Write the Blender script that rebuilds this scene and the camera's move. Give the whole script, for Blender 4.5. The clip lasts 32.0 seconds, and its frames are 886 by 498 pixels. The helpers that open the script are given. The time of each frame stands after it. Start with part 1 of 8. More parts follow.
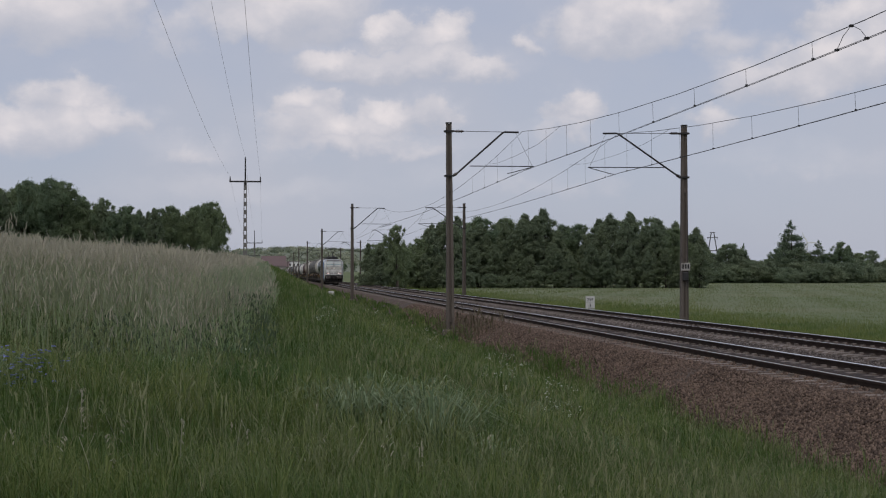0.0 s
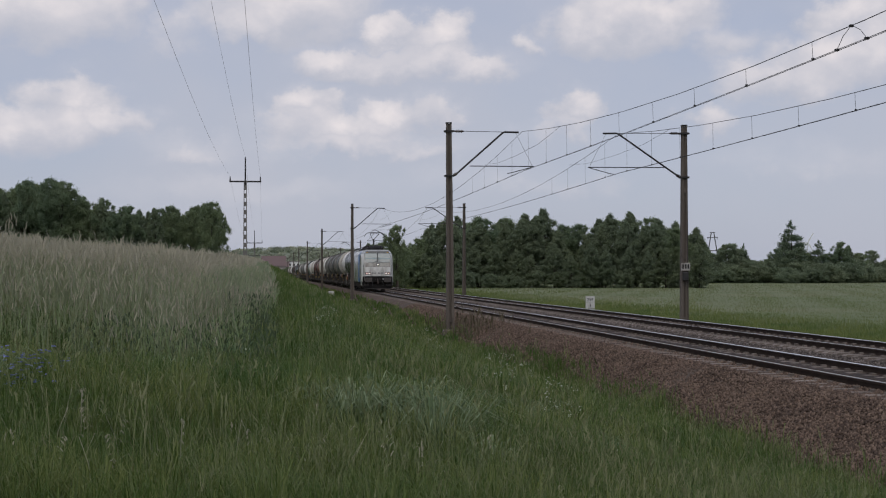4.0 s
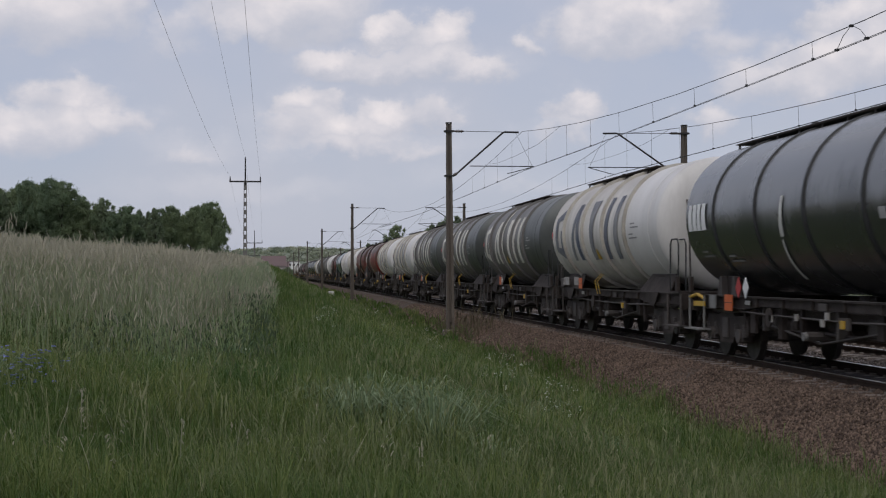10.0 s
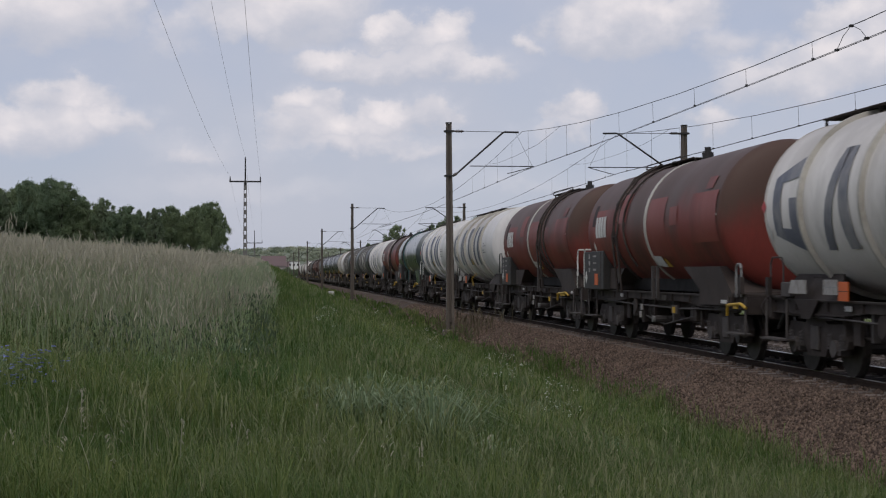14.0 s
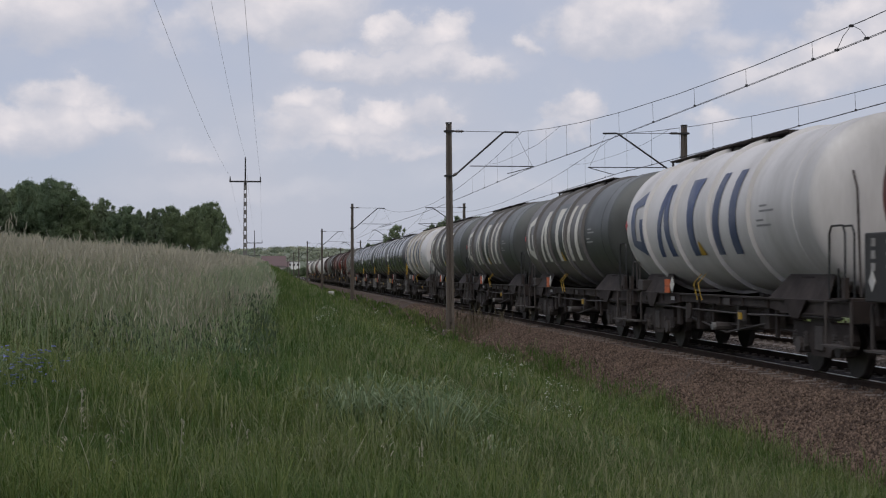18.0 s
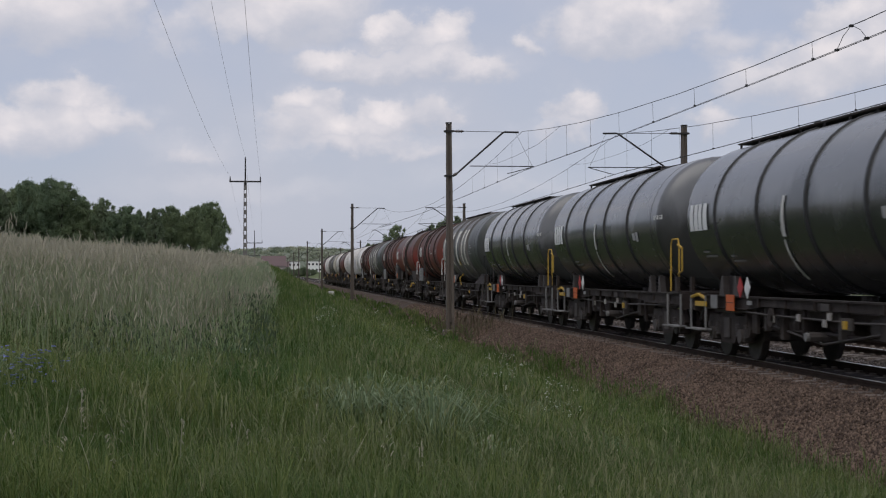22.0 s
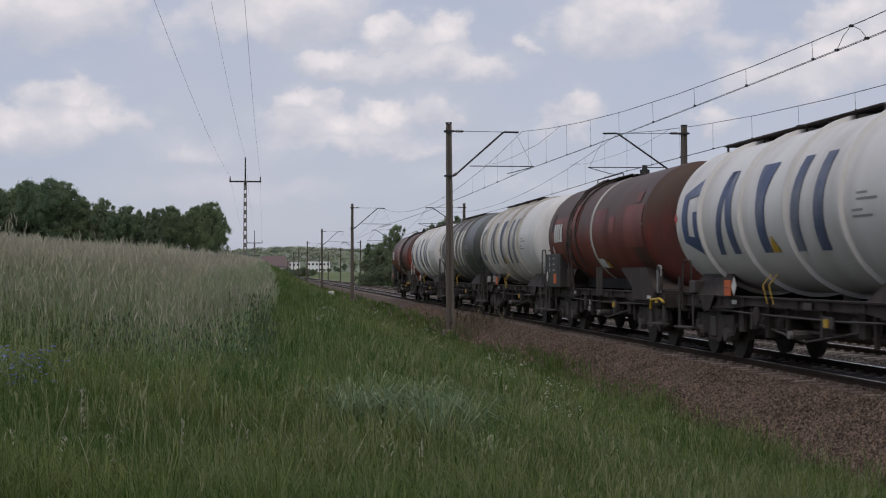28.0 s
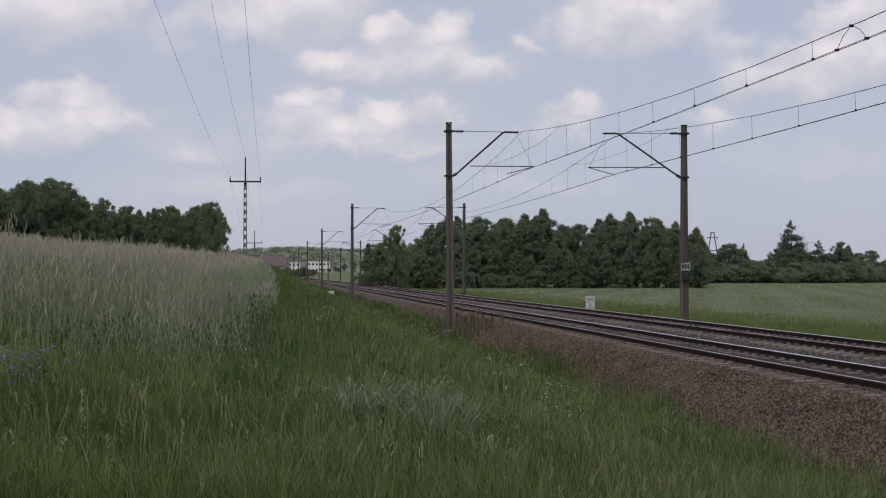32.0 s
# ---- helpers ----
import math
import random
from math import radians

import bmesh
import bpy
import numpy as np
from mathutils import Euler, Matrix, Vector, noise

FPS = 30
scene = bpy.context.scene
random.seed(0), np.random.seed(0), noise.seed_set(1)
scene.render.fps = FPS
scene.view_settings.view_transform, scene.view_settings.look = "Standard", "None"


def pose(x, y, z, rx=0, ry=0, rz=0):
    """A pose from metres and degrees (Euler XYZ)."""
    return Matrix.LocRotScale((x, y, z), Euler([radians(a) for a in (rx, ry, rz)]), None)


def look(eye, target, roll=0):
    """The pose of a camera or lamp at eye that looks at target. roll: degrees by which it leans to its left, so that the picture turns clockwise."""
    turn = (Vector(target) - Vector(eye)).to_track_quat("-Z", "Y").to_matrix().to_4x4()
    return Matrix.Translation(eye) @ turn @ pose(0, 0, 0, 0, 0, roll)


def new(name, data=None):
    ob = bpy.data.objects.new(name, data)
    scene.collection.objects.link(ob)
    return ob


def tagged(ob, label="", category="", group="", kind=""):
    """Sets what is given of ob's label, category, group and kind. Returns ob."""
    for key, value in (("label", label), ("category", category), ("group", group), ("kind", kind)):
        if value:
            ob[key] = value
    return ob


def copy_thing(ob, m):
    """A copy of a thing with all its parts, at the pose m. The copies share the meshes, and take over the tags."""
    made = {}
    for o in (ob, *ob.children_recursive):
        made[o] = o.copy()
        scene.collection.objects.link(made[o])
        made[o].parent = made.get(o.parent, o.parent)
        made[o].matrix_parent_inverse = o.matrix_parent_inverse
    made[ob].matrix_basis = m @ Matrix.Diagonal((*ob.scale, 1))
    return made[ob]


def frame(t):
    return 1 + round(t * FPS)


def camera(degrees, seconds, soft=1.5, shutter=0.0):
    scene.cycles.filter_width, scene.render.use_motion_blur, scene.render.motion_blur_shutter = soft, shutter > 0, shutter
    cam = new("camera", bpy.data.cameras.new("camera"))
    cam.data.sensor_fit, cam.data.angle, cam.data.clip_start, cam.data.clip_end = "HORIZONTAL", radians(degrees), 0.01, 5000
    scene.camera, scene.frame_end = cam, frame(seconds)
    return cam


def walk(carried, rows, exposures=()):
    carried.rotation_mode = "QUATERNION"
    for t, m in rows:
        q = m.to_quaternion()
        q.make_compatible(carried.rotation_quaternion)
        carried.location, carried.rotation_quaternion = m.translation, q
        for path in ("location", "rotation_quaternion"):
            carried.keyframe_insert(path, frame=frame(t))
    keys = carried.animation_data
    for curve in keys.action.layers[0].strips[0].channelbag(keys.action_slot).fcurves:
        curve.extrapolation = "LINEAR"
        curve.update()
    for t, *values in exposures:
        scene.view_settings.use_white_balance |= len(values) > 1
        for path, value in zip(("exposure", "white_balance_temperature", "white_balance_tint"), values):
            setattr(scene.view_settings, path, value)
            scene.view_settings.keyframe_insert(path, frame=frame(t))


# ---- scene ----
cam = camera(32.95, 32.0, soft=1.12, shutter=0.12)
EYE = (0.0, 0.0, 1.67)
AIM = (11.58, 99.33, 1.67 + 1.623)
walk(cam, [(0.0, look(EYE, AIM)), (32.0, look(EYE, AIM))], [(0.0, -0.12), (3.0, -0.08), (8.5, -0.08), (11.0, 0.0), (32.0, 0.0)])

# ---- world and sun ----
SPEED = 23.4          # train, metres a second
SUN_EL, SUN_AZ = radians(56), radians(205)   # azimuth clockwise from +Y


def build_world():
    w = bpy.data.worlds.new("sky")
    scene.world = w
    w.use_nodes = True
    nt = w.node_tree
    nt.nodes.clear()
    N, Lk = nt.nodes.new, nt.links.new
    tc = N("ShaderNodeTexCoord")
    sky = N("ShaderNodeTexSky")
    sky.sky_type, sky.sun_disc = "NISHITA", False
    sky.sun_elevation, sky.sun_rotation = SUN_EL, SUN_AZ
    sky.air_density, sky.dust_density, sky.ozone_density = 1.0, 1.2, 1.3
    scl = N("ShaderNodeVectorMath")
    scl.operation = "SCALE"
    scl.inputs["Scale"].default_value = 0.085
    Lk(sky.outputs["Color"], scl.inputs[0])
    # thin milky haze over the blue
    haze = N("ShaderNodeMix")
    haze.data_type = "RGBA"
    haze.inputs["Factor"].default_value = 0.72
    haze.inputs["B"].default_value = (0.485, 0.520, 0.668, 1)
    Lk(scl.outputs[0], haze.inputs["A"])
    # cumulus: soft blobs broken up by noise, and a loose field of cloud elsewhere
    wob = N("ShaderNodeTexNoise")
    wob.inputs["Scale"].default_value, wob.inputs["Detail"].default_value = 24, 7
    wob.inputs["Roughness"].default_value = 0.58
    sq = N("ShaderNodeMapping")
    sq.inputs["Scale"].default_value = (1, 1, 1.3)
    Lk(tc.outputs["Generated"], sq.inputs["Vector"])
    Lk(sq.outputs[0], wob.inputs["Vector"])
    off = N("ShaderNodeVectorMath")
    off.operation = "MULTIPLY_ADD"
    off.inputs[1].default_value = (0.062, 0.0, 0.046)
    Lk(wob.outputs["Color"], off.inputs[0])
    half = N("ShaderNodeVectorMath")
    half.operation = "SUBTRACT"
    half.inputs[1].default_value = (0.031, 0.0, 0.023)
    Lk(tc.outputs["Generated"], half.inputs[0])
    Lk(half.outputs[0], off.inputs[2])
    total = None
    lit = None
    for az, el, ra, re, amount in CLOUDS:
        c = Vector((math.sin(radians(az)) * math.cos(radians(el)), math.cos(radians(az)) * math.cos(radians(el)), math.sin(radians(el))))
        d = N("ShaderNodeVectorMath")
        d.operation = "SUBTRACT"
        d.inputs[1].default_value = c
        Lk(off.outputs[0], d.inputs[0])
        m = N("ShaderNodeVectorMath")
        m.operation = "MULTIPLY"
        m.inputs[1].default_value = (1 / radians(ra), 0.6, 1 / radians(re))
        Lk(d.outputs[0], m.inputs[0])
        ln = N("ShaderNodeVectorMath")
        ln.operation = "LENGTH"
        Lk(m.outputs[0], ln.inputs[0])
        mr = N("ShaderNodeMapRange")
        mr.interpolation_type = "SMOOTHSTEP"
        mr.inputs["From Min"].default_value, mr.inputs["From Max"].default_value = 1.7, 0.1
        mr.inputs["To Min"].default_value, mr.inputs["To Max"].default_value = 0, amount
        Lk(ln.outputs["Value"], mr.inputs["Value"])
        if total is None:
            total = mr.outputs[0]
        else:
            mx = N("ShaderNodeMath")
            mx.operation = "MAXIMUM"
            Lk(total, mx.inputs[0])
            Lk(mr.outputs[0], mx.inputs[1])
            total = mx.outputs[0]
        # the sunlit crown of the same cloud
        d2 = N("ShaderNodeVectorMath")
        d2.operation = "SUBTRACT"
        d2.inputs[1].default_value = c + Vector((0, 0, radians(re) * 0.34))
        Lk(off.outputs[0], d2.inputs[0])
        m2 = N("ShaderNodeVectorMath")
        m2.operation = "MULTIPLY"
        m2.inputs[1].default_value = (1 / radians(ra), 0.6, 1.15 / radians(re))
        Lk(d2.outputs[0], m2.inputs[0])
        l2 = N("ShaderNodeVectorMath")
        l2.operation = "LENGTH"
        Lk(m2.outputs[0], l2.inputs[0])
        r2 = N("ShaderNodeMapRange")
        r2.interpolation_type = "SMOOTHSTEP"
        r2.inputs["From Min"].default_value, r2.inputs["From Max"].default_value = 1.35, 0.0
        r2.inputs["To Min"].default_value, r2.inputs["To Max"].default_value = 0, amount
        Lk(l2.outputs["Value"], r2.inputs["Value"])
        if lit is None:
            lit = r2.outputs[0]
        else:
            mx = N("ShaderNodeMath")
            mx.operation = "MAXIMUM"
            Lk(lit, mx.inputs[0])
            Lk(r2.outputs[0], mx.inputs[1])
            lit = mx.outputs[0]
    field = N("ShaderNodeTexNoise")
    field.inputs["Scale"].default_value, field.inputs["Detail"].default_value = 5.0, 8
    Lk(sq.outputs[0], field.inputs["Vector"])
    fr = N("ShaderNodeMapRange")
    fr.inputs["From Min"].default_value, fr.inputs["From Max"].default_value = 0.36, 0.66
    fr.inputs["To Max"].default_value = 0.7
    Lk(field.outputs["Fac"], fr.inputs["Value"])
    edge = N("ShaderNodeTexNoise")
    edge.inputs["Scale"].default_value, edge.inputs["Detail"].default_value, edge.inputs["Roughness"].default_value = 34, 9, 0.58
    Lk(sq.outputs[0], edge.inputs["Vector"])
    ea = N("ShaderNodeMath")
    ea.operation = "MULTIPLY_ADD"
    ea.inputs[1].default_value = 0.62
    Lk(edge.outputs["Fac"], ea.inputs[0])
    eb = N("ShaderNodeMath")
    eb.operation = "SUBTRACT"
    eb.inputs[1].default_value = 0.31
    Lk(total, ea.inputs[2])
    Lk(ea.outputs[0], eb.inputs[0])
    ec = N("ShaderNodeMapRange")
    ec.interpolation_type = "SMOOTHSTEP"
    ec.inputs["From Min"].default_value, ec.inputs["From Max"].default_value = 0.04, 0.66
    ec.inputs["To Max"].default_value = 0.95
    Lk(eb.outputs[0], ec.inputs["Value"])
    both = N("ShaderNodeMath")
    both.operation = "MAXIMUM"
    Lk(ec.outputs[0], both.inputs[0])
    Lk(fr.outputs[0], both.inputs[1])
    # inner billows of the clouds
    bil = N("ShaderNodeTexNoise")
    bil.inputs["Scale"].default_value, bil.inputs["Detail"].default_value = 34, 6
    Lk(sq.outputs[0], bil.inputs["Vector"])
    tone = N("ShaderNodeMix")
    tone.data_type = "RGBA"
    tone.inputs["A"].default_value = (0.525, 0.540, 0.620, 1)
    tone.inputs["B"].default_value = (0.87, 0.81, 0.82, 1)
    br = N("ShaderNodeMapRange")
    br.inputs["From Min"].default_value, br.inputs["From Max"].default_value = 0.36, 0.62
    Lk(bil.outputs["Fac"], br.inputs["Value"])
    br.inputs["To Min"].default_value = 0.45
    lm = N("ShaderNodeMath")
    lm.operation = "MULTIPLY"
    Lk(br.outputs[0], lm.inputs[0])
    Lk(lit, lm.inputs[1])
    Lk(lm.outputs[0], tone.inputs["Factor"])
    mixc = N("ShaderNodeMix")
    mixc.data_type = "RGBA"
    Lk(both.outputs[0], mixc.inputs["Factor"])
    Lk(haze.outputs["Result"], mixc.inputs["A"])
    Lk(tone.outputs["Result"], mixc.inputs["B"])
    bg = N("ShaderNodeBackground")
    Lk(mixc.outputs["Result"], bg.inputs["Color"])
    bg.inputs["Strength"].default_value = 1.0
    out = N("ShaderNodeOutputWorld")
    Lk(bg.outputs[0], out.inputs["Surface"])


# azimuth, elevation, half width, half height (degrees), density
CLOUDS = [
    (-8.83, 9.70, 4.00, 1.56, 0.85), (-6.39, 10.02, 1.94, 1.08, 0.60), (0.54, 9.91, 3.46, 1.34, 0.95), (-0.96, 9.27, 1.94, 0.76, 0.60), (4.62, 9.12, 1.04, 0.78, 1.00),
    (6.39, 8.77, 1.51, 0.95, 1.00), (2.46, 7.91, 1.94, 0.73, 0.90), (4.84, 7.82, 3.67, 0.82, 0.90), (8.08, 7.69, 2.05, 0.69, 0.70), (1.50, 6.31, 1.25, 0.78, 1.00),
    (2.68, 5.44, 3.02, 0.86, 0.95), (4.73, 5.88, 1.56, 0.73, 1.00), (6.46, 6.03, 1.30, 0.73, 0.85), (3.76, 4.80, 4.32, 0.56, 0.60), (-7.21, 6.39, 1.90, 0.99, 0.95),
    (-8.32, 5.38, 2.59, 1.04, 0.85), (-6.08, 5.59, 1.73, 0.82, 0.75), (-3.49, 8.94, 2.05, 1.30, 0.50), (-2.86, 4.62, 2.48, 0.69, 0.50), (13.23, 9.48, 2.92, 1.25, 0.95),
    (15.36, 9.63, 2.16, 0.95, 0.85), (10.02, 8.68, 0.78, 0.48, 0.65), (11.52, 9.48, 1.30, 0.95, 0.75), (11.74, 6.13, 1.12, 0.82, 0.95), (11.09, 5.31, 1.94, 0.56, 0.60),
    (16.72, 5.81, 1.34, 0.65, 0.65), (19.22, 7.11, 2.59, 1.04, 0.75), (20.85, 7.86, 2.16, 1.04, 0.85), (21.86, 9.48, 1.62, 1.04, 0.95), (22.73, 8.08, 1.30, 1.30, 0.85),
    (17.66, 8.73, 1.94, 0.86, 0.45), (-1.17, 3.00, 5.62, 0.73, 0.35), (9.16, 3.33, 5.62, 0.78, 0.35), (20.14, 3.97, 4.32, 0.86, 0.35),
]
build_world()
sun = new("sun", bpy.data.lights.new("sun", "SUN"))
sun.data.energy, sun.data.angle, sun.data.color = 1.3, radians(50), (1.0, 0.95, 0.88)
sun.matrix_world = look((math.sin(SUN_AZ) * math.cos(SUN_EL) * 50, math.cos(SUN_AZ) * math.cos(SUN_EL) * 50, math.sin(SUN_EL) * 50), (0, 0, 0))

# ---- mesh helpers ----


def part(name, bm, material, parent=None, label="", smooth=None):
    """One mesh object from a bmesh (or a ready mesh), under a thing or a part."""
    if isinstance(bm, bmesh.types.BMesh):
        me = bpy.data.meshes.new(name)
        bmesh.ops.recalc_face_normals(bm, faces=bm.faces)
        bm.to_mesh(me)
        bm.free()
        if smooth is not None:
            me.shade_smooth()
            me.set_sharp_from_angle(angle=radians(smooth))
    else:
        me = bm
    if not me.materials:
        for m in material if isinstance(material, (list, tuple)) else [material]:
            me.materials.append(m)
    ob = new(name, me)
    if parent is not None:
        ob.parent = parent
    if label:
        ob["label"] = label
    return ob


def np_mesh(name, V, F, slots=None):
    """A mesh from arrays of places and of faces with equal numbers of corners."""
    V, F = np.asarray(V, "f4"), np.asarray(F, "i4")
    me = bpy.data.meshes.new(name)
    me.vertices.add(len(V))
    me.vertices.foreach_set("co", V.ravel())
    me.loops.add(F.size)
    me.loops.foreach_set("vertex_index", F.ravel())
    me.polygons.add(len(F))
    me.polygons.foreach_set("loop_start", np.arange(len(F), dtype="i4") * F.shape[1])
    if slots is not None:
        me.polygons.foreach_set("material_index", np.asarray(slots, "i4"))
    me.update(calc_edges=True)
    return me


def box(bm, x0, x1, y0, y1, z0, z1, bevel=0.0):
    v = [bm.verts.new((x, y, z)) for x in (x0, x1) for y in (y0, y1) for z in (z0, z1)]
    fs = [bm.faces.new([v[i] for i in q]) for q in ((0, 1, 3, 2), (4, 6, 7, 5), (0, 4, 5, 1), (2, 3, 7, 6), (0, 2, 6, 4), (1, 5, 7, 3))]
    if bevel:
        es = list({e for f in fs for e in f.edges})
        bmesh.ops.bevel(bm, geom=es, offset=bevel, segments=1, affect="EDGES")


def boxb(*a, bevel=0.0):
    bm = bmesh.new()
    box(bm, *a, bevel=bevel)
    return bm


def cyl(bm, p0, p1, r, seg=10, r1=None, caps=True):
    p0, p1 = Vector(p0), Vector(p1)
    r1 = r if r1 is None else r1
    d = (p1 - p0).normalized()
    a = d.orthogonal().normalized()
    b = d.cross(a)
    A, B = [], []
    for i in range(seg):
        t = 2 * math.pi * i / seg
        o = a * math.cos(t) + b * math.sin(t)
        A.append(bm.verts.new(p0 + o * r))
        B.append(bm.verts.new(p1 + o * r1))
    for i in range(seg):
        j = (i + 1) % seg
        bm.faces.new((A[i], A[j], B[j], B[i]))
    if caps:
        bm.faces.new(A[::-1])
        bm.faces.new(B)


def cylb(*a, **k):
    bm = bmesh.new()
    cyl(bm, *a, **k)
    return bm


def pipe(bm, pts, r, seg=6):
    for p, q in zip(pts, pts[1:]):
        cyl(bm, p, q, r, seg)


def pipeb(pts, r, seg=6):
    bm = bmesh.new()
    pipe(bm, pts, r, seg)
    return bm


def prism(bm, pts, x0, x1, axis="x"):
    """A flat outline pushed along one axis: pts are (y, z) for x, (x, z) for y, (x, y) for z."""
    def at(p, k):
        return (k, p[0], p[1]) if axis == "x" else (p[0], k, p[1]) if axis == "y" else (p[0], p[1], k)
    A = [bm.verts.new(at(p, x0)) for p in pts]
    B = [bm.verts.new(at(p, x1)) for p in pts]
    bm.faces.new(A[::-1])
    bm.faces.new(B)
    for i in range(len(pts)):
        j = (i + 1) % len(pts)
        bm.faces.new((A[i], A[j], B[j], B[i]))


def prismb(*a, **k):
    bm = bmesh.new()
    prism(bm, *a, **k)
    return bm


def revolve(bm, prof, cx, cz, seg=40):
    """Profile of (y, radius) turned round a line along y."""
    rings = []
    for y, r in prof:
        if r < 1e-4:
            rings.append([bm.verts.new((cx, y, cz))])
        else:
            rings.append([bm.verts.new((cx + r * math.sin(2 * math.pi * i / seg), y, cz + r * math.cos(2 * math.pi * i / seg))) for i in range(seg)])
    for P, Q in zip(rings, rings[1:]):
        for i in range(seg):
            j = (i + 1) % seg
            if len(P) == 1 and len(Q) > 1:
                bm.faces.new((P[0], Q[j], Q[i]))
            elif len(Q) == 1 and len(P) > 1:
                bm.faces.new((P[i], P[j], Q[0]))
            elif len(P) > 1:
                bm.faces.new((P[i], P[j], Q[j], Q[i]))


def letters(text, size, depth=0.004):
    cu = bpy.data.curves.new("lettering", "FONT")
    cu.body, cu.size, cu.extrude, cu.align_x = text, size, depth, "CENTER"
    ob = bpy.data.objects.new("lettering", cu)
    scene.collection.objects.link(ob)
    me = bpy.data.meshes.new_from_object(ob.evaluated_get(bpy.context.evaluated_depsgraph_get()))
    bpy.data.objects.remove(ob)
    return me


# ---- materials ----


def mat(name, a, b=None, rough=0.6, metal=0.0, spec=0.5, scale=3.0, fine=40.0, bump=0.0, bump_scale=60.0, spread=0.0, stain=None, stain_amt=0.0, streak=(1, 1, 1), coat=0.0, rough_var=0.1, island=0.0):
    """Two colours mixed by a broad and a fine noise, with optional stains, streaks, relief and change from piece to piece."""
    m = bpy.data.materials.new(name)
    m.use_nodes = True
    nt = m.node_tree
    N, Lk = nt.nodes.new, nt.links.new
    p = nt.nodes["Principled BSDF"]
    b = b or tuple(c * 0.7 for c in a)
    tc = N("ShaderNodeTexCoord")
    mp = N("ShaderNodeMapping")
    mp.inputs["Scale"].default_value = streak
    Lk(tc.outputs["Object"], mp.inputs["Vector"])
    oi = N("ShaderNodeObjectInfo")
    sh = N("ShaderNodeVectorMath")
    sh.operation = "MULTIPLY_ADD"
    sh.inputs[1].default_value = (37.0, 37.0, 37.0)
    Lk(oi.outputs["Random"], sh.inputs[0])
    Lk(mp.outputs[0], sh.inputs[2])
    n1, n2 = N("ShaderNodeTexNoise"), N("ShaderNodeTexNoise")
    n1.inputs["Scale"].default_value, n1.inputs["Detail"].default_value = scale, 5
    n2.inputs["Scale"].default_value, n2.inputs["Detail"].default_value = fine, 4
    Lk(sh.outputs[0], n1.inputs["Vector"])
    Lk(sh.outputs[0], n2.inputs["Vector"])
    add = N("ShaderNodeMath")
    add.operation = "MULTIPLY_ADD"
    add.inputs[1].default_value = 0.4
    Lk(n2.outputs["Fac"], add.inputs[0])
    sub = N("ShaderNodeMath")
    sub.operation = "MULTIPLY_ADD"
    sub.inputs[1].default_value, sub.inputs[2].default_value = 0.9, -0.15
    Lk(n1.outputs["Fac"], sub.inputs[0])
    Lk(sub.outputs[0], add.inputs[2])
    last = add.outputs[0]
    for amount, src in ((spread, "o"), (island, "i")):
        if amount:
            ge = N("ShaderNodeNewGeometry") if src == "i" else None
            ad = N("ShaderNodeMath")
            ad.operation = "MULTIPLY_ADD"
            ad.inputs[1].default_value = amount
            Lk(ge.outputs["Random Per Island"] if ge else oi.outputs["Random"], ad.inputs[0])
            mn = N("ShaderNodeMath")
            mn.operation = "SUBTRACT"
            mn.inputs[1].default_value = amount / 2
            Lk(last, ad.inputs[2])
            Lk(ad.outputs[0], mn.inputs[0])
            last = mn.outputs[0]
    mr = N("ShaderNodeMapRange")
    mr.inputs["From Min"].default_value, mr.inputs["From Max"].default_value = 0.2, 0.8
    Lk(last, mr.inputs["Value"])
    mx = N("ShaderNodeMix")
    mx.data_type = "RGBA"
    mx.inputs["A"].default_value, mx.inputs["B"].default_value = (*a, 1), (*b, 1)
    Lk(mr.outputs[0], mx.inputs["Factor"])
    col = mx.outputs["Result"]
    if stain:
        n3 = N("ShaderNodeTexNoise")
        n3.inputs["Scale"].default_value, n3.inputs["Detail"].default_value, n3.inputs["Roughness"].default_value = scale * 0.6, 7, 0.65
        v3 = N("ShaderNodeVectorMath")
        v3.inputs[1].default_value = (11.3, 4.1, 7.7)
        Lk(sh.outputs[0], v3.inputs[0])
        Lk(v3.outputs[0], n3.inputs["Vector"])
        r3 = N("ShaderNodeMapRange")
        r3.inputs["From Min"].default_value, r3.inputs["From Max"].default_value = 0.48, 0.68
        r3.inputs["To Max"].default_value = stain_amt
        Lk(n3.outputs["Fac"], r3.inputs["Value"])
        m3 = N("ShaderNodeMix")
        m3.data_type = "RGBA"
        m3.inputs["B"].default_value = (*stain, 1)
        Lk(r3.outputs[0], m3.inputs["Factor"])
        Lk(col, m3.inputs["A"])
        col = m3.outputs["Result"]
    Lk(col, p.inputs["Base Color"])
    rr = N("ShaderNodeMapRange")
    rr.inputs["To Min"].default_value, rr.inputs["To Max"].default_value = max(rough - rough_var, 0.03), min(rough + rough_var, 1)
    Lk(n1.outputs["Fac"], rr.inputs["Value"])
    Lk(rr.outputs[0], p.inputs["Roughness"])
    p.inputs["Metallic"].default_value = metal
    p.inputs["Coat Weight"].default_value = coat
    p.inputs["Coat Roughness"].default_value = 0.14
    p.inputs["Specular IOR Level"].default_value = spec
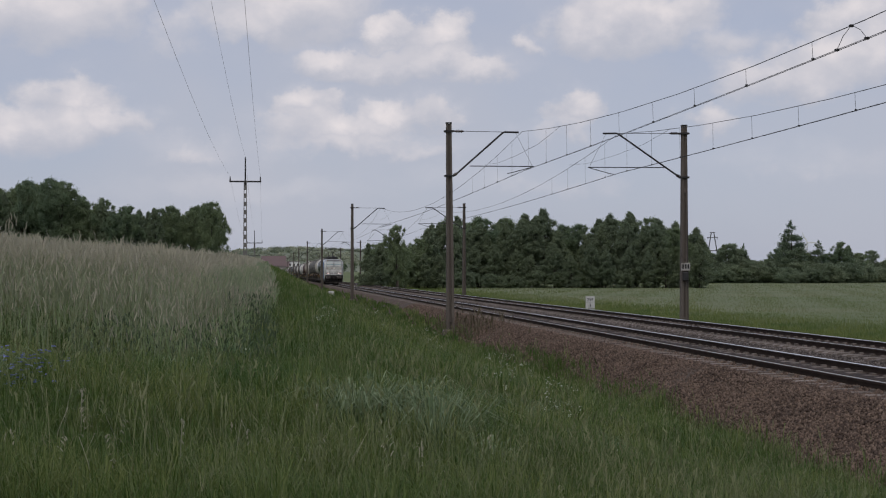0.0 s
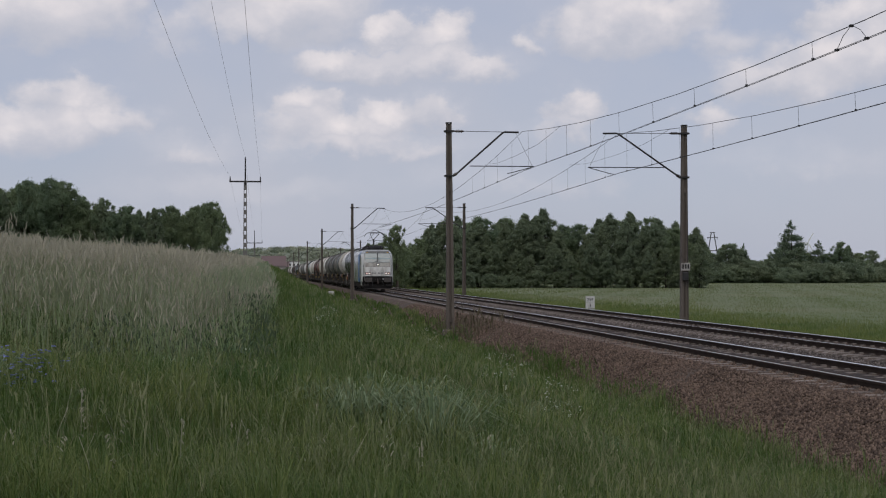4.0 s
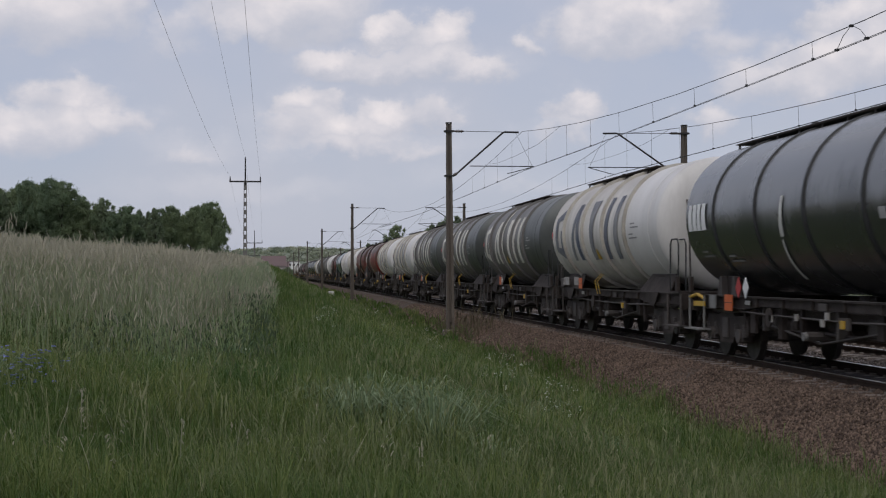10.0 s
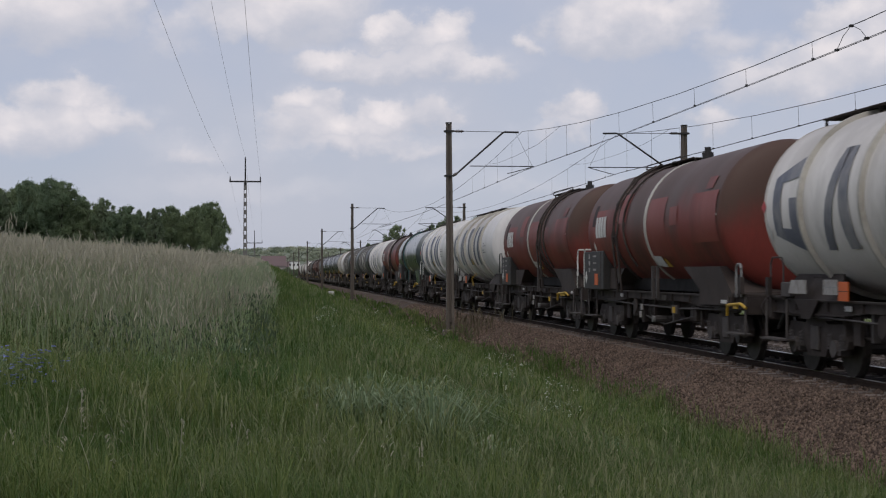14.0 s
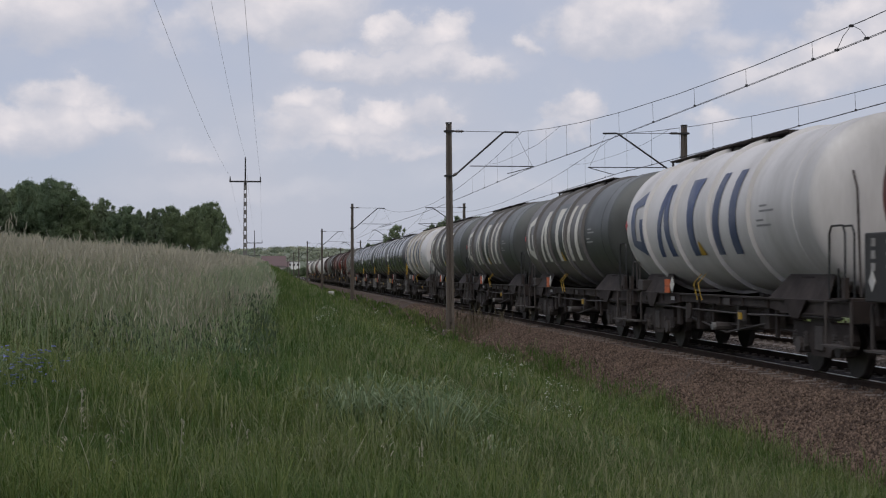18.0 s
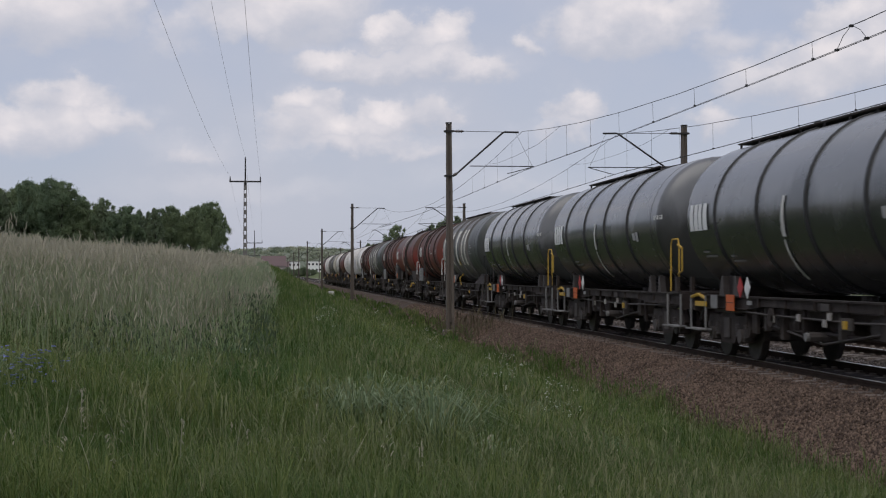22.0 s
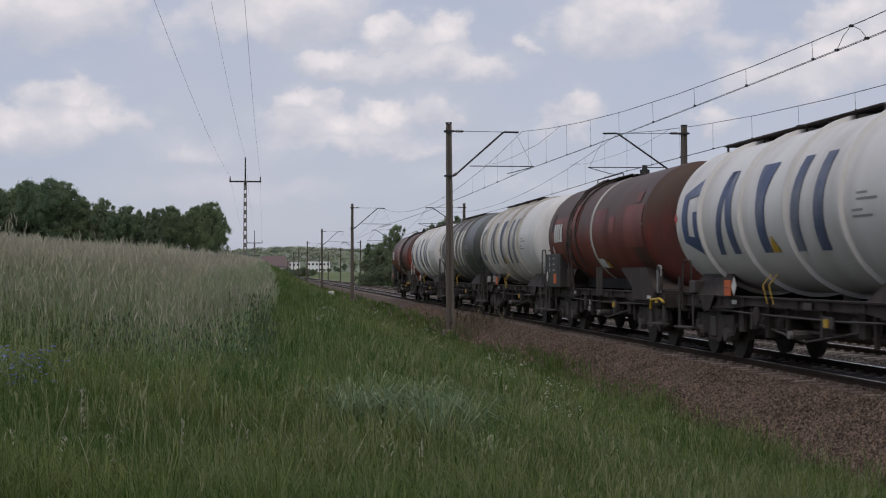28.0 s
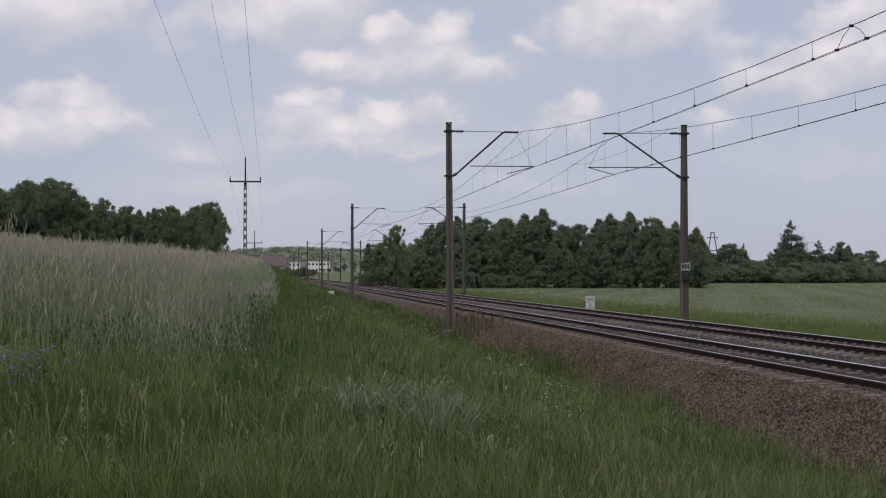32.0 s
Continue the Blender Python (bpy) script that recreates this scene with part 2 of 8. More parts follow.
    if bump:
        n4 = N("ShaderNodeTexNoise")
        n4.inputs["Scale"].default_value, n4.inputs["Detail"].default_value = bump_scale, 4
        Lk(tc.outputs["Object"], n4.inputs["Vector"])
        bp = N("ShaderNodeBump")
        bp.inputs["Strength"].default_value, bp.inputs["Distance"].default_value = bump, 0.02
        Lk(n4.outputs["Fac"], bp.inputs["Height"])
        Lk(bp.outputs[0], p.inputs["Normal"])
    return m


def leafy(name, a, b, c=None, broad=0.25, thin=0.35, rough=0.6):
    """Leaves and grass: colour changes leaf by leaf and in broad drifts; some light passes through."""
    m = bpy.data.materials.new(name)
    m.use_nodes = True
    nt = m.node_tree
    N, Lk = nt.nodes.new, nt.links.new
    p = nt.nodes["Principled BSDF"]
    out = nt.nodes["Material Output"]
    ge = N("ShaderNodeNewGeometry")
    ns = N("ShaderNodeTexNoise")
    ns.inputs["Scale"].default_value, ns.inputs["Detail"].default_value = broad, 4
    Lk(ge.outputs["Position"], ns.inputs["Vector"])
    m1, m2 = N("ShaderNodeMix"), N("ShaderNodeMix")
    m1.data_type = m2.data_type = "RGBA"
    m1.inputs["A"].default_value, m1.inputs["B"].default_value = (*a, 1), (*b, 1)
    m2.inputs["B"].default_value = (*(c or b), 1)
    Lk(ge.outputs["Random Per Island"], m1.inputs["Factor"])
    r = N("ShaderNodeMapRange")
    r.inputs["From Min"].default_value, r.inputs["From Max"].default_value = 0.42, 0.66
    Lk(ns.outputs["Fac"], r.inputs["Value"])
    Lk(r.outputs[0], m2.inputs["Factor"])
    Lk(m1.outputs["Result"], m2.inputs["A"])
    Lk(m2.outputs["Result"], p.inputs["Base Color"])
    p.inputs["Roughness"].default_value = rough
    p.inputs["Specular IOR Level"].default_value = 0.3
    if thin:
        tr, ms = N("ShaderNodeBsdfTranslucent"), N("ShaderNodeMixShader")
        Lk(m2.outputs["Result"], tr.inputs["Color"])
        ms.inputs[0].default_value = thin
        Lk(p.outputs[0], ms.inputs[1])
        Lk(tr.outputs[0], ms.inputs[2])
        Lk(ms.outputs[0], out.inputs["Surface"])
    return m


def glow(name, colour, strength):
    m = bpy.data.materials.new(name)
    m.use_nodes = True
    p = m.node_tree.nodes["Principled BSDF"]
    p.inputs["Base Color"].default_value = (*colour, 1)
    p.inputs["Emission Color"].default_value = (*colour, 1)
    p.inputs["Emission Strength"].default_value = strength
    return m


GRAVEL = mat("gravel", (0.124, 0.088, 0.067), (0.063, 0.045, 0.036), 0.95, spec=0.15, scale=0.7, fine=22, bump=1.0, bump_scale=22, stain=(0.075, 0.068, 0.062), stain_amt=0.5)
STONE = mat("stone", (0.188, 0.134, 0.102), (0.070, 0.050, 0.041), 0.95, spec=0.15, scale=1.2, fine=60, island=0.9)
RAIL_SIDE = mat("rail_steel", (0.046, 0.030, 0.022), (0.026, 0.018, 0.014), 0.9, 0.0, spec=0.2, scale=4, fine=50, bump=0.15)
RAIL_TOP = mat("rail_head", (0.90, 0.88, 0.86), (0.78, 0.76, 0.74), 0.29, 1.0, scale=6, fine=40, streak=(20, 0.3, 1))
GRAVEL_GREY = mat("gravel_grey", (0.150, 0.128, 0.116), (0.074, 0.062, 0.056), 0.95, spec=0.15, scale=0.9, fine=22, bump=1.0, bump_scale=22)
STONE_GREY = mat("stone_grey", (0.215, 0.185, 0.170), (0.058, 0.048, 0.043), 0.95, spec=0.15, scale=1.2, fine=60, island=0.9)
SLEEPER = mat("sleeper_concrete", (0.225, 0.185, 0.158), (0.105, 0.085, 0.073), 0.88, scale=3, fine=40, bump=0.25, spread=0.5)
MAST_C = mat("mast_concrete", (0.140, 0.116, 0.096), (0.078, 0.064, 0.053), 0.9, scale=1.6, fine=30, bump=0.3, streak=(1, 1, 0.25), stain=(0.055, 0.045, 0.038), stain_amt=0.6)
POLE_C = mat("pole_concrete", (0.22, 0.208, 0.193), (0.14, 0.130, 0.120), 0.88, scale=2, fine=30, bump=0.2)
WIRE = mat("wire", (0.060, 0.058, 0.058), (0.035, 0.033, 0.033), 0.6, 0.5)
ALU = mat("aluminium_wire", (0.22, 0.22, 0.225), (0.15, 0.15, 0.155), 0.5, 0.6)
IRON = mat("dark_iron", (0.045, 0.042, 0.042), (0.022, 0.021, 0.021), 0.7, 0.3, scale=6, fine=60, bump=0.1)
CERAM = mat("insulator", (0.040, 0.026, 0.022), None, 0.25, coat=0.5)
PLATE_W = mat("white_plate", (0.66, 0.66, 0.63), (0.48, 0.47, 0.44), 0.6, scale=5, fine=50, stain=(0.25, 0.23, 0.2), stain_amt=0.4)
PLATE_OLD = mat("weathered_plate", (0.42, 0.40, 0.37), (0.24, 0.22, 0.20), 0.7, scale=6, fine=50, stain=(0.12, 0.10, 0.08), stain_amt=0.7)
INK = mat("black_paint", (0.02, 0.02, 0.02), None, 0.6)
GRASS = leafy("grass_blade", (0.064, 0.109, 0.022), (0.102, 0.156, 0.036), (0.062, 0.118, 0.027), broad=0.35, thin=0.45)
GRASS_DRY = leafy("grass_stem", (0.190, 0.215, 0.095), (0.260, 0.260, 0.140), (0.150, 0.190, 0.080), broad=0.3)
RYE_STEM = leafy("rye_stem", (0.268, 0.306, 0.182), (0.328, 0.346, 0.210), (0.240, 0.298, 0.180), broad=0.12, thin=0.5)
RYE_EAR = leafy("rye_ear", (0.455, 0.415, 0.310), (0.380, 0.358, 0.262), (0.420, 0.388, 0.292), broad=0.08, thin=0.45)
MEADOW = leafy("meadow_grass", (0.232, 0.258, 0.134), (0.292, 0.300, 0.170), (0.180, 0.228, 0.098), broad=0.06, thin=0.4)
LEAF_A = leafy("leaf_alder", (0.150, 0.192, 0.118), (0.275, 0.318, 0.188), (0.190, 0.238, 0.152), broad=0.12, thin=0.55)
LEAF_D = leafy("leaf_willow", (0.225, 0.265, 0.165), (0.295, 0.330, 0.205), (0.230, 0.285, 0.185), broad=0.12, thin=0.6)
LEAF_B = leafy("leaf_oak", (0.165, 0.215, 0.115), (0.275, 0.325, 0.175), (0.170, 0.230, 0.140), broad=0.12, thin=0.55)
LEAF_C = leafy("needle_spruce", (0.125, 0.168, 0.102), (0.195, 0.238, 0.142), (0.135, 0.185, 0.122), broad=0.2, thin=0.45)
LEAF_FAR = leafy("leaf_far", (0.135, 0.170, 0.112), (0.185, 0.215, 0.135), (0.205, 0.225, 0.150), broad=0.012, thin=0.2)
LEAF_BLOOM = leafy("leaf_blossom", (0.34, 0.36, 0.25), (0.46, 0.47, 0.34), (0.30, 0.33, 0.22), broad=0.012, thin=0.2)
BARK = mat("bark", (0.070, 0.056, 0.045), (0.036, 0.029, 0.024), 0.95, scale=4, fine=30, bump=0.5, streak=(1, 1, 0.3))
BLUE_FLOWER = leafy("cornflower", (0.17, 0.20, 0.48), (0.24, 0.27, 0.56), thin=0.2)
WHITE_FLOWER = leafy("white_flower", (0.62, 0.64, 0.55), (0.55, 0.58, 0.46), thin=0.2)

# ---- ground ----


def smooth01(t):
    t = np.clip(t, 0, 1)
    return t * t * (3 - 2 * t)


def bank(Y):
    """Height of the field's edge along the line."""
    Y = np.asarray(Y, float)
    z = np.where(Y < 20, 0.05 + 0.025 * np.clip(Y, -20, 20), 0.55 + 0.0092 * (Y - 20))
    z = np.where(Y > 230, 2.48 - 0.0022 * (np.minimum(Y, 900) - 230), z)
    return z


def ground_z(X, Y):
    X, Y = np.asarray(X, float), np.asarray(Y, float)
    b = bank(Y)
    low = -0.95
    z = np.where(X < -0.3, b + 0.075 * np.clip(-0.3 - X, 0, 5) + 0.004 * np.clip(-0.3 - X, 0, 120), b + (low - b) * smooth01((X + 0.3) / 6.9))
    z = np.where(X > 6.6, low, z)
    z = np.where(X > 17.5, low + 0.35 * smooth01((X - 17.5) / 1.5), z)
    z = np.where(X > 19, low + 0.35 - 0.30 * smooth01((X - 19) / 8), z)
    z = z + 3.2 * smooth01((Y - 450) / 330) * smooth01((X - 21) / 9)
    far = np.clip((np.hypot(X, Y) - 900) / 1400, 0, 1)
    return z * (1 - smooth01(far)) + 3.0 * smooth01(far)


def build_ground():
    xs = np.unique(np.concatenate([-np.geomspace(12, 2600, 24), np.arange(-12, 30, 0.75), np.geomspace(30, 2600, 24)]))
    ys = np.unique(np.concatenate([-np.geomspace(10, 1200, 12), np.arange(-10, 60, 1.5), np.arange(60, 300, 6), np.geomspace(300, 4800, 32)]))
    X, Y = np.meshgrid(xs, ys)
    Z = ground_z(X, Y)
    V = np.stack([X, Y, Z], -1).reshape(-1, 3)
    n, m = len(xs), len(ys)
    i = (np.arange(m - 1)[:, None] * n + np.arange(n - 1)[None]).ravel()
    me = np_mesh("ground", V, np.stack([i, i + 1, i + n + 1, i + n], -1))
    me.shade_smooth()
    g = part("ground", me, GROUND)
    tagged(g, "grassy farmland soil sloping from field edge down to the railway", "ground", kind="structure")


GROUND = leafy("ground_turf", (0.098, 0.128, 0.048), (0.098, 0.128, 0.048), (0.145, 0.165, 0.072), broad=0.03, thin=0, rough=0.95)
build_ground()

# ---- railway ----
# oily gravel between the rails, with the rails' shade put into its colour
GRAVEL_OIL_SHADE = mat("gravel_oily_shaded", (0.050, 0.038, 0.032), (0.028, 0.022, 0.020), 0.9, spec=0.2, scale=1.0, fine=22, bump=1.0, bump_scale=22)
NEAR, FAR = 10.1, 14.1
Y0, Y1 = -70.0, 800.0


def build_track():
    # ballast bed: one strip with two shoulders
    prof = [(6.3, -1.25), (6.9, -1.02), (8.45, -0.26), (8.74, -0.180), (9.15, -0.180), (9.25, -0.150), (10.95, -0.150), (11.1, -0.190), (11.65, -0.26), (12.5, -0.26), (13.1, -0.190), (13.25, -0.150), (14.95, -0.150), (15.1, -0.190), (15.75, -0.28), (17.7, -0.75), (18.2, -1.1)]
    ys = np.concatenate([np.arange(Y0, 120, 1.0), np.arange(120, Y1 + 1, 10.0)])
    rng = np.random.default_rng(5)
    V = []
    for y in ys:
        for x, z in prof:
            V.append((x + rng.normal(0, 0.02), y, z + rng.normal(0, 0.006)))
    n = len(prof)
    i = (np.arange(len(ys) - 1)[:, None] * n + np.arange(n - 1)[None]).ravel()
    me = np_mesh("ballast_bed", V, np.stack([i, i + 1, i + n + 1, i + n], -1))
    me.shade_smooth()
    bed = part("ballast_bed", me, [GRAVEL, GRAVEL_OIL_SHADE, GRAVEL_GREY])
    col = np.tile(np.arange(n - 1), len(ys) - 1)
    me.polygons.foreach_set("material_index", np.where(((col > 3) & (col < 7)) | ((col > 8) & (col < 13)), 1, np.where((col > 6) & (col < 9), 2, 0)).astype("i4"))
    tagged(bed, "brown crushed-stone ballast bed under two railway tracks", "ballast", kind="structure")
    # loose stones where the slope is near
    cnt = 150000
    y = 17 + 73 * rng.random(cnt) ** 1.6
    x = 6.9 + 3.2 * rng.random(cnt)
    far_pick = rng.random(cnt) < 0.2
    x = np.where(far_pick, 11.2 + 1.7 * rng.random(cnt), x)
    z = np.interp(x, [p[0] for p in prof], [p[1] for p in prof])
    s = rng.uniform(0.012, 0.030, cnt)
    o = np.array([(1, 0, 0), (-1, 0, 0), (0, 1, 0), (0, -1, 0), (0, 0, 1), (0, 0, -1)], float)
    P = o[None] * s[:, None, None] * rng.uniform(0.6, 1.4, (cnt, 6, 1)) + rng.normal(0, 0.006, (cnt, 6, 3))
    P[:, :, 0] += x[:, None]
    P[:, :, 1] += y[:, None]
    P[:, :, 2] += z[:, None] + 0.012
    f = np.array([(0, 2, 4), (2, 1, 4), (1, 3, 4), (3, 0, 4), (2, 0, 5), (1, 2, 5), (3, 1, 5), (0, 3, 5)])
    F = (np.arange(cnt)[:, None, None] * 6 + f[None]).reshape(-1, 3)
    mid = np.repeat(far_pick, 8)
    for faces, m in ((F[~mid], STONE), (F[mid], STONE_GREY)):
        used, flat = np.unique(faces, return_inverse=True)
        st = part("ballast_stones", np_mesh("ballast_stones", P.reshape(-1, 3)[used], flat.reshape(-1, 3)), m, bed)
        st["kind"] = "stuff"
    # rails
    for name, cx in (("near", NEAR), ("far", FAR)):
        for k in (-0.7525, 0.7525):
            bm = bmesh.new()
            pr = [(-0.07, -0.155), (0.07, -0.155), (0.07, -0.143), (0.012, -0.125), (0.012, -0.045), (0.036, -0.036), (0.034, -0.012), (0.026, -0.004), (-0.026, -0.004), (-0.034, -0.012), (-0.036, -0.036), (-0.012, -0.045), (-0.012, -0.125), (-0.07, -0.143)]
            prism(bm, [(cx + k + a, b) for a, b in pr], Y0, Y1, "y")
            r = part("rail", bm, RAIL_SIDE, None)
            tagged(r, "rust-brown steel rail with a bright worn running surface", "rail", group="rails of the two tracks", kind="structure")
            g = -1 if k > 0 else 1
            part("running_surface", prismb([(cx + k - g * 0.016, -0.006), (cx + k + g * 0.034, -0.009), (cx + k + g * 0.030, -0.003), (cx + k + g * 0.020, 0.0), (cx + k - g * 0.012, 0.0), (cx + k - g * 0.016, -0.001)], Y0, Y1, "y"), RAIL_TOP, r, "polished running surface")
    # sleepers with rail fastenings
    bm = bmesh.new()
    prism(bm, [(-1.3, -0.30), (1.3, -0.30), (1.3, -0.175), (1.24, -0.145), (0.45, -0.145), (0.30, -0.165), (-0.30, -0.165), (-0.45, -0.145), (-1.24, -0.145), (-1.3, -0.175)], -0.125, 0.125, "y")
    for k in (-0.7525, 0.7525):
        for d in (-0.13, 0.13):
            box(bm, k + d - 0.04, k + d + 0.04, -0.06, 0.06, -0.15, -0.105)
    one = bpy.data.meshes.new("sleeper")
    bm.to_mesh(one)
    bm.free()
    one.materials.append(SLEEPER)
    co = np.zeros(len(one.vertices) * 3, "f4")
    one.vertices.foreach_get("co", co)
    co = co.reshape(-1, 3)
    one.calc_loop_triangles()
    tri = np.array([t.vertices for t in one.loop_triangles])
    Vr, Fr, base = [], [], 0
    for cx, y_to in ((NEAR, 110.0), (FAR, 110.0)):
        y = Y0 + 0.3
        while y < 420:
            dy = random.uniform(-0.02, 0.02)
            if 20 < y < y_to:
                ob = new("sleeper", one)
                ob.parent = bed
                ob.matrix_basis = pose(cx + random.uniform(-0.015, 0.015), y + dy, random.uniform(-0.006, 0.006), 0, 0, random.uniform(-0.3, 0.3))
            else:
                Vr.append(co + np.array([cx, y + dy, 0]))
                Fr.append(tri + base)
                base += len(co)
            y += 0.6
    rest = part("far_sleepers", np_mesh("far_sleepers", np.concatenate(Vr), np.concatenate(Fr)), SLEEPER, bed)
    rest["kind"] = "stuff"


build_track()

# ---- overhead line ----


def catenary_mast(name, m, flip, signs=False, reach=0.0):
    """Concrete mast with a swivelling bracket; local x points to its track."""
    th = new(name)
    th.matrix_basis = m @ (pose(0, 0, 0, 0, 0, 180) if flip else Matrix())
    tagged(th, "weathered grey-brown concrete catenary mast with bracket arm", "catenary mast", group="catenary masts along the line")
    bm = bmesh.new()
    for s in (-1, 1):
        A = [(s * 0.055, -0.13), (s * 0.165, -0.15), (s * 0.165, 0.15), (s * 0.055, 0.13)]
        B = [(s * 0.035, -0.09), (s * 0.105, -0.10), (s * 0.105, 0.10), (s * 0.035, 0.09)]
        va = [bm.verts.new((x, y, -1.3)) for x, y in A]
        vb = [bm.verts.new((x, y, 7.78)) for x, y in B]
        for i in range(4):
            j = (i + 1) % 4
            bm.faces.new((va[i], va[j], vb[j], vb[i]))
        bm.faces.new(vb)
        bm.faces.new(va)
    part("post", bm, MAST_C, th)
    part("web", boxb(-0.05, 0.05, -0.05, 0.05, -1.3, 7.75), MAST_C, th)
    part("cap_plate", boxb(-0.12, 0.12, -0.115, 0.115, 7.78, 7.815), IRON, th)
    for z in (-0.3, 5.0):
        h = 0.15 - 0.06 * z / 7.8
        part("batten", boxb(-0.06, 0.06, -h - 0.006, h + 0.006, z, z + 0.16), MAST_C, th)
    part("footing", boxb(-0.3, 0.3, -0.3, 0.3, -1.5, -0.62, bevel=0.03), SLEEPER, th)
    for z in (7.42, 5.6):
        part("clamp", boxb(-0.19, 0.19, -0.16, 0.16, z, z + 0.07), IRON, th)
    part("strut", pipeb([(0.30, 0, 5.72), (2.22 + reach, 0, 7.40), (2.30 + reach, 0, 7.43), (2.88 + reach, 0, 7.42)], 0.038, 8), IRON, th, "dark steel bracket tube")
    for a, b in (((0.13, 0, 5.64), (0.34, 0, 5.74)), ((0.15, 0, 7.46), (0.62, 0, 7.46))):
        ins = part("insulator", cylb(a, b, 0.035, 8), CERAM, th, "brown ribbed insulator")
        for k in (0.35, 0.5, 0.65, 0.8):
            p = Vector(a).lerp(Vector(b), k)
            d = (Vector(b) - Vector(a)).normalized() * 0.012
            part("shed", cylb(p - d, p + d, 0.065, 8), CERAM, ins)
    part("tie_wire", cylb((0.6, 0, 7.46), (2.4 + reach, 0, 7.43), 0.011, 5), IRON, th)
    part("registration_tube", cylb((0.85, 0, 6.04), (3.5 + reach, 0, 6.02), 0.02, 6), IRON, th)
    part("steady_arm", pipeb([(3.45 + reach, 0, 6.0), (2.55 + reach, 0, 5.76), (2.40 + reach, 0, 5.74)], 0.016, 6), IRON, th)
    part("hanger", cylb((2.75 + reach, 0, 7.40), (3.45 + reach, 0, 6.02), 0.006, 4), WIRE, th)
    part("earth_wire", cylb((-0.12, 0.17, -0.9), (-0.09, 0.12, 7.4), 0.012, 5), IRON, th)
    if signs:
        part("number_plate", boxb(-0.19, 0.19, 0.22, 0.24, 1.78, 2.10, bevel=0.004), PLATE_OLD, th, "small white plate with dark marks")
        for k in (-0.11, 0.0, 0.11):
            part("mark", boxb(k - 0.035, k + 0.035, 0.2405, 0.246, 1.86, 2.04), INK, th)
        part("switch_box", boxb(-0.12, 0.12, 0.15, 0.26, 1.36, 1.72, bevel=0.02), IRON, th)
    return th


MAST_Y_L = [-11.5, 60.5, 132.2, 207.0, 287.0, 366.0, 440.0, 515.0, 590.0]
MAST_Y_R = [-11.5, 60.4, 130.5, 199.0, 280.0, 358.0, 432.0, 508.0]
m_left = catenary_mast("catenary_mast", pose(7.35, MAST_Y_L[1], 0, 0, -0.45, 0), False)
for y in [MAST_Y_L[0]] + MAST_Y_L[2:]:
    copy_thing(m_left, pose(7.35, y, 0, random.uniform(-0.3, 0.3), random.uniform(-0.3, 0.3), 0))
catenary_mast("catenary_mast", pose(17.08, MAST_Y_R[1], 0, 0, 0.1, 0), True, signs=True, reach=0.55)
m_plain = catenary_mast("catenary_mast", pose(17.08, MAST_Y_R[2], 0), True, reach=0.55)
for y in [MAST_Y_R[0]] + MAST_Y_R[3:]:
    copy_thing(m_plain, pose(17.08, y, 0, random.uniform(-0.3, 0.3), random.uniform(-0.3, 0.3), 180))


def overhead_line(cx, supports, toward):
    th = new("overhead_line")
    lift = 0.06 if cx == NEAR else 0.0
    tagged(th, "dark catenary and contact wires hung above the track", "overhead wire", group="overhead lines")
    con, mes = [], []
    for k, (a, b) in enumerate(zip(supports, supports[1:])):
        st = 0.22 if k % 2 else -0.22
        for i in range(13):
            u = i / 12
            x = cx + st * (1 - 2 * u)
            y = a + (b - a) * u
            con.append((x, y, 5.61 + lift + 0.19 * (2 * u - 1) ** 2))
            mes.append((x, y, 5.93 + lift + 1.49 * (2 * u - 1) ** 2))
        n = max(4, round((b - a) / 4.0))
        for i in range(n):
            u = (i + 0.62) / n
            x = cx + st * (1 - 2 * u)
            y = a + (b - a) * u
            if y < 75:
                zt = 5.93 + lift + 1.49 * (2 * u - 1) ** 2
                d = part("dropper", cylb((x, y, 5.60 + lift + 0.19 * (2 * u - 1) ** 2), (x, y + 0.05, zt), 0.005, 4), WIRE, th)
                part("clip", boxb(x - 0.02, x + 0.02, y - 0.03, y + 0.03, 5.59 + lift + 0.19 * (2 * u - 1) ** 2, 5.64 + lift + 0.19 * (2 * u - 1) ** 2), WIRE, d)
    part("contact_wire", pipeb(con, 0.0065, 5), WIRE, th)
    part("contact_wire", pipeb([(q[0] + 0.05, q[1], q[2]) for q in con], 0.0065, 5), WIRE, th)
    part("messenger_wire", pipeb(mes, 0.009, 5), WIRE, th)
    # stitch wire round each support
    for y in supports[1:3]:
        part("stitch_wire", pipeb([(cx, y - 9, 6.78), (cx, y - 5, 6.55), (cx, y, 6.50), (cx, y + 5, 6.55), (cx, y + 9, 6.78)], 0.006, 4), WIRE, th)
    if toward:
        for p, q in (((cx, 24.4, 5.67), (cx, 25.05, 5.99)), ((cx, 25.75, 5.67), (cx, 25.1, 5.99))):
            mid = Vector(p).lerp(Vector(q), 0.45) + Vector((0, 0, 0.05))
            part("jumper", pipeb([p, mid, q], 0.006, 5), WIRE, th)
            part("clamp", boxb(p[0] - 0.03, p[0] + 0.03, p[1] - 0.05, p[1] + 0.05, 5.645, 5.685), IRON, th)
        part("clamp", boxb(cx - 0.03, cx + 0.03, 25.04, 25.12, 5.97, 6.01), IRON, th)


overhead_line(NEAR, MAST_Y_L, True)
overhead_line(FAR, MAST_Y_R, False)

# ---- pole line along the field ----


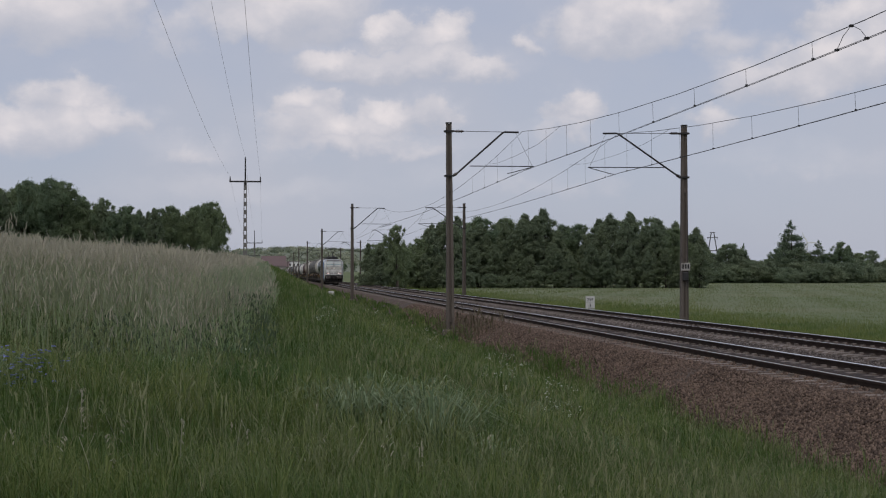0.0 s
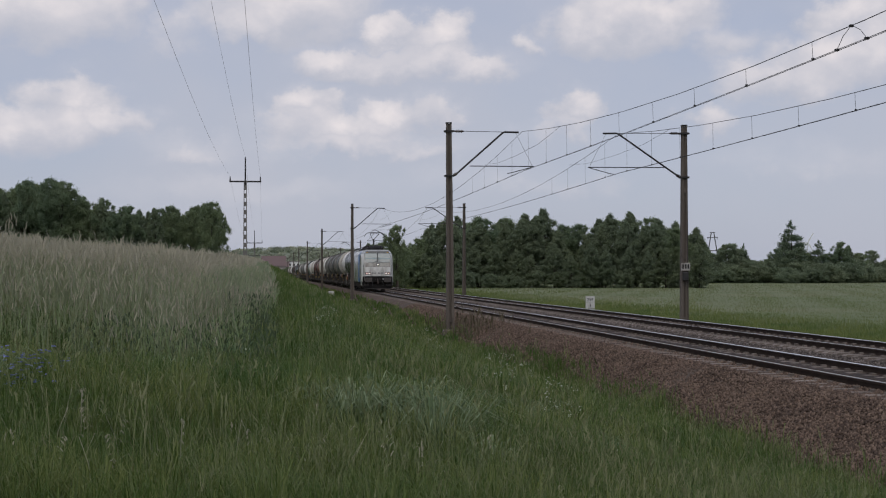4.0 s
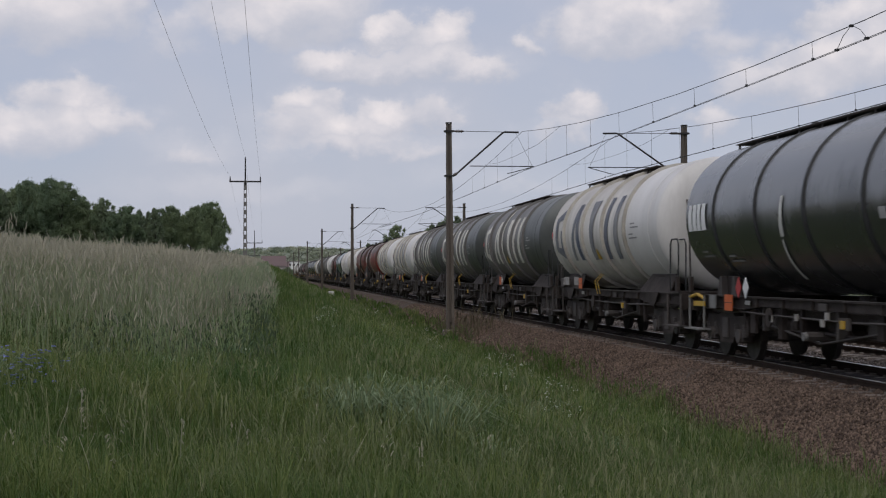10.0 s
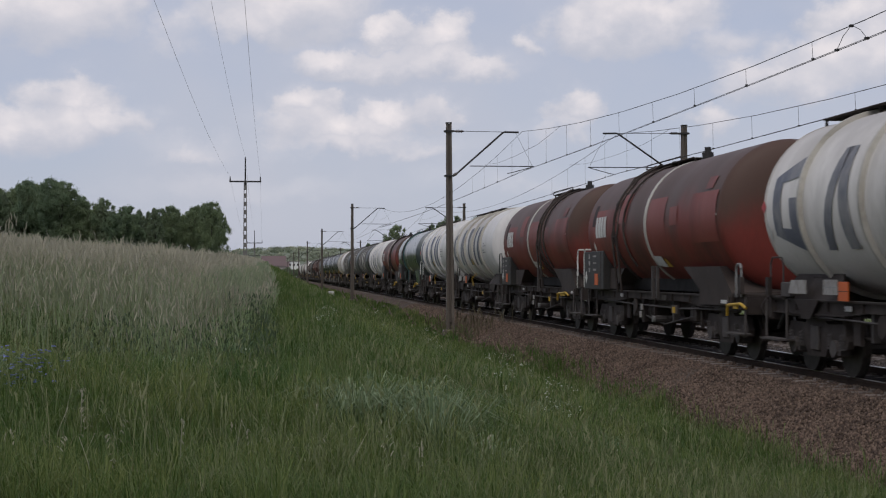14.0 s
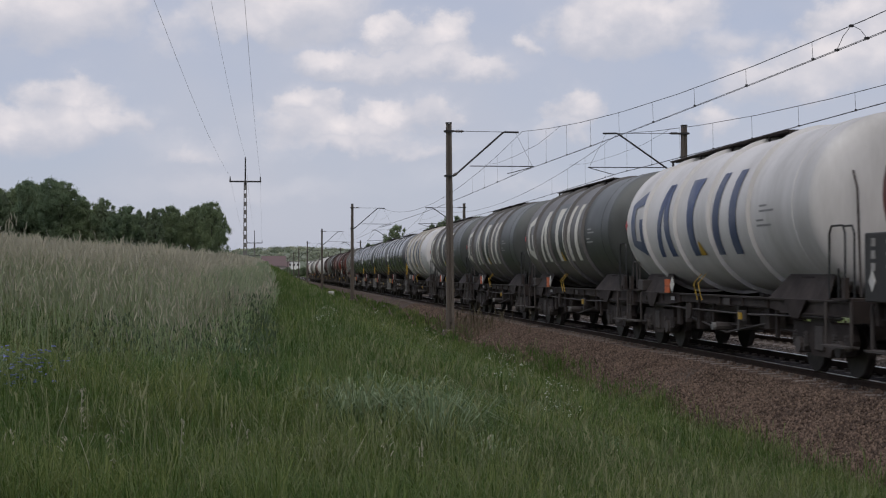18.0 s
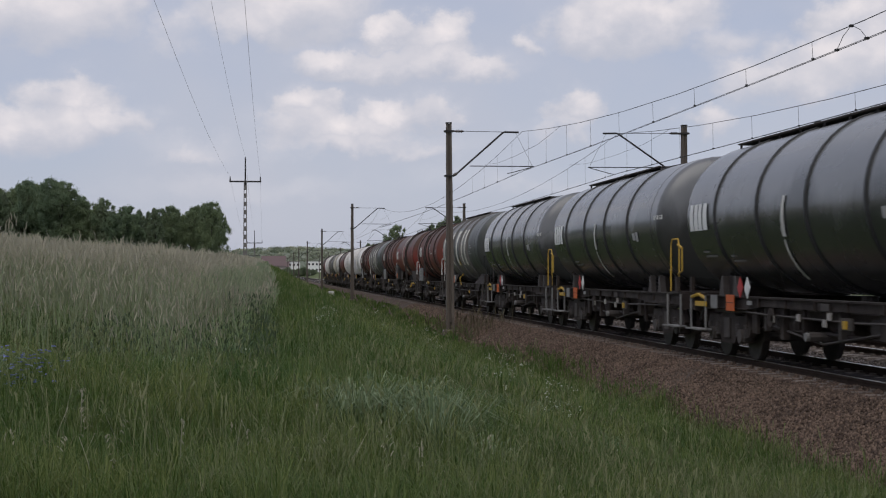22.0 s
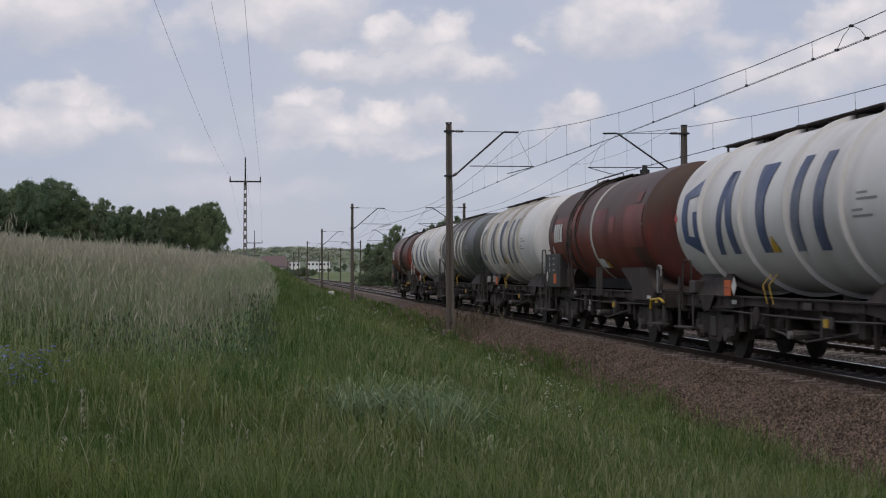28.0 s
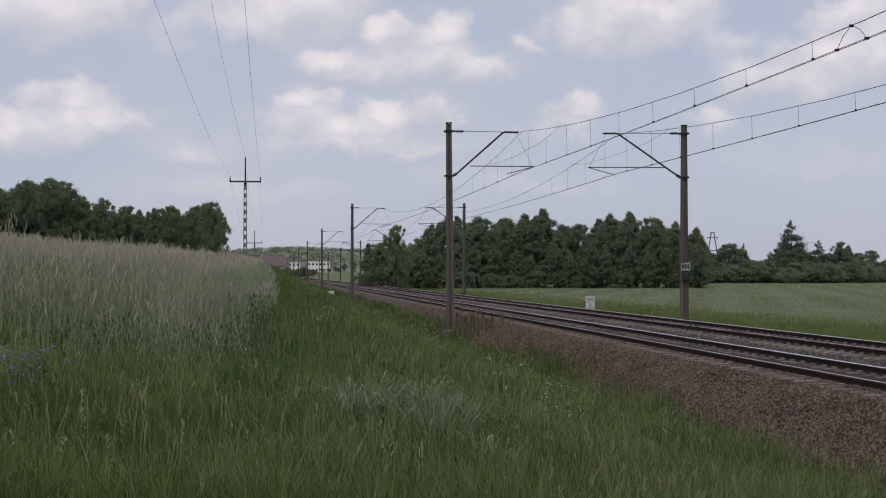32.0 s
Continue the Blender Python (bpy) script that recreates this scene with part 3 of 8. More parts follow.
def utility_pole(m, top, label):
    th = new("utility_pole")
    th.matrix_basis = m
    tagged(th, label, "utility pole", group="poles along the field")
    bm = bmesh.new()
    for s in (-1, 1):
        prism(bm, [(s * 0.07, -2.0), (s * 0.15, -2.0), (s * 0.095, top - 1.3), (s * 0.05, top - 1.3)], -0.10, 0.10, "y")
    part("post", bm, POLE_C, th)
    z = 0.2
    while z < top - 1.6:
        part("rung", boxb(-0.09, 0.09, -0.07, 0.07, z, z + 0.28), POLE_C, th)
        z += 0.52
    part("top_post", cylb((0, 0, top - 1.9), (0, 0, top), 0.05, 8, 0.04), IRON, th)
    part("crossarm", boxb(-1.0, 1.0, -0.05, 0.05, top - 1.42, top - 1.32), IRON, th, "dark steel crossarm")
    for x in (-0.95, 0.95):
        part("insulator", cylb((x, 0, top - 1.32), (x, 0, top - 1.05), 0.05, 8, 0.03), CERAM, th)
    part("insulator", cylb((0, 0, top), (0, 0, top + 0.2), 0.05, 8, 0.03), CERAM, th)
    return th


utility_pole(pose(-1.46, 95.6, 0), 8.85, "tall ladder-like concrete utility pole with steel crossarm")
utility_pole(pose(-1.75, 192.0, -1.6), 8.5, "distant concrete utility pole with steel crossarm")
utility_pole(pose(-2.45, 262.0, -1.9), 8.0, "distant concrete utility pole with steel crossarm")
utility_pole(pose(-1.46, -4.0, 0), 9.6, "tall ladder-like concrete utility pole with steel crossarm")
for a, b in ((-0.95, -0.95), (0.0, 0.0), (0.95, 0.95)):
    pts = []
    for (x0, y0, z0), (x1, y1, z1) in ((((-1.46 + a), -4, 9.6 + (0.2 if a == 0 else -1.05)), (-1.46 + b, 95.6, 8.85 + (0.2 if a == 0 else -1.05))), ((-1.46 + a, 95.6, 8.85 + (0.2 if a == 0 else -1.05)), (-1.75 + b, 192, 6.9 + (0.2 if a == 0 else -1.05)))):
        for i in range(17):
            u = i / 16
            pts.append((x0 + (x1 - x0) * u, y0 + (y1 - y0) * u, z0 + (z1 - z0) * u - 4 * 0.9 * u * (1 - u)))
    w = part("power_wire", pipeb(pts, 0.0042, 5), ALU)
    tagged(w, "thin dark power wire strung between utility poles", "power wire", group="power wires")

# ---- trackside markers ----


def km_post(m):
    th = new("kilometre_post")
    th.matrix_basis = m
    tagged(th, "white trackside kilometre post with black figures", "kilometre post")
    part("post", boxb(-0.05, 0.05, 0.02, 0.10, -0.9, 0.62), SLEEPER, th)
    for z0, z1, s, size in ((0.0, 0.36, "3", 0.30), (0.37, 0.74, "259", 0.26)):
        p = part("plate", boxb(-0.27, 0.27, -0.015, 0.02, z0, z1, bevel=0.006), PLATE_W, th)
        t = part("figures", letters(s, size), INK, p, "black painted figures")
        t.matrix_basis = pose(0, -0.018, z0 + 0.08, 90, 0, 0)


km_post(pose(16.62, 76.5, -0.16, 0, 0, -12) @ Matrix.Scale(0.86, 4))
mk = new("marker_stone")
mk.matrix_basis = pose(6.6, 158.0, float(ground_z(6.6, 158.0)))
tagged(mk, "small whitewashed concrete marker stone in the grass", "marker stone")
part("stone", boxb(-0.3, 0.3, -0.15, 0.15, -0.3, 0.75, bevel=0.04), PLATE_W, mk)

# ---- trees ----


def leaf_cloud(rng, lobes, count, size):
    """Small leaf clumps over lumpy lobes (centre, radii), as loose four-cornered leaves."""
    lobes = np.asarray(lobes)
    w = lobes[:, 3] * lobes[:, 5]
    pick = rng.choice(len(lobes), count, p=w / w.sum())
    d = rng.normal(size=(count, 3))
    d /= np.linalg.norm(d, axis=1)[:, None]
    r = rng.random(count) ** 0.5 * np.where(rng.random(count) < 0.2, rng.uniform(1.0, 1.7, count), rng.uniform(0.7, 1.2, count))
    c = lobes[pick, :3] + d * lobes[pick, 3:6] * r[:, None]
    a = rng.normal(size=(count, 3))
    a /= np.linalg.norm(a, axis=1)[:, None]
    b = np.cross(a, d + rng.normal(0, 0.4, (count, 3)))
    b /= np.linalg.norm(b, axis=1)[:, None] + 1e-6
    s = size * rng.uniform(0.6, 1.3, count)[:, None]
    P = np.stack([c - a * s, c - b * s * 0.6, c + a * s, c + b * s * 0.6], 1)
    return P.reshape(-1, 3), np.arange(count * 4).reshape(-1, 4)


def tree(seed, kind, height, width, leaf, label, count=5200, size=0.2):
    rng = np.random.default_rng(seed)
    th = new("tree")
    tagged(th, label, "tree")
    lobes = []
    limbs = [((0, 0, -0.5), (0, 0, height * 0.82), 0.016 * height, 0.004 * height)]
    if kind == "spruce":
        n = 15
        for i in range(n):
            t = i / (n - 1)
            z = height * (0.10 + 0.88 * t)
            r = width / 2 * (1 - t) ** 0.62 + 0.25
            for k in range(5 if t < 0.8 else 2):
                an = rng.uniform(0, 6.28)
                rr = r * rng.uniform(0.45, 0.8)
                lobes.append((math.cos(an) * rr, math.sin(an) * rr, z + rng.normal(0, 0.2) - rr * 0.15, r * 0.45 + 0.12, r * 0.45 + 0.12, height * 0.045))
    else:
        n = 130 if kind == "round" else 165
        for i in range(n):
            t = rng.random() ** (0.8 if kind == "round" else 0.95)
            z = height * (0.16 + 0.78 * t)
            prof = (math.sin(math.pi * (0.12 + 0.80 * t)) ** 0.7) if kind == "round" else max(0.06, (1 - t) ** 0.62) * min(1, 0.6 + 1.6 * t)
            an = rng.uniform(0, 6.28)
            rr = width / 2 * prof * rng.uniform(0.1, 0.95)
            q = width * (rng.uniform(0.045, 0.105) if kind == "round" else rng.uniform(0.030, 0.080)) * (1.0 if t < 0.85 else 0.7)
            lobes.append((math.cos(an) * rr, math.sin(an) * rr, z, q, q, q * rng.uniform(0.7, 1.05)))
            if i % 8 == 0:
                limbs.append(((0, 0, z * 0.7), (math.cos(an) * rr, math.sin(an) * rr, z), 0.006 * height, 0.0015 * height))
        if kind == "round":
            lobes.append((0, 0, height * 0.93, width * 0.10, width * 0.10, height * 0.05))
        else:
            for i in range(5):
                lobes.append((rng.normal(0, 0.15), rng.normal(0, 0.15), height * (0.84 + 0.027 * i), width * (0.125 - 0.018 * i), width * (0.125 - 0.018 * i), height * 0.03))
    bm = bmesh.new()
    for a, b, r0, r1 in limbs:
        cyl(bm, a, b, r0, 6, r1)
    part("trunk", bm, BARK, th)
    V, F = leaf_cloud(rng, lobes, count, size)
    part("crown", np_mesh("crown", V, F), leaf, th)
    return th


def world_xy(px, depth):
    """A place at a bearing (the sideways tangent from the camera's axis) and depth."""
    k = px
    return depth * (k * 0.9933 + 0.1158), depth * (0.9933 - k * 0.1158)


alders = [tree(10 + i, "tall", 11, 8.0, LEAF_A, "dense dark green alder in the wood beyond the meadow", 24000, 0.115) for i in range(4)]
oaks = [tree(20 + i, "round", 12, 9.0, LEAF_B, "broad leafy tree at the edge of the field", 25000, 0.125) for i in range(4)]
spruces = [tree(30 + i, "spruce", 12, 6.2, LEAF_C, "dark pointed spruce standing beyond the meadow", 16000, 0.13) for i in range(2)]
willows = [tree(50 + i, "round", 10, 8.0, LEAF_D, "pale grey-green rounded willow beyond the meadow", 18000, 0.125) for i in range(2)]
pale_shrubs = [tree(60, "round", 4.0, 5.5, LEAF_D, "pale leafy shrub at the foot of the trees", 8000, 0.11)]
shrubs = [tree(40 + i, "round", 4.0, 5.5, LEAF_A, "low leafy shrub at the foot of the trees", 8000, 0.11) for i in range(2)]
USED = set()


def plant(proto, tan, depth, top, spin, wide=1.0, group=""):
    """Stand a tree so that its top reaches the height top (metres)."""
    x, y = world_xy(tan, depth)
    z = float(ground_z(x, y))
    ob, h0 = proto
    k = (top - z) / h0
    m = Matrix.Translation((x, y, z - 0.1)) @ Matrix.Rotation(spin, 4, "Z") @ Matrix.Diagonal((k * wide, k * wide, k, 1))
    if ob.name in USED:
        ob = copy_thing(ob, m @ Matrix.Diagonal([1 / v for v in ob.scale] + [1]))
    else:
        USED.add(ob.name)
        ob.matrix_basis = m
    if group:
        ob["group"] = group


def skyline(rows, at):
    return float(np.interp(at, [r[0] for r in rows], [r[1] for r in rows]))


rt = random.Random(4)
# the wood beyond the meadow: tops by bearing
WOOD = [(-0.060, 6.3), (-0.035, 6.6), (-0.030, 8.2), (-0.022, 6.8), (-0.012, 9.3), (0.000, 10.8), (0.012, 10.2), (0.025, 10.0), (0.036, 10.2), (0.050, 10.1), (0.066, 11.2), (0.080, 9.3), (0.093, 9.0), (0.106, 10.6), (0.120, 10.1), (0.138, 10.9), (0.147, 9.5), (0.156, 9.3), (0.168, 8.0)]
k = -0.046
while k < 0.170:
    for row, (dd, f) in enumerate(((218, 0.90), (226, 1.05), (236, 1.02))):
        plant((alders[rt.randrange(4)], 11) if rt.random() < 0.88 else (oaks[rt.randrange(4)], 12), k + rt.uniform(-0.006, 0.006), dd + rt.uniform(-3, 3), skyline(WOOD, k) * f * rt.uniform(0.93, 1.05), rt.uniform(0, 6.28), rt.uniform(0.8, 1.05), "trees of the wood")
    plant((shrubs[rt.randrange(2)], 4.0), k + rt.uniform(-0.005, 0.005), 214 + rt.uniform(-2, 2), rt.uniform(1.2, 2.4), rt.uniform(0, 6.28), 1.1, "shrubs of the wood")
    plant((alders[rt.randrange(4)], 11), k + 0.006 + rt.uniform(-0.003, 0.003), 213 + rt.uniform(-2, 2), rt.uniform(4.2, 6.4), rt.uniform(0, 6.28), 1.0, "trees of the wood")
    k += 0.0125
# trees on the near side of the wood, by the line
for tan, dd, top, w in ((-0.031, 190, 8.2, 0.6), (-0.044, 250, 6.9, 0.9), (-0.026, 205, 5.6, 1.0), (-0.016, 215, 7.0, 1.0)):
    plant((oaks[rt.randrange(4)], 12), tan, dd, top, rt.uniform(0, 6.28), w, "trees of the wood")
# scattered group far right of the meadow
FAR_ROW = [("oak", 0.1715, 328, 9.2, 0.7), ("tall", 0.1755, 330, 8.8, 0.55), ("oak", 0.1790, 334, 6.6, 0.9), ("willow", 0.1865, 328, 7.6, 1.1), ("willow", 0.1925, 325, 8.5, 1.15), ("oak", 0.1975, 332, 7.0, 0.9), ("spruce", 0.2008, 329, 8.3, 0.8),
           ("oak", 0.206, 336, 5.0, 1.3), ("willow", 0.2115, 338, 4.4, 1.5), ("oak", 0.2170, 334, 5.2, 1.3), ("oak", 0.2235, 330, 7.4, 1.0), ("spruce", 0.2328, 322, 13.0, 1.22), ("spruce", 0.2280, 326, 9.4, 1.15), ("oak", 0.2375, 327, 7.6, 1.0),
           ("oak", 0.2435, 330, 6.6, 1.0), ("spruce", 0.2502, 326, 8.9, 1.15), ("oak", 0.2565, 331, 6.4, 1.2), ("oak", 0.2650, 330, 9.0, 0.95), ("tall", 0.2705, 333, 8.2, 0.9), ("oak", 0.2765, 335, 6.6, 1.2), ("willow", 0.2862, 345, 7.3, 0.9),
           ("willow", 0.2960, 350, 5.0, 1.3), ("oak", 0.3060, 345, 7.0, 1.2)]
KINDS = {"oak": (oaks, 12), "willow": (willows, 10), "spruce": (spruces, 12), "tall": (alders, 11)}
for i, (kind, tan, dd, top, wide) in enumerate(FAR_ROW):
    pool, h0 = KINDS[kind]
    turn = sum(r[0] == kind for r in FAR_ROW[:i])
    plant((pool[turn % len(pool)], h0), tan, dd, top, rt.uniform(0, 6.28), wide, "trees beyond the meadow")
    for off, near, hi in ((0.004, 5, 4.6), (-0.003, 8, 3.4), (0.001, 2, 5.2)):
        sk, hs = ((shrubs, 4.0), (pale_shrubs, 4.0))[rt.random() < 0.35]
        plant((sk[rt.randrange(len(sk))], hs), tan + off + rt.uniform(-0.002, 0.002), dd - near, rt.uniform(0.55, 1.0) * hi, rt.uniform(0, 6.28), rt.uniform(1.0, 1.5), "shrubs beyond the meadow")
# the grove behind the field
GROVE = [(-0.33, 13.4), (-0.296, 13.0), (-0.2845, 13.4), (-0.275, 14.4), (-0.258, 14.6), (-0.248, 13.8), (-0.2416, 12.2), (-0.236, 12.8), (-0.226, 11.4), (-0.219, 10.1), (-0.2136, 11.0), (-0.206, 10.2), (-0.191, 10.7), (-0.183, 10.4), (-0.176, 11.0), (-0.164, 10.9), (-0.152, 11.4), (-0.1445, 10.6)]
k = -0.335
while k < -0.145:
    for dd, f in ((186, 0.95), (194, 1.0), (203, 0.96)):
        if k < -0.15 or dd == 186:
            plant((oaks[rt.randrange(4)], 12) if rt.random() < 0.8 else (alders[rt.randrange(4)], 11), k + rt.uniform(-0.005, 0.004), dd + rt.uniform(-3, 3), skyline(GROVE, k) * f * rt.uniform(0.94, 1.03), rt.uniform(0, 6.28), rt.uniform(0.62, 0.82), "trees of the grove")
    k += 0.0105

# ---- far distance ----


def build_hill():
    xs, ys = np.linspace(-700, 1100, 70), np.linspace(980, 1700, 24)
    X, Y = np.meshgrid(xs, ys)
    top = np.interp(X, [-700, -150, 60, 250, 500, 1100], [26, 28, 27, 20, 12, 10])
    Z = -3 + (top + 1.5 * np.sin(X * 0.021) + 1.0 * np.sin(X * 0.047 + 1)) * smooth01((Y - 990) / 520)
    n, m = len(xs), len(ys)
    i = (np.arange(m - 1)[:, None] * n + np.arange(n - 1)[None]).ravel()
    hill = part("hill", np_mesh("hill", np.stack([X, Y, Z], -1).reshape(-1, 3), np.stack([i, i + 1, i + n + 1, i + n], -1)), LEAF_FAR)
    tagged(hill, "distant hill with pale fields and woods", "hill", kind="structure")
    rng = np.random.default_rng(9)
    cnt = 7000
    x, y = rng.uniform(-500, 900, cnt), rng.uniform(1000, 1600, cnt)
    keep = (np.sin(x * 0.013 + y * 0.02) + np.sin(y * 0.031) + rng.normal(0, 0.7, cnt)) > -0.9
    x, y = x[keep], y[keep]
    t = np.interp(x, [-700, -150, 60, 250, 500, 1100], [26, 28, 27, 20, 12, 10])
    z = -3 + (t + 1.5 * np.sin(x * 0.021) + np.sin(x * 0.047 + 1)) * smooth01((y - 990) / 520)
    lobes = np.stack([x, y, z + 1.0, np.full_like(x, 4.6), np.full_like(x, 4.6), rng.uniform(1.6, 2.6, len(x))], -1)
    bloom = rng.random(len(x)) < np.where(np.sin(x * 0.05 + y * 0.013) > 0.1, 0.42, 0.10)
    for name, pick, m, label, cnt in (("far_woods", ~bloom, LEAF_FAR, "hazy green woods covering the distant hill", 150000), ("blossoming_crowns", bloom, LEAF_BLOOM, "pale blossoming crowns among the distant woods", 60000)):
        V, F = leaf_cloud(rng, lobes[pick], cnt, 0.8)
        w = part(name, np_mesh(name, V, F), m)
        tagged(w, label, "woods", kind="stuff")


build_hill()
WALL_W = mat("white_render", (0.82, 0.81, 0.79), (0.74, 0.73, 0.70), 0.9, scale=0.8, fine=12)
WALL_G = mat("grey_render", (0.30, 0.26, 0.25), (0.24, 0.20, 0.19), 0.9, scale=0.8, fine=12)
ROOF_R = mat("roof_tile", (0.170, 0.118, 0.118), (0.130, 0.090, 0.090), 0.85, scale=2, fine=14, bump=0.3)
GLASS_D = mat("dark_glass", (0.030, 0.034, 0.038), None, 0.12)


def house(tan, dd, w, d, h, roof_h, wall, label, rows=1, cols=3, base=None):
    x, y = world_xy(tan, dd)
    z = float(ground_z(x, y)) if base is None else base
    th = new("house")
    th.matrix_basis = pose(x, y, z)
    tagged(th, label, "house", group="houses by the far crossing")
    part("wall", boxb(-w / 2, w / 2, 0, d, -2, h), wall, th)
    if roof_h > 0.6:
        roof = part("roof", prismb([(-0.4, h), (d / 2, h + roof_h), (d + 0.4, h), (d + 0.4, h - 0.15), (-0.4, h - 0.15)], -w / 2 - 0.3, w / 2 + 0.3, "x"), ROOF_R, th, "red-brown tiled roof")
        part("chimney", boxb(w * 0.18, w * 0.18 + 0.6, d / 2 - 0.3, d / 2 + 0.3, h + roof_h * 0.6, h + roof_h + 0.9), WALL_G, roof)
    else:
        part("roof", boxb(-w / 2 - 0.2, w / 2 + 0.2, -0.2, d + 0.2, h, h + 0.35), WALL_G, th)
    for r in range(rows):
        for c in range(cols):
            cx = -w / 2 + w * (c + 0.5) / cols
            z0 = 0.9 + r * (h / rows)
            win = part("window", boxb(cx - 0.65, cx + 0.65, -0.06, 0.02, z0, z0 + 1.4), WALL_W, th)
            part("pane", boxb(cx - 0.55, cx + 0.55, -0.09, -0.07, z0 + 0.1, z0 + 1.3), GLASS_D, win)


house(-0.1130, 850, 13.5, 9, 4.0, 5.6, WALL_G, "small house with a steep red-brown roof", 1, 3, 2.0)
house(-0.1065, 870, 6.0, 8, 3.4, 3.0, WALL_G, "grey house with a red-brown gabled roof", 1, 2, 2.0)
house(-0.0995, 880, 7.0, 8, 6.6, 0.2, WALL_W, "white flat-roofed building with dark windows", 2, 3, 1.8)
house(-0.0830, 900, 13.6, 9, 6.6, 0.2, WALL_W, "long white two-storey building with dark windows", 2, 6, 2.2)
for tan, dd, top in ((-0.1035, 845, 5.6), (-0.0925, 860, 5.4), (-0.118, 830, 6.2), (-0.072, 905, 6.5), (-0.066, 860, 7.5), (-0.060, 840, 8.5), (-0.1215, 800, 7.0)):
    plant((oaks[rt.randrange(4)], 12), tan, dd, top, rt.uniform(0, 6.28), 1.1, "trees by the far crossing")


for tan, dd, top, w in ((-0.1060, 815, 4.4, 1.3), (-0.1010, 815, 4.0, 1.2), (-0.0965, 820, 4.3, 1.4), (-0.0900, 825, 4.2, 1.3), (-0.0860, 822, 3.8, 1.2), (-0.0800, 828, 4.1, 1.4), (-0.0760, 830, 4.6, 1.2), (-0.0930, 812, 5.2, 0.8), (-0.0700, 835, 5.0, 1.2)):
    plant((shrubs[rt.randrange(2)], 4.0), tan, dd, top, rt.uniform(0, 6.28), w, "shrubs by the far crossing")


def pylon():
    x, y = world_xy(0.1800, 345)
    th = new("power_pylon")
    th.matrix_basis = pose(x, y, -0.9, 0, 0, -14)
    tagged(th, "distant dark A-frame power pole rising above the trees", "power pylon")
    H = 11.9
    for s in (-1, 1):
        part("leg", cylb((s * 2.3, 0, -0.5), (s * 0.30, 0, H), 0.15, 6, 0.11), POLE_D, th)
        part("insulator", cylb((s * 1.05, 0, H - 1.15), (s * 1.05, 0, H - 1.5), 0.07, 6), CERAM, th)
    part("top_arm", boxb(-0.65, 0.65, -0.1, 0.1, H, H + 0.16), POLE_D, th)
    part("crossarm", boxb(-1.25, 1.25, -0.1, 0.1, H - 1.15, H - 1.0), POLE_D, th)
    part("brace", boxb(-0.9, 0.9, -0.08, 0.08, H - 4.2, H - 4.05), POLE_D, th)


POLE_D = mat("pole_dark", (0.10, 0.095, 0.092), (0.06, 0.056, 0.054), 0.85, scale=2, fine=20)
pylon()


def wind_turbine():
    """Far white turbine whose rotor turns slowly; only its rotor clears the trees."""
    x, y = world_xy(0.2433, 4000)
    th = new("wind_turbine")
    th.matrix_basis = pose(x, y, 0)
    tagged(th, "distant white three-bladed wind turbine behind the trees", "wind turbine")
    part("tower", cylb((0, 0, 0), (0, 0, 81), 2.0, 12, 1.2), TURB_W, th)
    part("nacelle", boxb(-1.6, 1.6, -2.5, 6, 81, 84.5, bevel=0.4), TURB_W, th)
    rotor = part("rotor", cylb((0, -1.2, 0), (0, 1.2, 0), 1.5, 12, 1.2), TURB_W, th)
    rotor.matrix_basis = pose(0, -4, 83)
    for k in range(3):
        a = radians(120 * k)
        bm = bmesh.new()
        c, s = math.cos(a), math.sin(a)
        pts = [(1.0, -1.4), (1.0, 1.4), (8, 3.2), (31, 1.2), (31, -0.8), (8, -1.5)]
        prism(bm, [(r * c - w * s, r * s + w * c) for r, w in pts], -0.3, 0.3, "y")
        part("blade", bm, TURB_W, rotor)
    return rotor


TURB_W = mat("turbine_white", (0.82, 0.82, 0.82), (0.76, 0.76, 0.76), 0.5)
ROTOR = wind_turbine()

# ---- grass, rye and meadow ----
RYE_LEAF = leafy("rye_leaf", (0.262, 0.340, 0.165), (0.325, 0.392, 0.196), (0.230, 0.320, 0.152), broad=0.15, thin=0.55)
COARSE = leafy("coarse_grass", (0.080, 0.125, 0.055), (0.380, 0.450, 0.260), (0.130, 0.195, 0.090), broad=0.3, thin=0.45)
NETTLE = leafy("nettle", (0.072, 0.100, 0.052), (0.120, 0.155, 0.085), (0.080, 0.115, 0.062), broad=0.3, thin=0.4)
WEED = leafy("dry_weed", (0.085, 0.070, 0.045), (0.12, 0.10, 0.06), thin=0.2)
GRASS_PALE = leafy("grass_pale", (0.156, 0.196, 0.056), (0.222, 0.250, 0.082), (0.104, 0.158, 0.047), broad=0.35, thin=0.45)


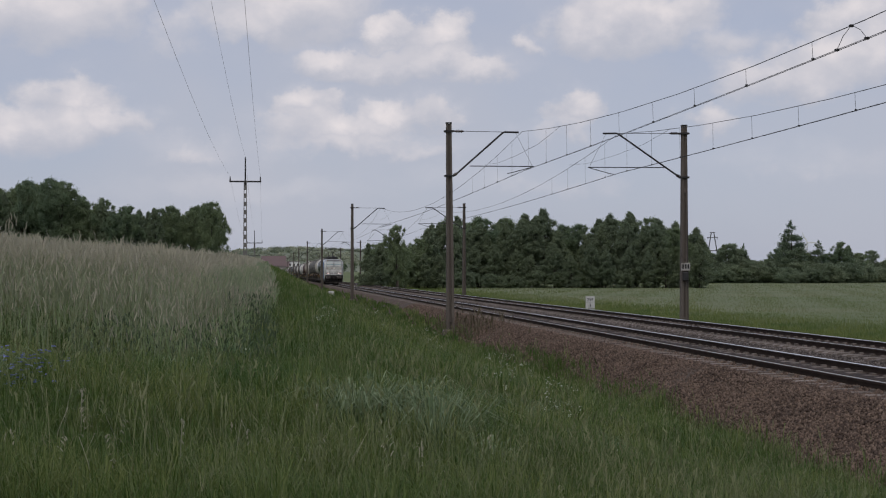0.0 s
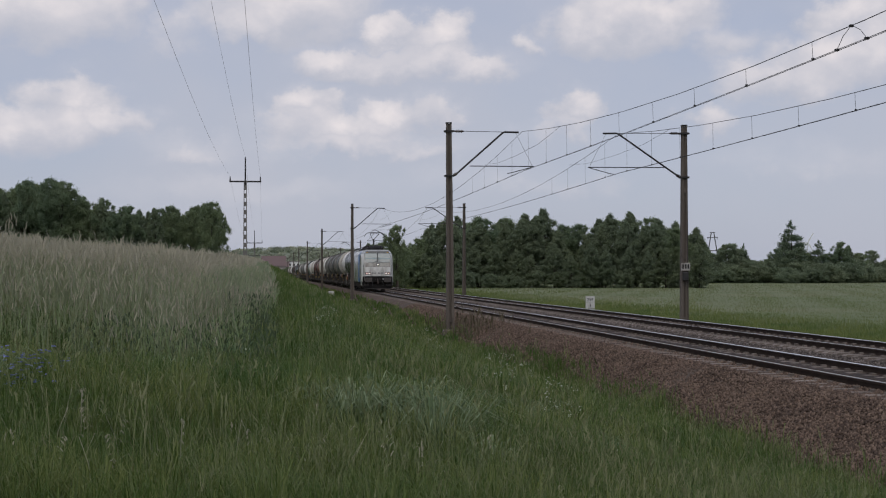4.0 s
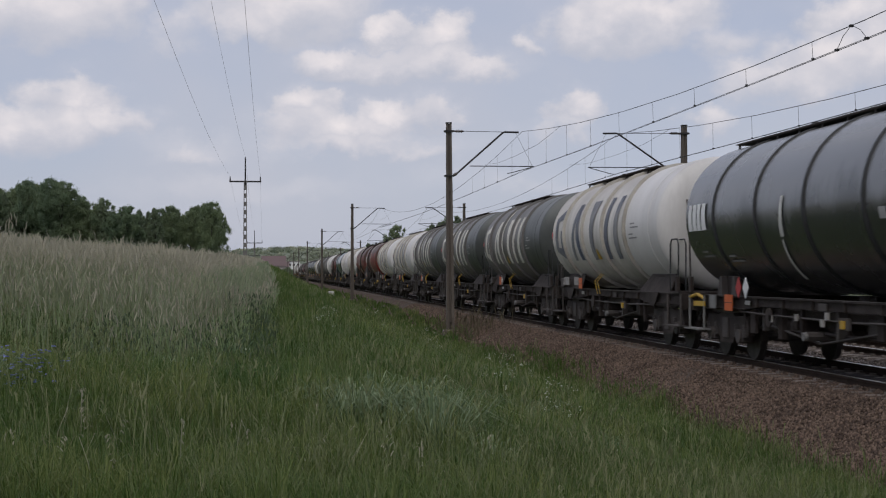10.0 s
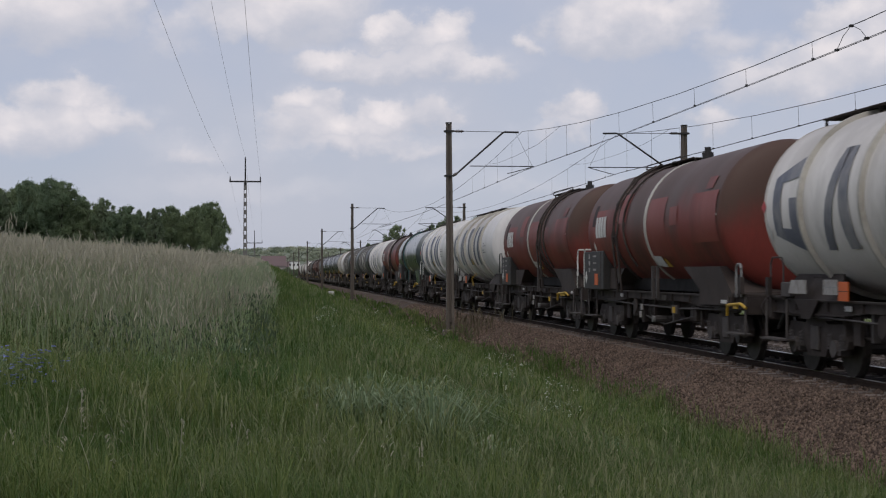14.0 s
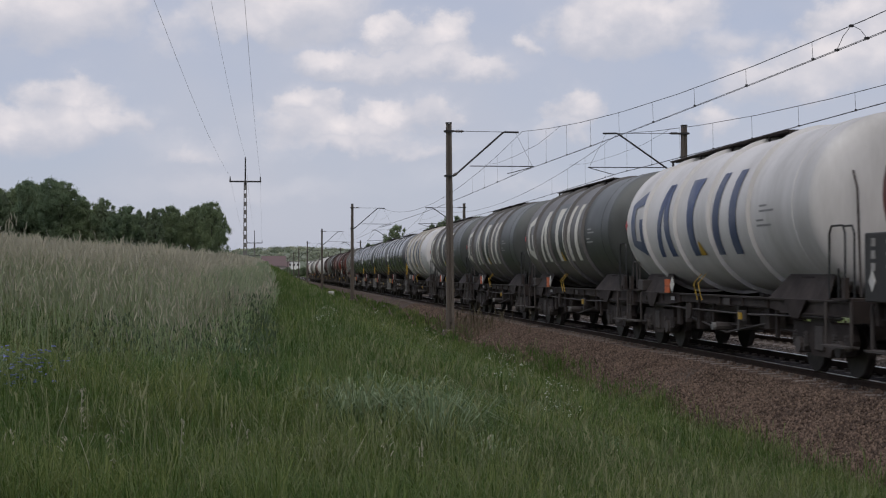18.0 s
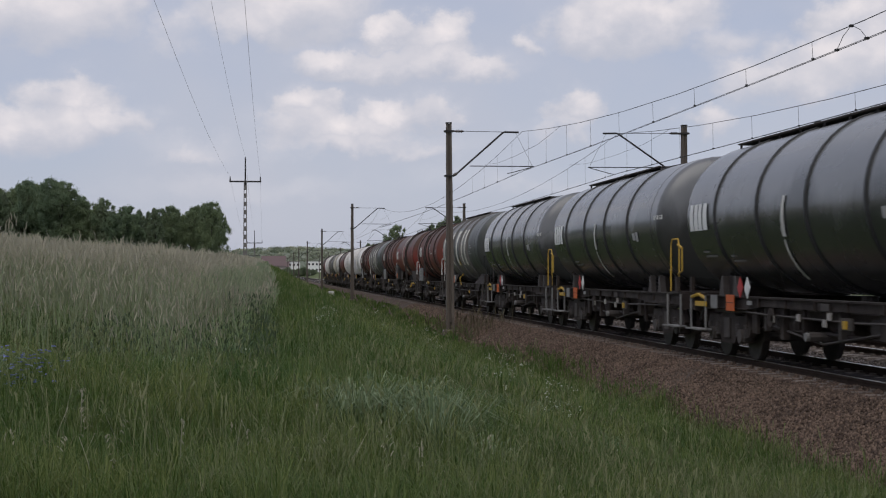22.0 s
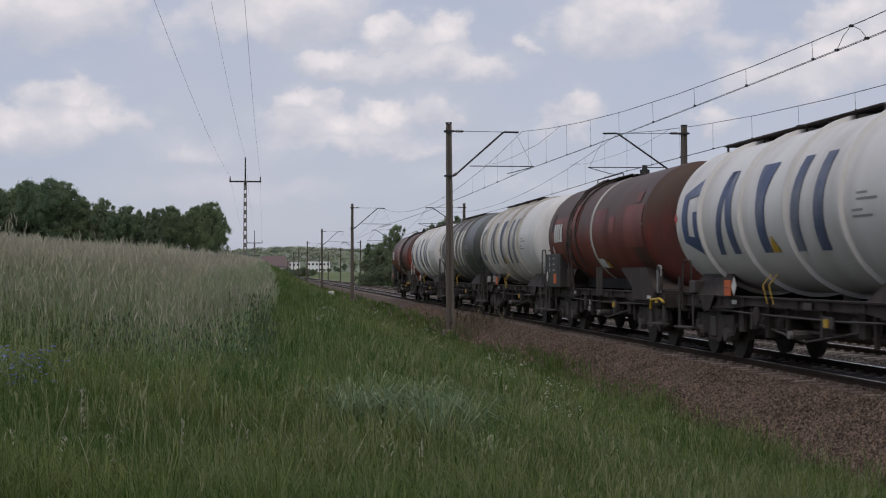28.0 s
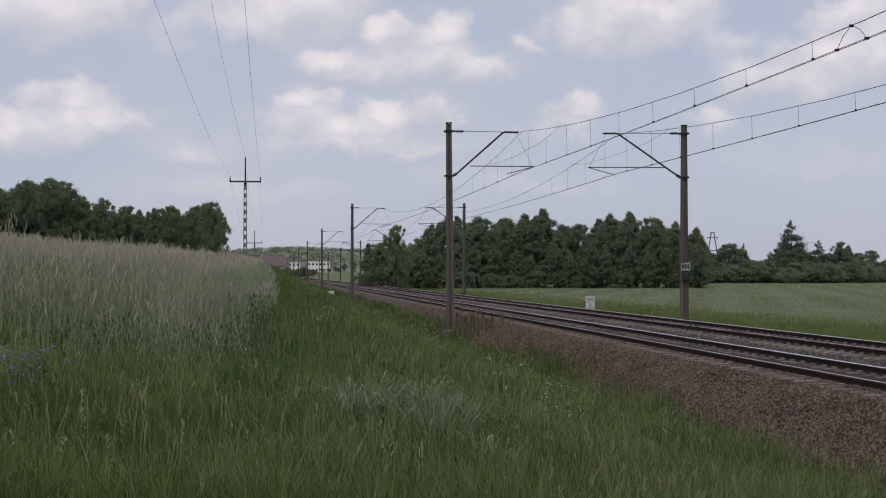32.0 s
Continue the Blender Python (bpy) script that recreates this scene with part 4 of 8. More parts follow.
def blades(rng, x, y, z, h, w, lean, la=None):
    """Bent tapering blades: five corners each."""
    n = len(x)
    an = rng.uniform(0, 2 * np.pi, n)
    la = rng.uniform(0, 2 * np.pi, n) if la is None else la
    lx, ly = np.cos(la) * lean * h, np.sin(la) * lean * h
    wx, wy = np.cos(an) * w / 2, np.sin(an) * w / 2
    P = np.zeros((n, 5, 3))
    P[:, 0] = np.stack([x - wx, y - wy, z], -1)
    P[:, 1] = np.stack([x + wx, y + wy, z], -1)
    m = 0.55
    P[:, 2] = np.stack([x + lx * 0.3 - wx * 0.8, y + ly * 0.3 - wy * 0.8, z + h * m], -1)
    P[:, 3] = np.stack([x + lx * 0.3 + wx * 0.8, y + ly * 0.3 + wy * 0.8, z + h * m], -1)
    P[:, 4] = np.stack([x + lx, y + ly, z + h * (1 - 0.35 * lean)], -1)
    f = np.array([(0, 1, 3), (0, 3, 2), (2, 3, 4)])
    F = (np.arange(n)[:, None, None] * 5 + f[None]).reshape(-1, 3)
    return P.reshape(-1, 3), F


def arcs(rng, x, y, z, h, w, lean, la):
    """Long drooping leaves: seven corners each."""
    n = len(x)
    dx, dy = np.cos(la), np.sin(la)
    wx, wy = -dy * w / 2, dx * w / 2
    P = np.zeros((n, 7, 3))
    for i, (u, up, k) in enumerate(((0.0, 0.0, 1.0), (0.22, 0.55, 0.95), (0.62, 0.92, 0.7))):
        cx, cy, cz = x + dx * lean * h * u, y + dy * lean * h * u, z + h * up
        P[:, 2 * i] = np.stack([cx - wx * k, cy - wy * k, cz], -1)
        P[:, 2 * i + 1] = np.stack([cx + wx * k, cy + wy * k, cz], -1)
    P[:, 6] = np.stack([x + dx * lean * h * 1.15, y + dy * lean * h * 1.15, z + h * (1.0 - 0.30 * lean)], -1)
    f = np.array([(0, 1, 3), (0, 3, 2), (2, 3, 5), (2, 5, 4), (4, 5, 6)])
    F = (np.arange(n)[:, None, None] * 7 + f[None]).reshape(-1, 3)
    return P.reshape(-1, 3), F


def join(parts_):
    V, F, b = [], [], 0
    for v, f in parts_:
        V.append(v)
        F.append(f + b)
        b += len(v)
    return np.concatenate(V), np.concatenate(F)


def drift(x, y, s):
    return 0.5 + 0.25 * (np.sin(x * s + 1.3 * np.sin(y * s * 0.7)) + np.sin(y * s * 1.31 + 0.9 * np.sin(x * s * 0.6 + 2)))


def edge_x(y):
    """How far the verge's grass climbs the ballast."""
    return np.interp(y, [20, 26, 30, 35, 40, 46, 52, 58, 100], [7.15, 7.1, 7.45, 7.45, 7.75, 7.4, 7.0, 7.55, 8.1]) + 0.22 * np.sin(y * 0.7) * np.sin(y * 0.23 + 1) * np.exp(-np.clip(y - 25, 0, 500) / 25)


def field_x(y):
    """The field's edge."""
    return -0.32 - 0.30 * np.exp(-np.clip(y - 19, 0, 60) / 7) + 0.12 * np.sin(y * 0.21)


def verge_z(x, y):
    return np.maximum(ground_z(x, y), np.where(x > 6.9, np.interp(x, [6.9, 8.45], [-1.02, -0.3]), -9)) - 0.03


def build_verge():
    rng = np.random.default_rng(21)
    out, dry, pale, wf = [], [], [], []
    for y0, y1, dens, wd, tall in ((7.6, 16, 1900, 0.0048, 0.33), (16, 28, 760, 0.0085, 0.36), (28, 50, 230, 0.017, 0.38), (50, 100, 90, 0.030, 0.42), (100, 260, 20, 0.065, 0.5), (260, 620, 3, 0.18, 0.6)):
        xa, xb = -5.0 if y1 < 30 else -0.6, 8.0
        if y1 <= 16:
            xa = -3.5
        n = int((y1 - y0) * (xb - xa) * dens)
        x, y = rng.uniform(xa, xb, n), rng.uniform(y0, y1, n)
        # gather into tufts
        cell = 0.28 + 0.004 * y
        tx, ty = np.round(x / cell), np.round(y / cell)
        jx = (np.sin(tx * 12.9898 + ty * 78.233) * 43758.5453) % 1 - 0.5
        jy = (np.sin(tx * 39.346 + ty * 11.135) * 24634.6345) % 1 - 0.5
        size = (np.sin(tx * 7.1 + ty * 51.7) * 9631.17) % 1
        cx, cy = (tx + jx * 0.7) * cell, (ty + jy * 0.7) * cell
        x, y = x * 0.80 + cx * 0.20, y * 0.80 + cy * 0.20
        ok = (x < edge_x(y) + rng.normal(0, 0.18, n)) & ((x > field_x(y) - 0.4) | (y < 21))
        if y1 <= 28:
            ok &= x < y * 0.45 + 1.5
        x, y, size, cx, cy = x[ok], y[ok], size[ok], cx[ok], cy[ok]
        n = len(x)
        h = tall * (0.50 + 0.55 * drift(x, y, 0.8) + 0.35 * size) * rng.uniform(0.35, 1.45, n)
        h *= np.where(x > 6.2, 0.75, 1.0)
        z = verge_z(x, y)
        la = np.arctan2(y - cy, x - cx) + rng.normal(0, 1.6, n)
        w = wd * rng.uniform(0.7, 1.5, n)
        lean = rng.uniform(0.05, 1.0, n) ** 1.3
        if y1 <= 28:
            sunny = np.clip((13.2 - y) / 2.5, 0, 1) * np.clip((2.6 - x) / 2.0, 0.15, 1) * (0.4 + 0.9 * drift(x, y, 1.1))
            long = (size > 0.84 - 0.38 * sunny) ^ (rng.random(n) < 0.13 + 0.16 * sunny)
            out.append(arcs(rng, x[~long], y[~long], z[~long], h[~long], w[~long], lean[~long], la[~long]))
            pale.append(arcs(rng, x[long], y[long], z[long], h[long] * 1.05, w[long], lean[long], la[long]))
        else:
            long = size > 0.78
            out.append(blades(rng, x[~long], y[~long], z[~long], h[~long], w[~long], lean[~long] * 0.8, la[~long]))
            pale.append(blades(rng, x[long], y[long], z[long], h[long], w[long], lean[long] * 0.8, la[long]))
        k = rng.random(n) < np.where(drift(x, y, 0.6) > 0.55, 0.034, 0.010) * np.where(y < 13, 1.8, 1.0)
        m = int(k.sum())
        st = rng.uniform(0.35, 0.75, m)
        la2 = rng.uniform(0, 6.28, m)
        le = rng.uniform(0.05, 0.4, m)
        dry.append(blades(rng, x[k], y[k], z[k], st, wd * 0.5 * np.ones(m), le, la2))
        xs, ys, zs = x[k] + np.cos(la2) * le * st * 0.9, y[k] + np.sin(la2) * le * st * 0.9, z[k] + st * (0.9 - 0.3 * le)
        for q in range(3):
            dry.append(blades(rng, xs, ys, zs - q * 0.025, rng.uniform(0.04, 0.10, m), wd * 0.9 * np.ones(m), rng.uniform(0.3, 1.2, m)))
        if y1 <= 50:
            f = (rng.random(n) < 0.00015) & (y > 13)
            for q in range(3):
                wf.append(blades(rng, x[f] + rng.normal(0, 0.012, f.sum()), y[f], z[f] + h[f] * 0.98, 0.02 * np.ones(f.sum()), 0.022 * np.ones(f.sum()), np.ones(f.sum())))
    for name, bits, m, label, cat in (("verge_grass", out, GRASS, "lush green uncut verge grass between the field and the track", "grass"), ("pale_tufts", pale, GRASS_PALE, "paler yellow-green tufts among the verge grass", "grass"),
                                      ("grass_stems", dry, GRASS_DRY, "thin flowering grass stems above the verge", "grass stems"), ("white_flowers", wf, WHITE_FLOWER, "small white wild flowers scattered in the verge", "flowers")):
        V, F = join(bits)
        g = part(name, np_mesh(name, V, F), m)
        tagged(g, label, cat, kind="stuff")
    # coarse bluish tufts, and dark nettles at the corner of the crop
    m = 34
    r, q = np.sqrt(rng.random(m)), rng.uniform(0, 6.28, m)
    tx, ty = 1.05 + 0.55 * r * np.cos(q), 12.5 + 1.3 * r * np.sin(q)
    tx, ty = np.append(tx, [-0.8, -0.5, 3.2, 2.9, -2.4, 1.6]), np.append(ty, [14.2, 16.0, 14.4, 16.6, 12.8, 10.9])
    n = 3400
    i = rng.integers(0, len(tx), n)
    la = rng.uniform(0, 6.28, n)
    x, y = tx[i] + np.cos(la) * np.abs(rng.normal(0, 0.07, n)), ty[i] + np.sin(la) * np.abs(rng.normal(0, 0.07, n))
    V, F = arcs(rng, x, y, verge_z(x, y), rng.uniform(0.28, 0.56, n) * (0.75 + 0.5 * ((i * 37) % 11) / 11), rng.uniform(0.009, 0.018, n), rng.uniform(0.25, 1.2, n), la)
    g = part("coarse_grass", np_mesh("coarse_grass", V, F), COARSE)
    tagged(g, "coarse blue-green grass tufts in the verge", "grass", kind="stuff")
    n = 4500
    x, y = rng.normal(-0.30, 0.20, n), rng.normal(21.8, 1.3, n)
    x[750:], y[750:] = rng.uniform(-2.1, 0.1, n - 750), rng.normal(17.6, 1.6, n - 750)
    z = verge_z(x, y)
    st = np.where(y > 20, 0.85, 0.62) * rng.random(n) ** 1.4
    V, F = join([blades(rng, x, y, z + st, rng.uniform(0.04, 0.10, n), rng.uniform(0.010, 0.022, n), rng.uniform(0.3, 1.2, n)), blades(rng, x[:300], y[:300], z[:300], rng.uniform(0.5, 0.9, 300), 0.008 * np.ones(300), rng.uniform(0.02, 0.15, 300))])
    g = part("nettles", np_mesh("nettles", V, F), NETTLE)
    tagged(g, "dark leafy nettles along the edge of the crop", "weeds", kind="stuff")
    # tall nodding stems close by, and a few white umbels
    n = 1100
    x, y = rng.uniform(-3.4, 6.5, n), 9 + 11 * rng.random(n) ** 1.3
    z = verge_z(x, y)
    st, la, le = rng.uniform(0.4, 0.85, n), rng.uniform(0, 6.28, n), rng.uniform(0.1, 0.5, n)
    bits = [arcs(rng, x, y, z, st, 0.004 * np.ones(n), le, la)]
    tx, ty, tz = x + np.cos(la) * le * st * 1.1, y + np.sin(la) * le * st * 1.1, z + st * (1 - 0.3 * le)
    bits2 = [blades(rng, tx + rng.normal(0, 0.008, n), ty, tz - 0.02 * q, rng.uniform(0.03, 0.09, n), 0.010 * np.ones(n), rng.uniform(0.4, 1.3, n), la) for q in range(4)]
    V, F = join(bits + bits2)
    g = part("nodding_stems", np_mesh("nodding_stems", V, F), GRASS_DRY)
    tagged(g, "tall nodding seed-headed grasses close to the path", "grass stems", kind="stuff")
    n = 34
    x, y = rng.uniform(-1.7, 1.6, n), rng.uniform(9.0, 11.3, n)
    z = verge_z(x, y)
    st, la, le = rng.uniform(0.30, 0.52, n), rng.uniform(0, 6.28, n), rng.uniform(0.25, 0.7, n)
    near = [arcs(rng, x, y, z, st, 0.005 * np.ones(n), le, la)]
    tx, ty, tz = x + np.cos(la) * le * st * 1.1, y + np.sin(la) * le * st * 1.1, z + st * (1 - 0.3 * le)
    for q in range(5):
        near.append(arcs(rng, tx + np.cos(la) * 0.012 * q, ty + np.sin(la) * 0.012 * q, tz - 0.008 * q * q, rng.uniform(0.018, 0.035, n), 0.010 * np.ones(n), rng.uniform(1.2, 2.2, n), la + rng.normal(0, 0.3, n)))
    V, F = join(near)
    g = part("bent_grass_heads", np_mesh("bent_grass_heads", V, F), RYE_EAR)
    tagged(g, "bleached bent grass heads close to the path", "grass stems", kind="stuff")
    ux = np.array([3.4, 3.6, 3.9, 5.1, 3.0, 2.2, 1.2, 3.3, 0.9, 3.0, 2.7])
    uy = np.array([22.4, 22.9, 22.6, 31.5, 27.0, 31.0, 29.0, 16.5, 22.0, 15.5, 17.0])
    bits, heads = [], []
    for q in range(7):
        jx, jy = rng.normal(0, 0.12, 11), rng.normal(0, 0.12, 11)
        hz = rng.uniform(0.45, 0.8, 11)
        z0 = verge_z(ux + jx, uy + jy)
        bits.append(blades(rng, ux + jx, uy + jy, z0, hz, 0.006 * np.ones(11), 0.05 * np.ones(11)))
        for w in range(6):
            heads.append(blades(rng, ux + jx + rng.normal(0, 0.025, 11), uy + jy + rng.normal(0, 0.025, 11), z0 + hz - 0.02 + rng.normal(0, 0.02, 11), 0.012 * np.ones(11), 0.016 * np.ones(11), np.ones(11)))
    V, F = join(bits)
    g = part("umbel_stems", np_mesh("umbel_stems", V, F), GRASS_PALE)
    tagged(g, "slender green stems of wild umbel flowers", "weeds", kind="stuff")
    V, F = join(heads)
    g = part("umbel_flowers", np_mesh("umbel_flowers", V, F), WHITE_FLOWER)
    tagged(g, "flat white umbel flower heads in the verge", "flowers", kind="stuff")
    # dry dark weeds round the foot of the mast
    n = 130
    x, y = rng.normal(7.6, 0.5, n), rng.normal(56.5, 3.5, n)
    st = rng.uniform(0.4, 1.1, n)
    a = blades(rng, x, y, verge_z(x, y), st, 0.018 * np.ones(n), rng.uniform(0.02, 0.2, n))
    b = blades(rng, x + rng.normal(0, 0.02, n), y, verge_z(x, y) + st * 0.5, st * 0.5, 0.05 * np.ones(n), rng.uniform(0.2, 0.6, n))
    V, F = join([a, b])
    g = part("dry_weeds", np_mesh("dry_weeds", V, F), WEED)
    tagged(g, "dry dark weed stalks round the foot of the mast", "weeds", kind="stuff")


def build_rye():
    rng = np.random.default_rng(22)
    stem, ear, leaf = [], [], []
    H = 1.42
    for y0, y1, depth, dens, wd in ((15.0, 27, 10, 300, 0.010), (27, 45, 12, 120, 0.018), (45, 90, 24, 26, 0.04), (90, 190, 70, 3.4, 0.10)):
        for band in (0, 1):
            xa, xb = (-depth, 0.2) if band == 0 else (-1.2, 0.2)
            d = dens if band == 0 else dens * 1.2
            n = int((y1 - y0) * (xb - xa) * d)
            x, y = rng.uniform(xa, xb, n), rng.uniform(y0, y1, n)
            # the front thins out towards the verge
            front = 20.4 + 0.7 * np.sin(x * 1.7) + np.clip(x + 1.0, 0, 2) * 1.5 - 0.45 * np.clip(-2.2 - x, 0, 5)
            ok = (x < field_x(y) + rng.normal(0, 0.22, n)) & (y > front - np.abs(rng.normal(0, 2.6, n)) * (rng.random(n) < 0.62)) & (x > -y * 0.24 - 3)
            x, y = x[ok], y[ok]
            n = len(x)
            h = H * (0.88 + 0.14 * drift(x, y, 0.5)) * rng.uniform(0.80, 1.06, n)
            h *= 0.62 + 0.38 * np.clip((field_x(y) + 0.15 - x) / 0.9, 0, 1)
            h *= np.where(rng.random(n) < 0.006, 1.16, 1.0)
            front = 20.4 + 0.7 * np.sin(x * 1.7) + np.clip(x + 1.0, 0, 2) * 1.5 - 0.45 * np.clip(-2.2 - x, 0, 5)
            h *= 1 - np.clip((front - y) * 0.10, 0, 0.5) * rng.uniform(0.4, 1.0, n)
            z = ground_z(x, y) - 0.02
            lean = rng.uniform(0.02, 0.14, n)
            la = rng.uniform(0, 6.28, n)
            stem.append(blades(rng, x, y, z, h, wd * np.ones(n), lean, la))
            leaf.append(blades(rng, x + rng.normal(0, 0.03, n), y, z + rng.uniform(0.0, 0.45, n), rng.uniform(0.25, 0.5, n), wd * 1.3 * np.ones(n), rng.uniform(0.4, 0.9, n)))
            stem.append(blades(rng, x + rng.normal(0, 0.03, n), y, z + rng.uniform(0.5, 0.95, n), rng.uniform(0.2, 0.4, n), wd * 1.1 * np.ones(n), rng.uniform(0.3, 0.9, n)))
            ex, ey = x + np.cos(la) * lean * h * 0.9, y + np.sin(la) * lean * h * 0.9
            k2 = rng.random(n) < 0.8
            m2 = int(k2.sum())
            ear.append(blades(rng, x[k2] + rng.normal(0, 0.04, m2), y[k2], z[k2] + h[k2] * rng.uniform(0.58, 0.86, m2), rng.uniform(0.10, 0.18, m2), wd * 1.1 * np.ones(m2), rng.uniform(0.2, 0.9, m2)))
            ear.append(blades(rng, ex, ey, z + h * 0.92, rng.uniform(0.10, 0.20, n), wd * 1.25 * np.ones(n), rng.uniform(0.2, 1.0, n), la))
    for name, bits, m, label, cat in (("rye_stalks", stem, RYE_STEM, "dense blue-green standing rye stalks in the field", "rye"), ("rye_leaves", leaf, RYE_LEAF, "green lower leaves of the standing rye", "rye leaves"),
                                      ("rye_ears", ear, RYE_EAR, "pale straw-tinted ears of rye topping the crop", "rye ears")):
        V, F = join(bits)
        g = part(name, np_mesh(name, V, F), m)
        tagged(g, label, cat, kind="stuff")
    # the closed body of the crop behind its edge
    ys = np.concatenate([np.arange(25, 60, 1.5), np.arange(60, 330, 10)])
    xs = np.concatenate([[-1.5, -1.55], -np.geomspace(1.8, 160, 30)])
    V = []
    for y in ys:
        for i, x in enumerate(xs):
            z = float(ground_z(x, y)) + (0.0 if i == 0 else 1.10 + 0.05 * math.sin(x * 1.3 + y))
            V.append((x, y, z))
    n = len(xs)
    i = (np.arange(len(ys) - 1)[:, None] * n + np.arange(n - 1)[None]).ravel()
    F = [list(q) for q in np.stack([i, i + 1, i + n + 1, i + n], -1)]
    base = len(V)
    V += [(x, ys[0] - 0.05, float(ground_z(x, ys[0])) - 0.1) for x in xs]
    F += [[k, k + 1, base + k + 1, base + k] for k in range(1, n - 1)]
    g = part("rye_body", np_mesh("rye_body", V, F), RYE_STEM)
    tagged(g, "closed mass of the standing rye crop", "rye", kind="stuff")
    # rank grass leaning into the front of the crop
    n = 9500
    x = rng.uniform(-9, -0.2, n)
    y = 20.2 + 0.7 * np.sin(x * 1.7) + np.clip(x + 1.0, 0, 2) * 1.5 - np.abs(rng.normal(0, 2.2, n))
    h = rng.uniform(0.30, 0.80, n) * np.clip(1 - (20.5 - y) * 0.09, 0.4, 1)
    V, F = arcs(rng, x, y, ground_z(x, y) - 0.03, h, rng.uniform(0.007, 0.013, n), rng.uniform(0.1, 0.5, n), rng.uniform(0, 6.28, n))
    g = part("rank_grass", np_mesh("rank_grass", V, F), RYE_LEAF)
    tagged(g, "tall pale rank grass along the front of the crop", "grass", kind="stuff")
    # wild grasses standing over the crop
    n = 70
    x, y = rng.choice([-6.3, -5.9, -5.5, -5.2, -4.6, -3.9], n) + rng.normal(0, 0.12, n), rng.uniform(21.5, 24.5, n)
    z = ground_z(x, y)
    h = rng.uniform(1.40, 1.75, n)
    bits = [blades(rng, x, y, z, h, 0.007 * np.ones(n), rng.uniform(0.02, 0.12, n))]
    for q in range(4):
        bits.append(blades(rng, x + rng.normal(0, 0.02, n), y, z + h - 0.05 - 0.05 * q, rng.uniform(0.08, 0.16, n), 0.016 * np.ones(n), rng.uniform(0.1, 0.6, n)))
    V, F = join(bits)
    g = part("wild_grasses", np_mesh("wild_grasses", V, F), RYE_EAR)
    tagged(g, "tall wild grasses standing above the rye", "grass stems", kind="stuff")
    # cornflowers along the near edge
    n = 110
    x, y = rng.normal(-2.1, 0.20, n), rng.uniform(12.3, 13.8, n)
    z = ground_z(x, y) + rng.uniform(0.22, 0.50, n)
    V, F = join([blades(rng, x + rng.normal(0, 0.01, n), y, z, 0.016 * np.ones(n), 0.024 * np.ones(n), np.ones(n)) for q in range(3)])
    g = part("cornflowers", np_mesh("cornflowers", V, F), BLUE_FLOWER)
    tagged(g, "small cluster of blue cornflowers at the field edge", "flowers", kind="stuff")


def build_meadow():
    rng = np.random.default_rng(23)
    out, strip = [], []
    for y0, y1, dens, wd in ((35, 80, 45, 0.04), (80, 160, 14, 0.09), (160, 345, 3.0, 0.22)):
        n = int((y1 - y0) * 0.44 * (y0 + y1) / 2 * dens)
        y = rng.uniform(y0, y1, n)
        x = np.maximum(17.9 + rng.random(n) * (y * 0.46 - 12), 17.9 + rng.random(n) * 2)
        tall = np.clip((x - 20.5) / 4, 0, 1)
        h = (0.20 + 0.42 * tall) * rng.uniform(0.8, 1.1, n)
        b = blades(rng, x, y, ground_z(x, y) - 0.02, h, wd * rng.uniform(0.7, 1.4, n), rng.uniform(0.05, 0.4, n))
        fresh = np.clip(1.0 - (x - 20.5) / (5 + 0.10 * y), 0.0, 1) ** 1.5 * 0.9 + 0.12 * (np.sin(x * 0.21 + y * 0.045) + np.sin(y * 0.11 - x * 0.13))
        near = np.repeat(rng.random(n) < fresh, 3)
        out.append((b[0], b[1][~near]))
        strip.append((b[0], b[1][near]))
    n = 26000
    y = 30 + 190 * rng.random(n) ** 1.4
    x = rng.uniform(16.4, 19.5, n)
    z = np.maximum(ground_z(x, y), np.interp(x, [15.75, 17.7], [-0.28, -0.75])) - 0.02
    strip.append(blades(rng, x, y, z, rng.uniform(0.2, 0.45, n), 0.012 + 0.0004 * y, rng.uniform(0.1, 0.5, n)))
    ys, us = np.concatenate([np.arange(36, 80, 2.0), np.arange(80, 350, 6.0)]), np.linspace(0, 1, 60)
    Y, U = np.meshgrid(ys, us, indexing="ij")
    X = 22.0 + U ** 1.5 * (Y * 0.46 - 10)
    Z = ground_z(X, Y) + 0.46 * np.clip((X - 21.5) / 4, 0, 1) + 0.03 * np.sin(X * 1.1 + Y * 0.7)
    i = (np.arange(len(ys) - 1)[:, None] * 60 + np.arange(59)[None]).ravel()
    g = part("meadow_body", np_mesh("meadow_body", np.stack([X, Y, Z], -1).reshape(-1, 3), np.stack([i, i + 1, i + 61, i + 60], -1)), MEADOW)
    tagged(g, "closed sward of the hay meadow", "grass", kind="stuff")
    V, F = join(out)
    g = part("meadow_grass", np_mesh("meadow_grass", V, F), MEADOW)
    tagged(g, "tall pale hay meadow beyond the tracks", "grass", kind="stuff")
    V, F = join(strip)
    g = part("trackside_grass", np_mesh("trackside_grass", V, F), GRASS_PALE)
    tagged(g, "short fresh green grass strip beside the far track", "grass", kind="stuff")


build_verge()
build_rye()
build_meadow()

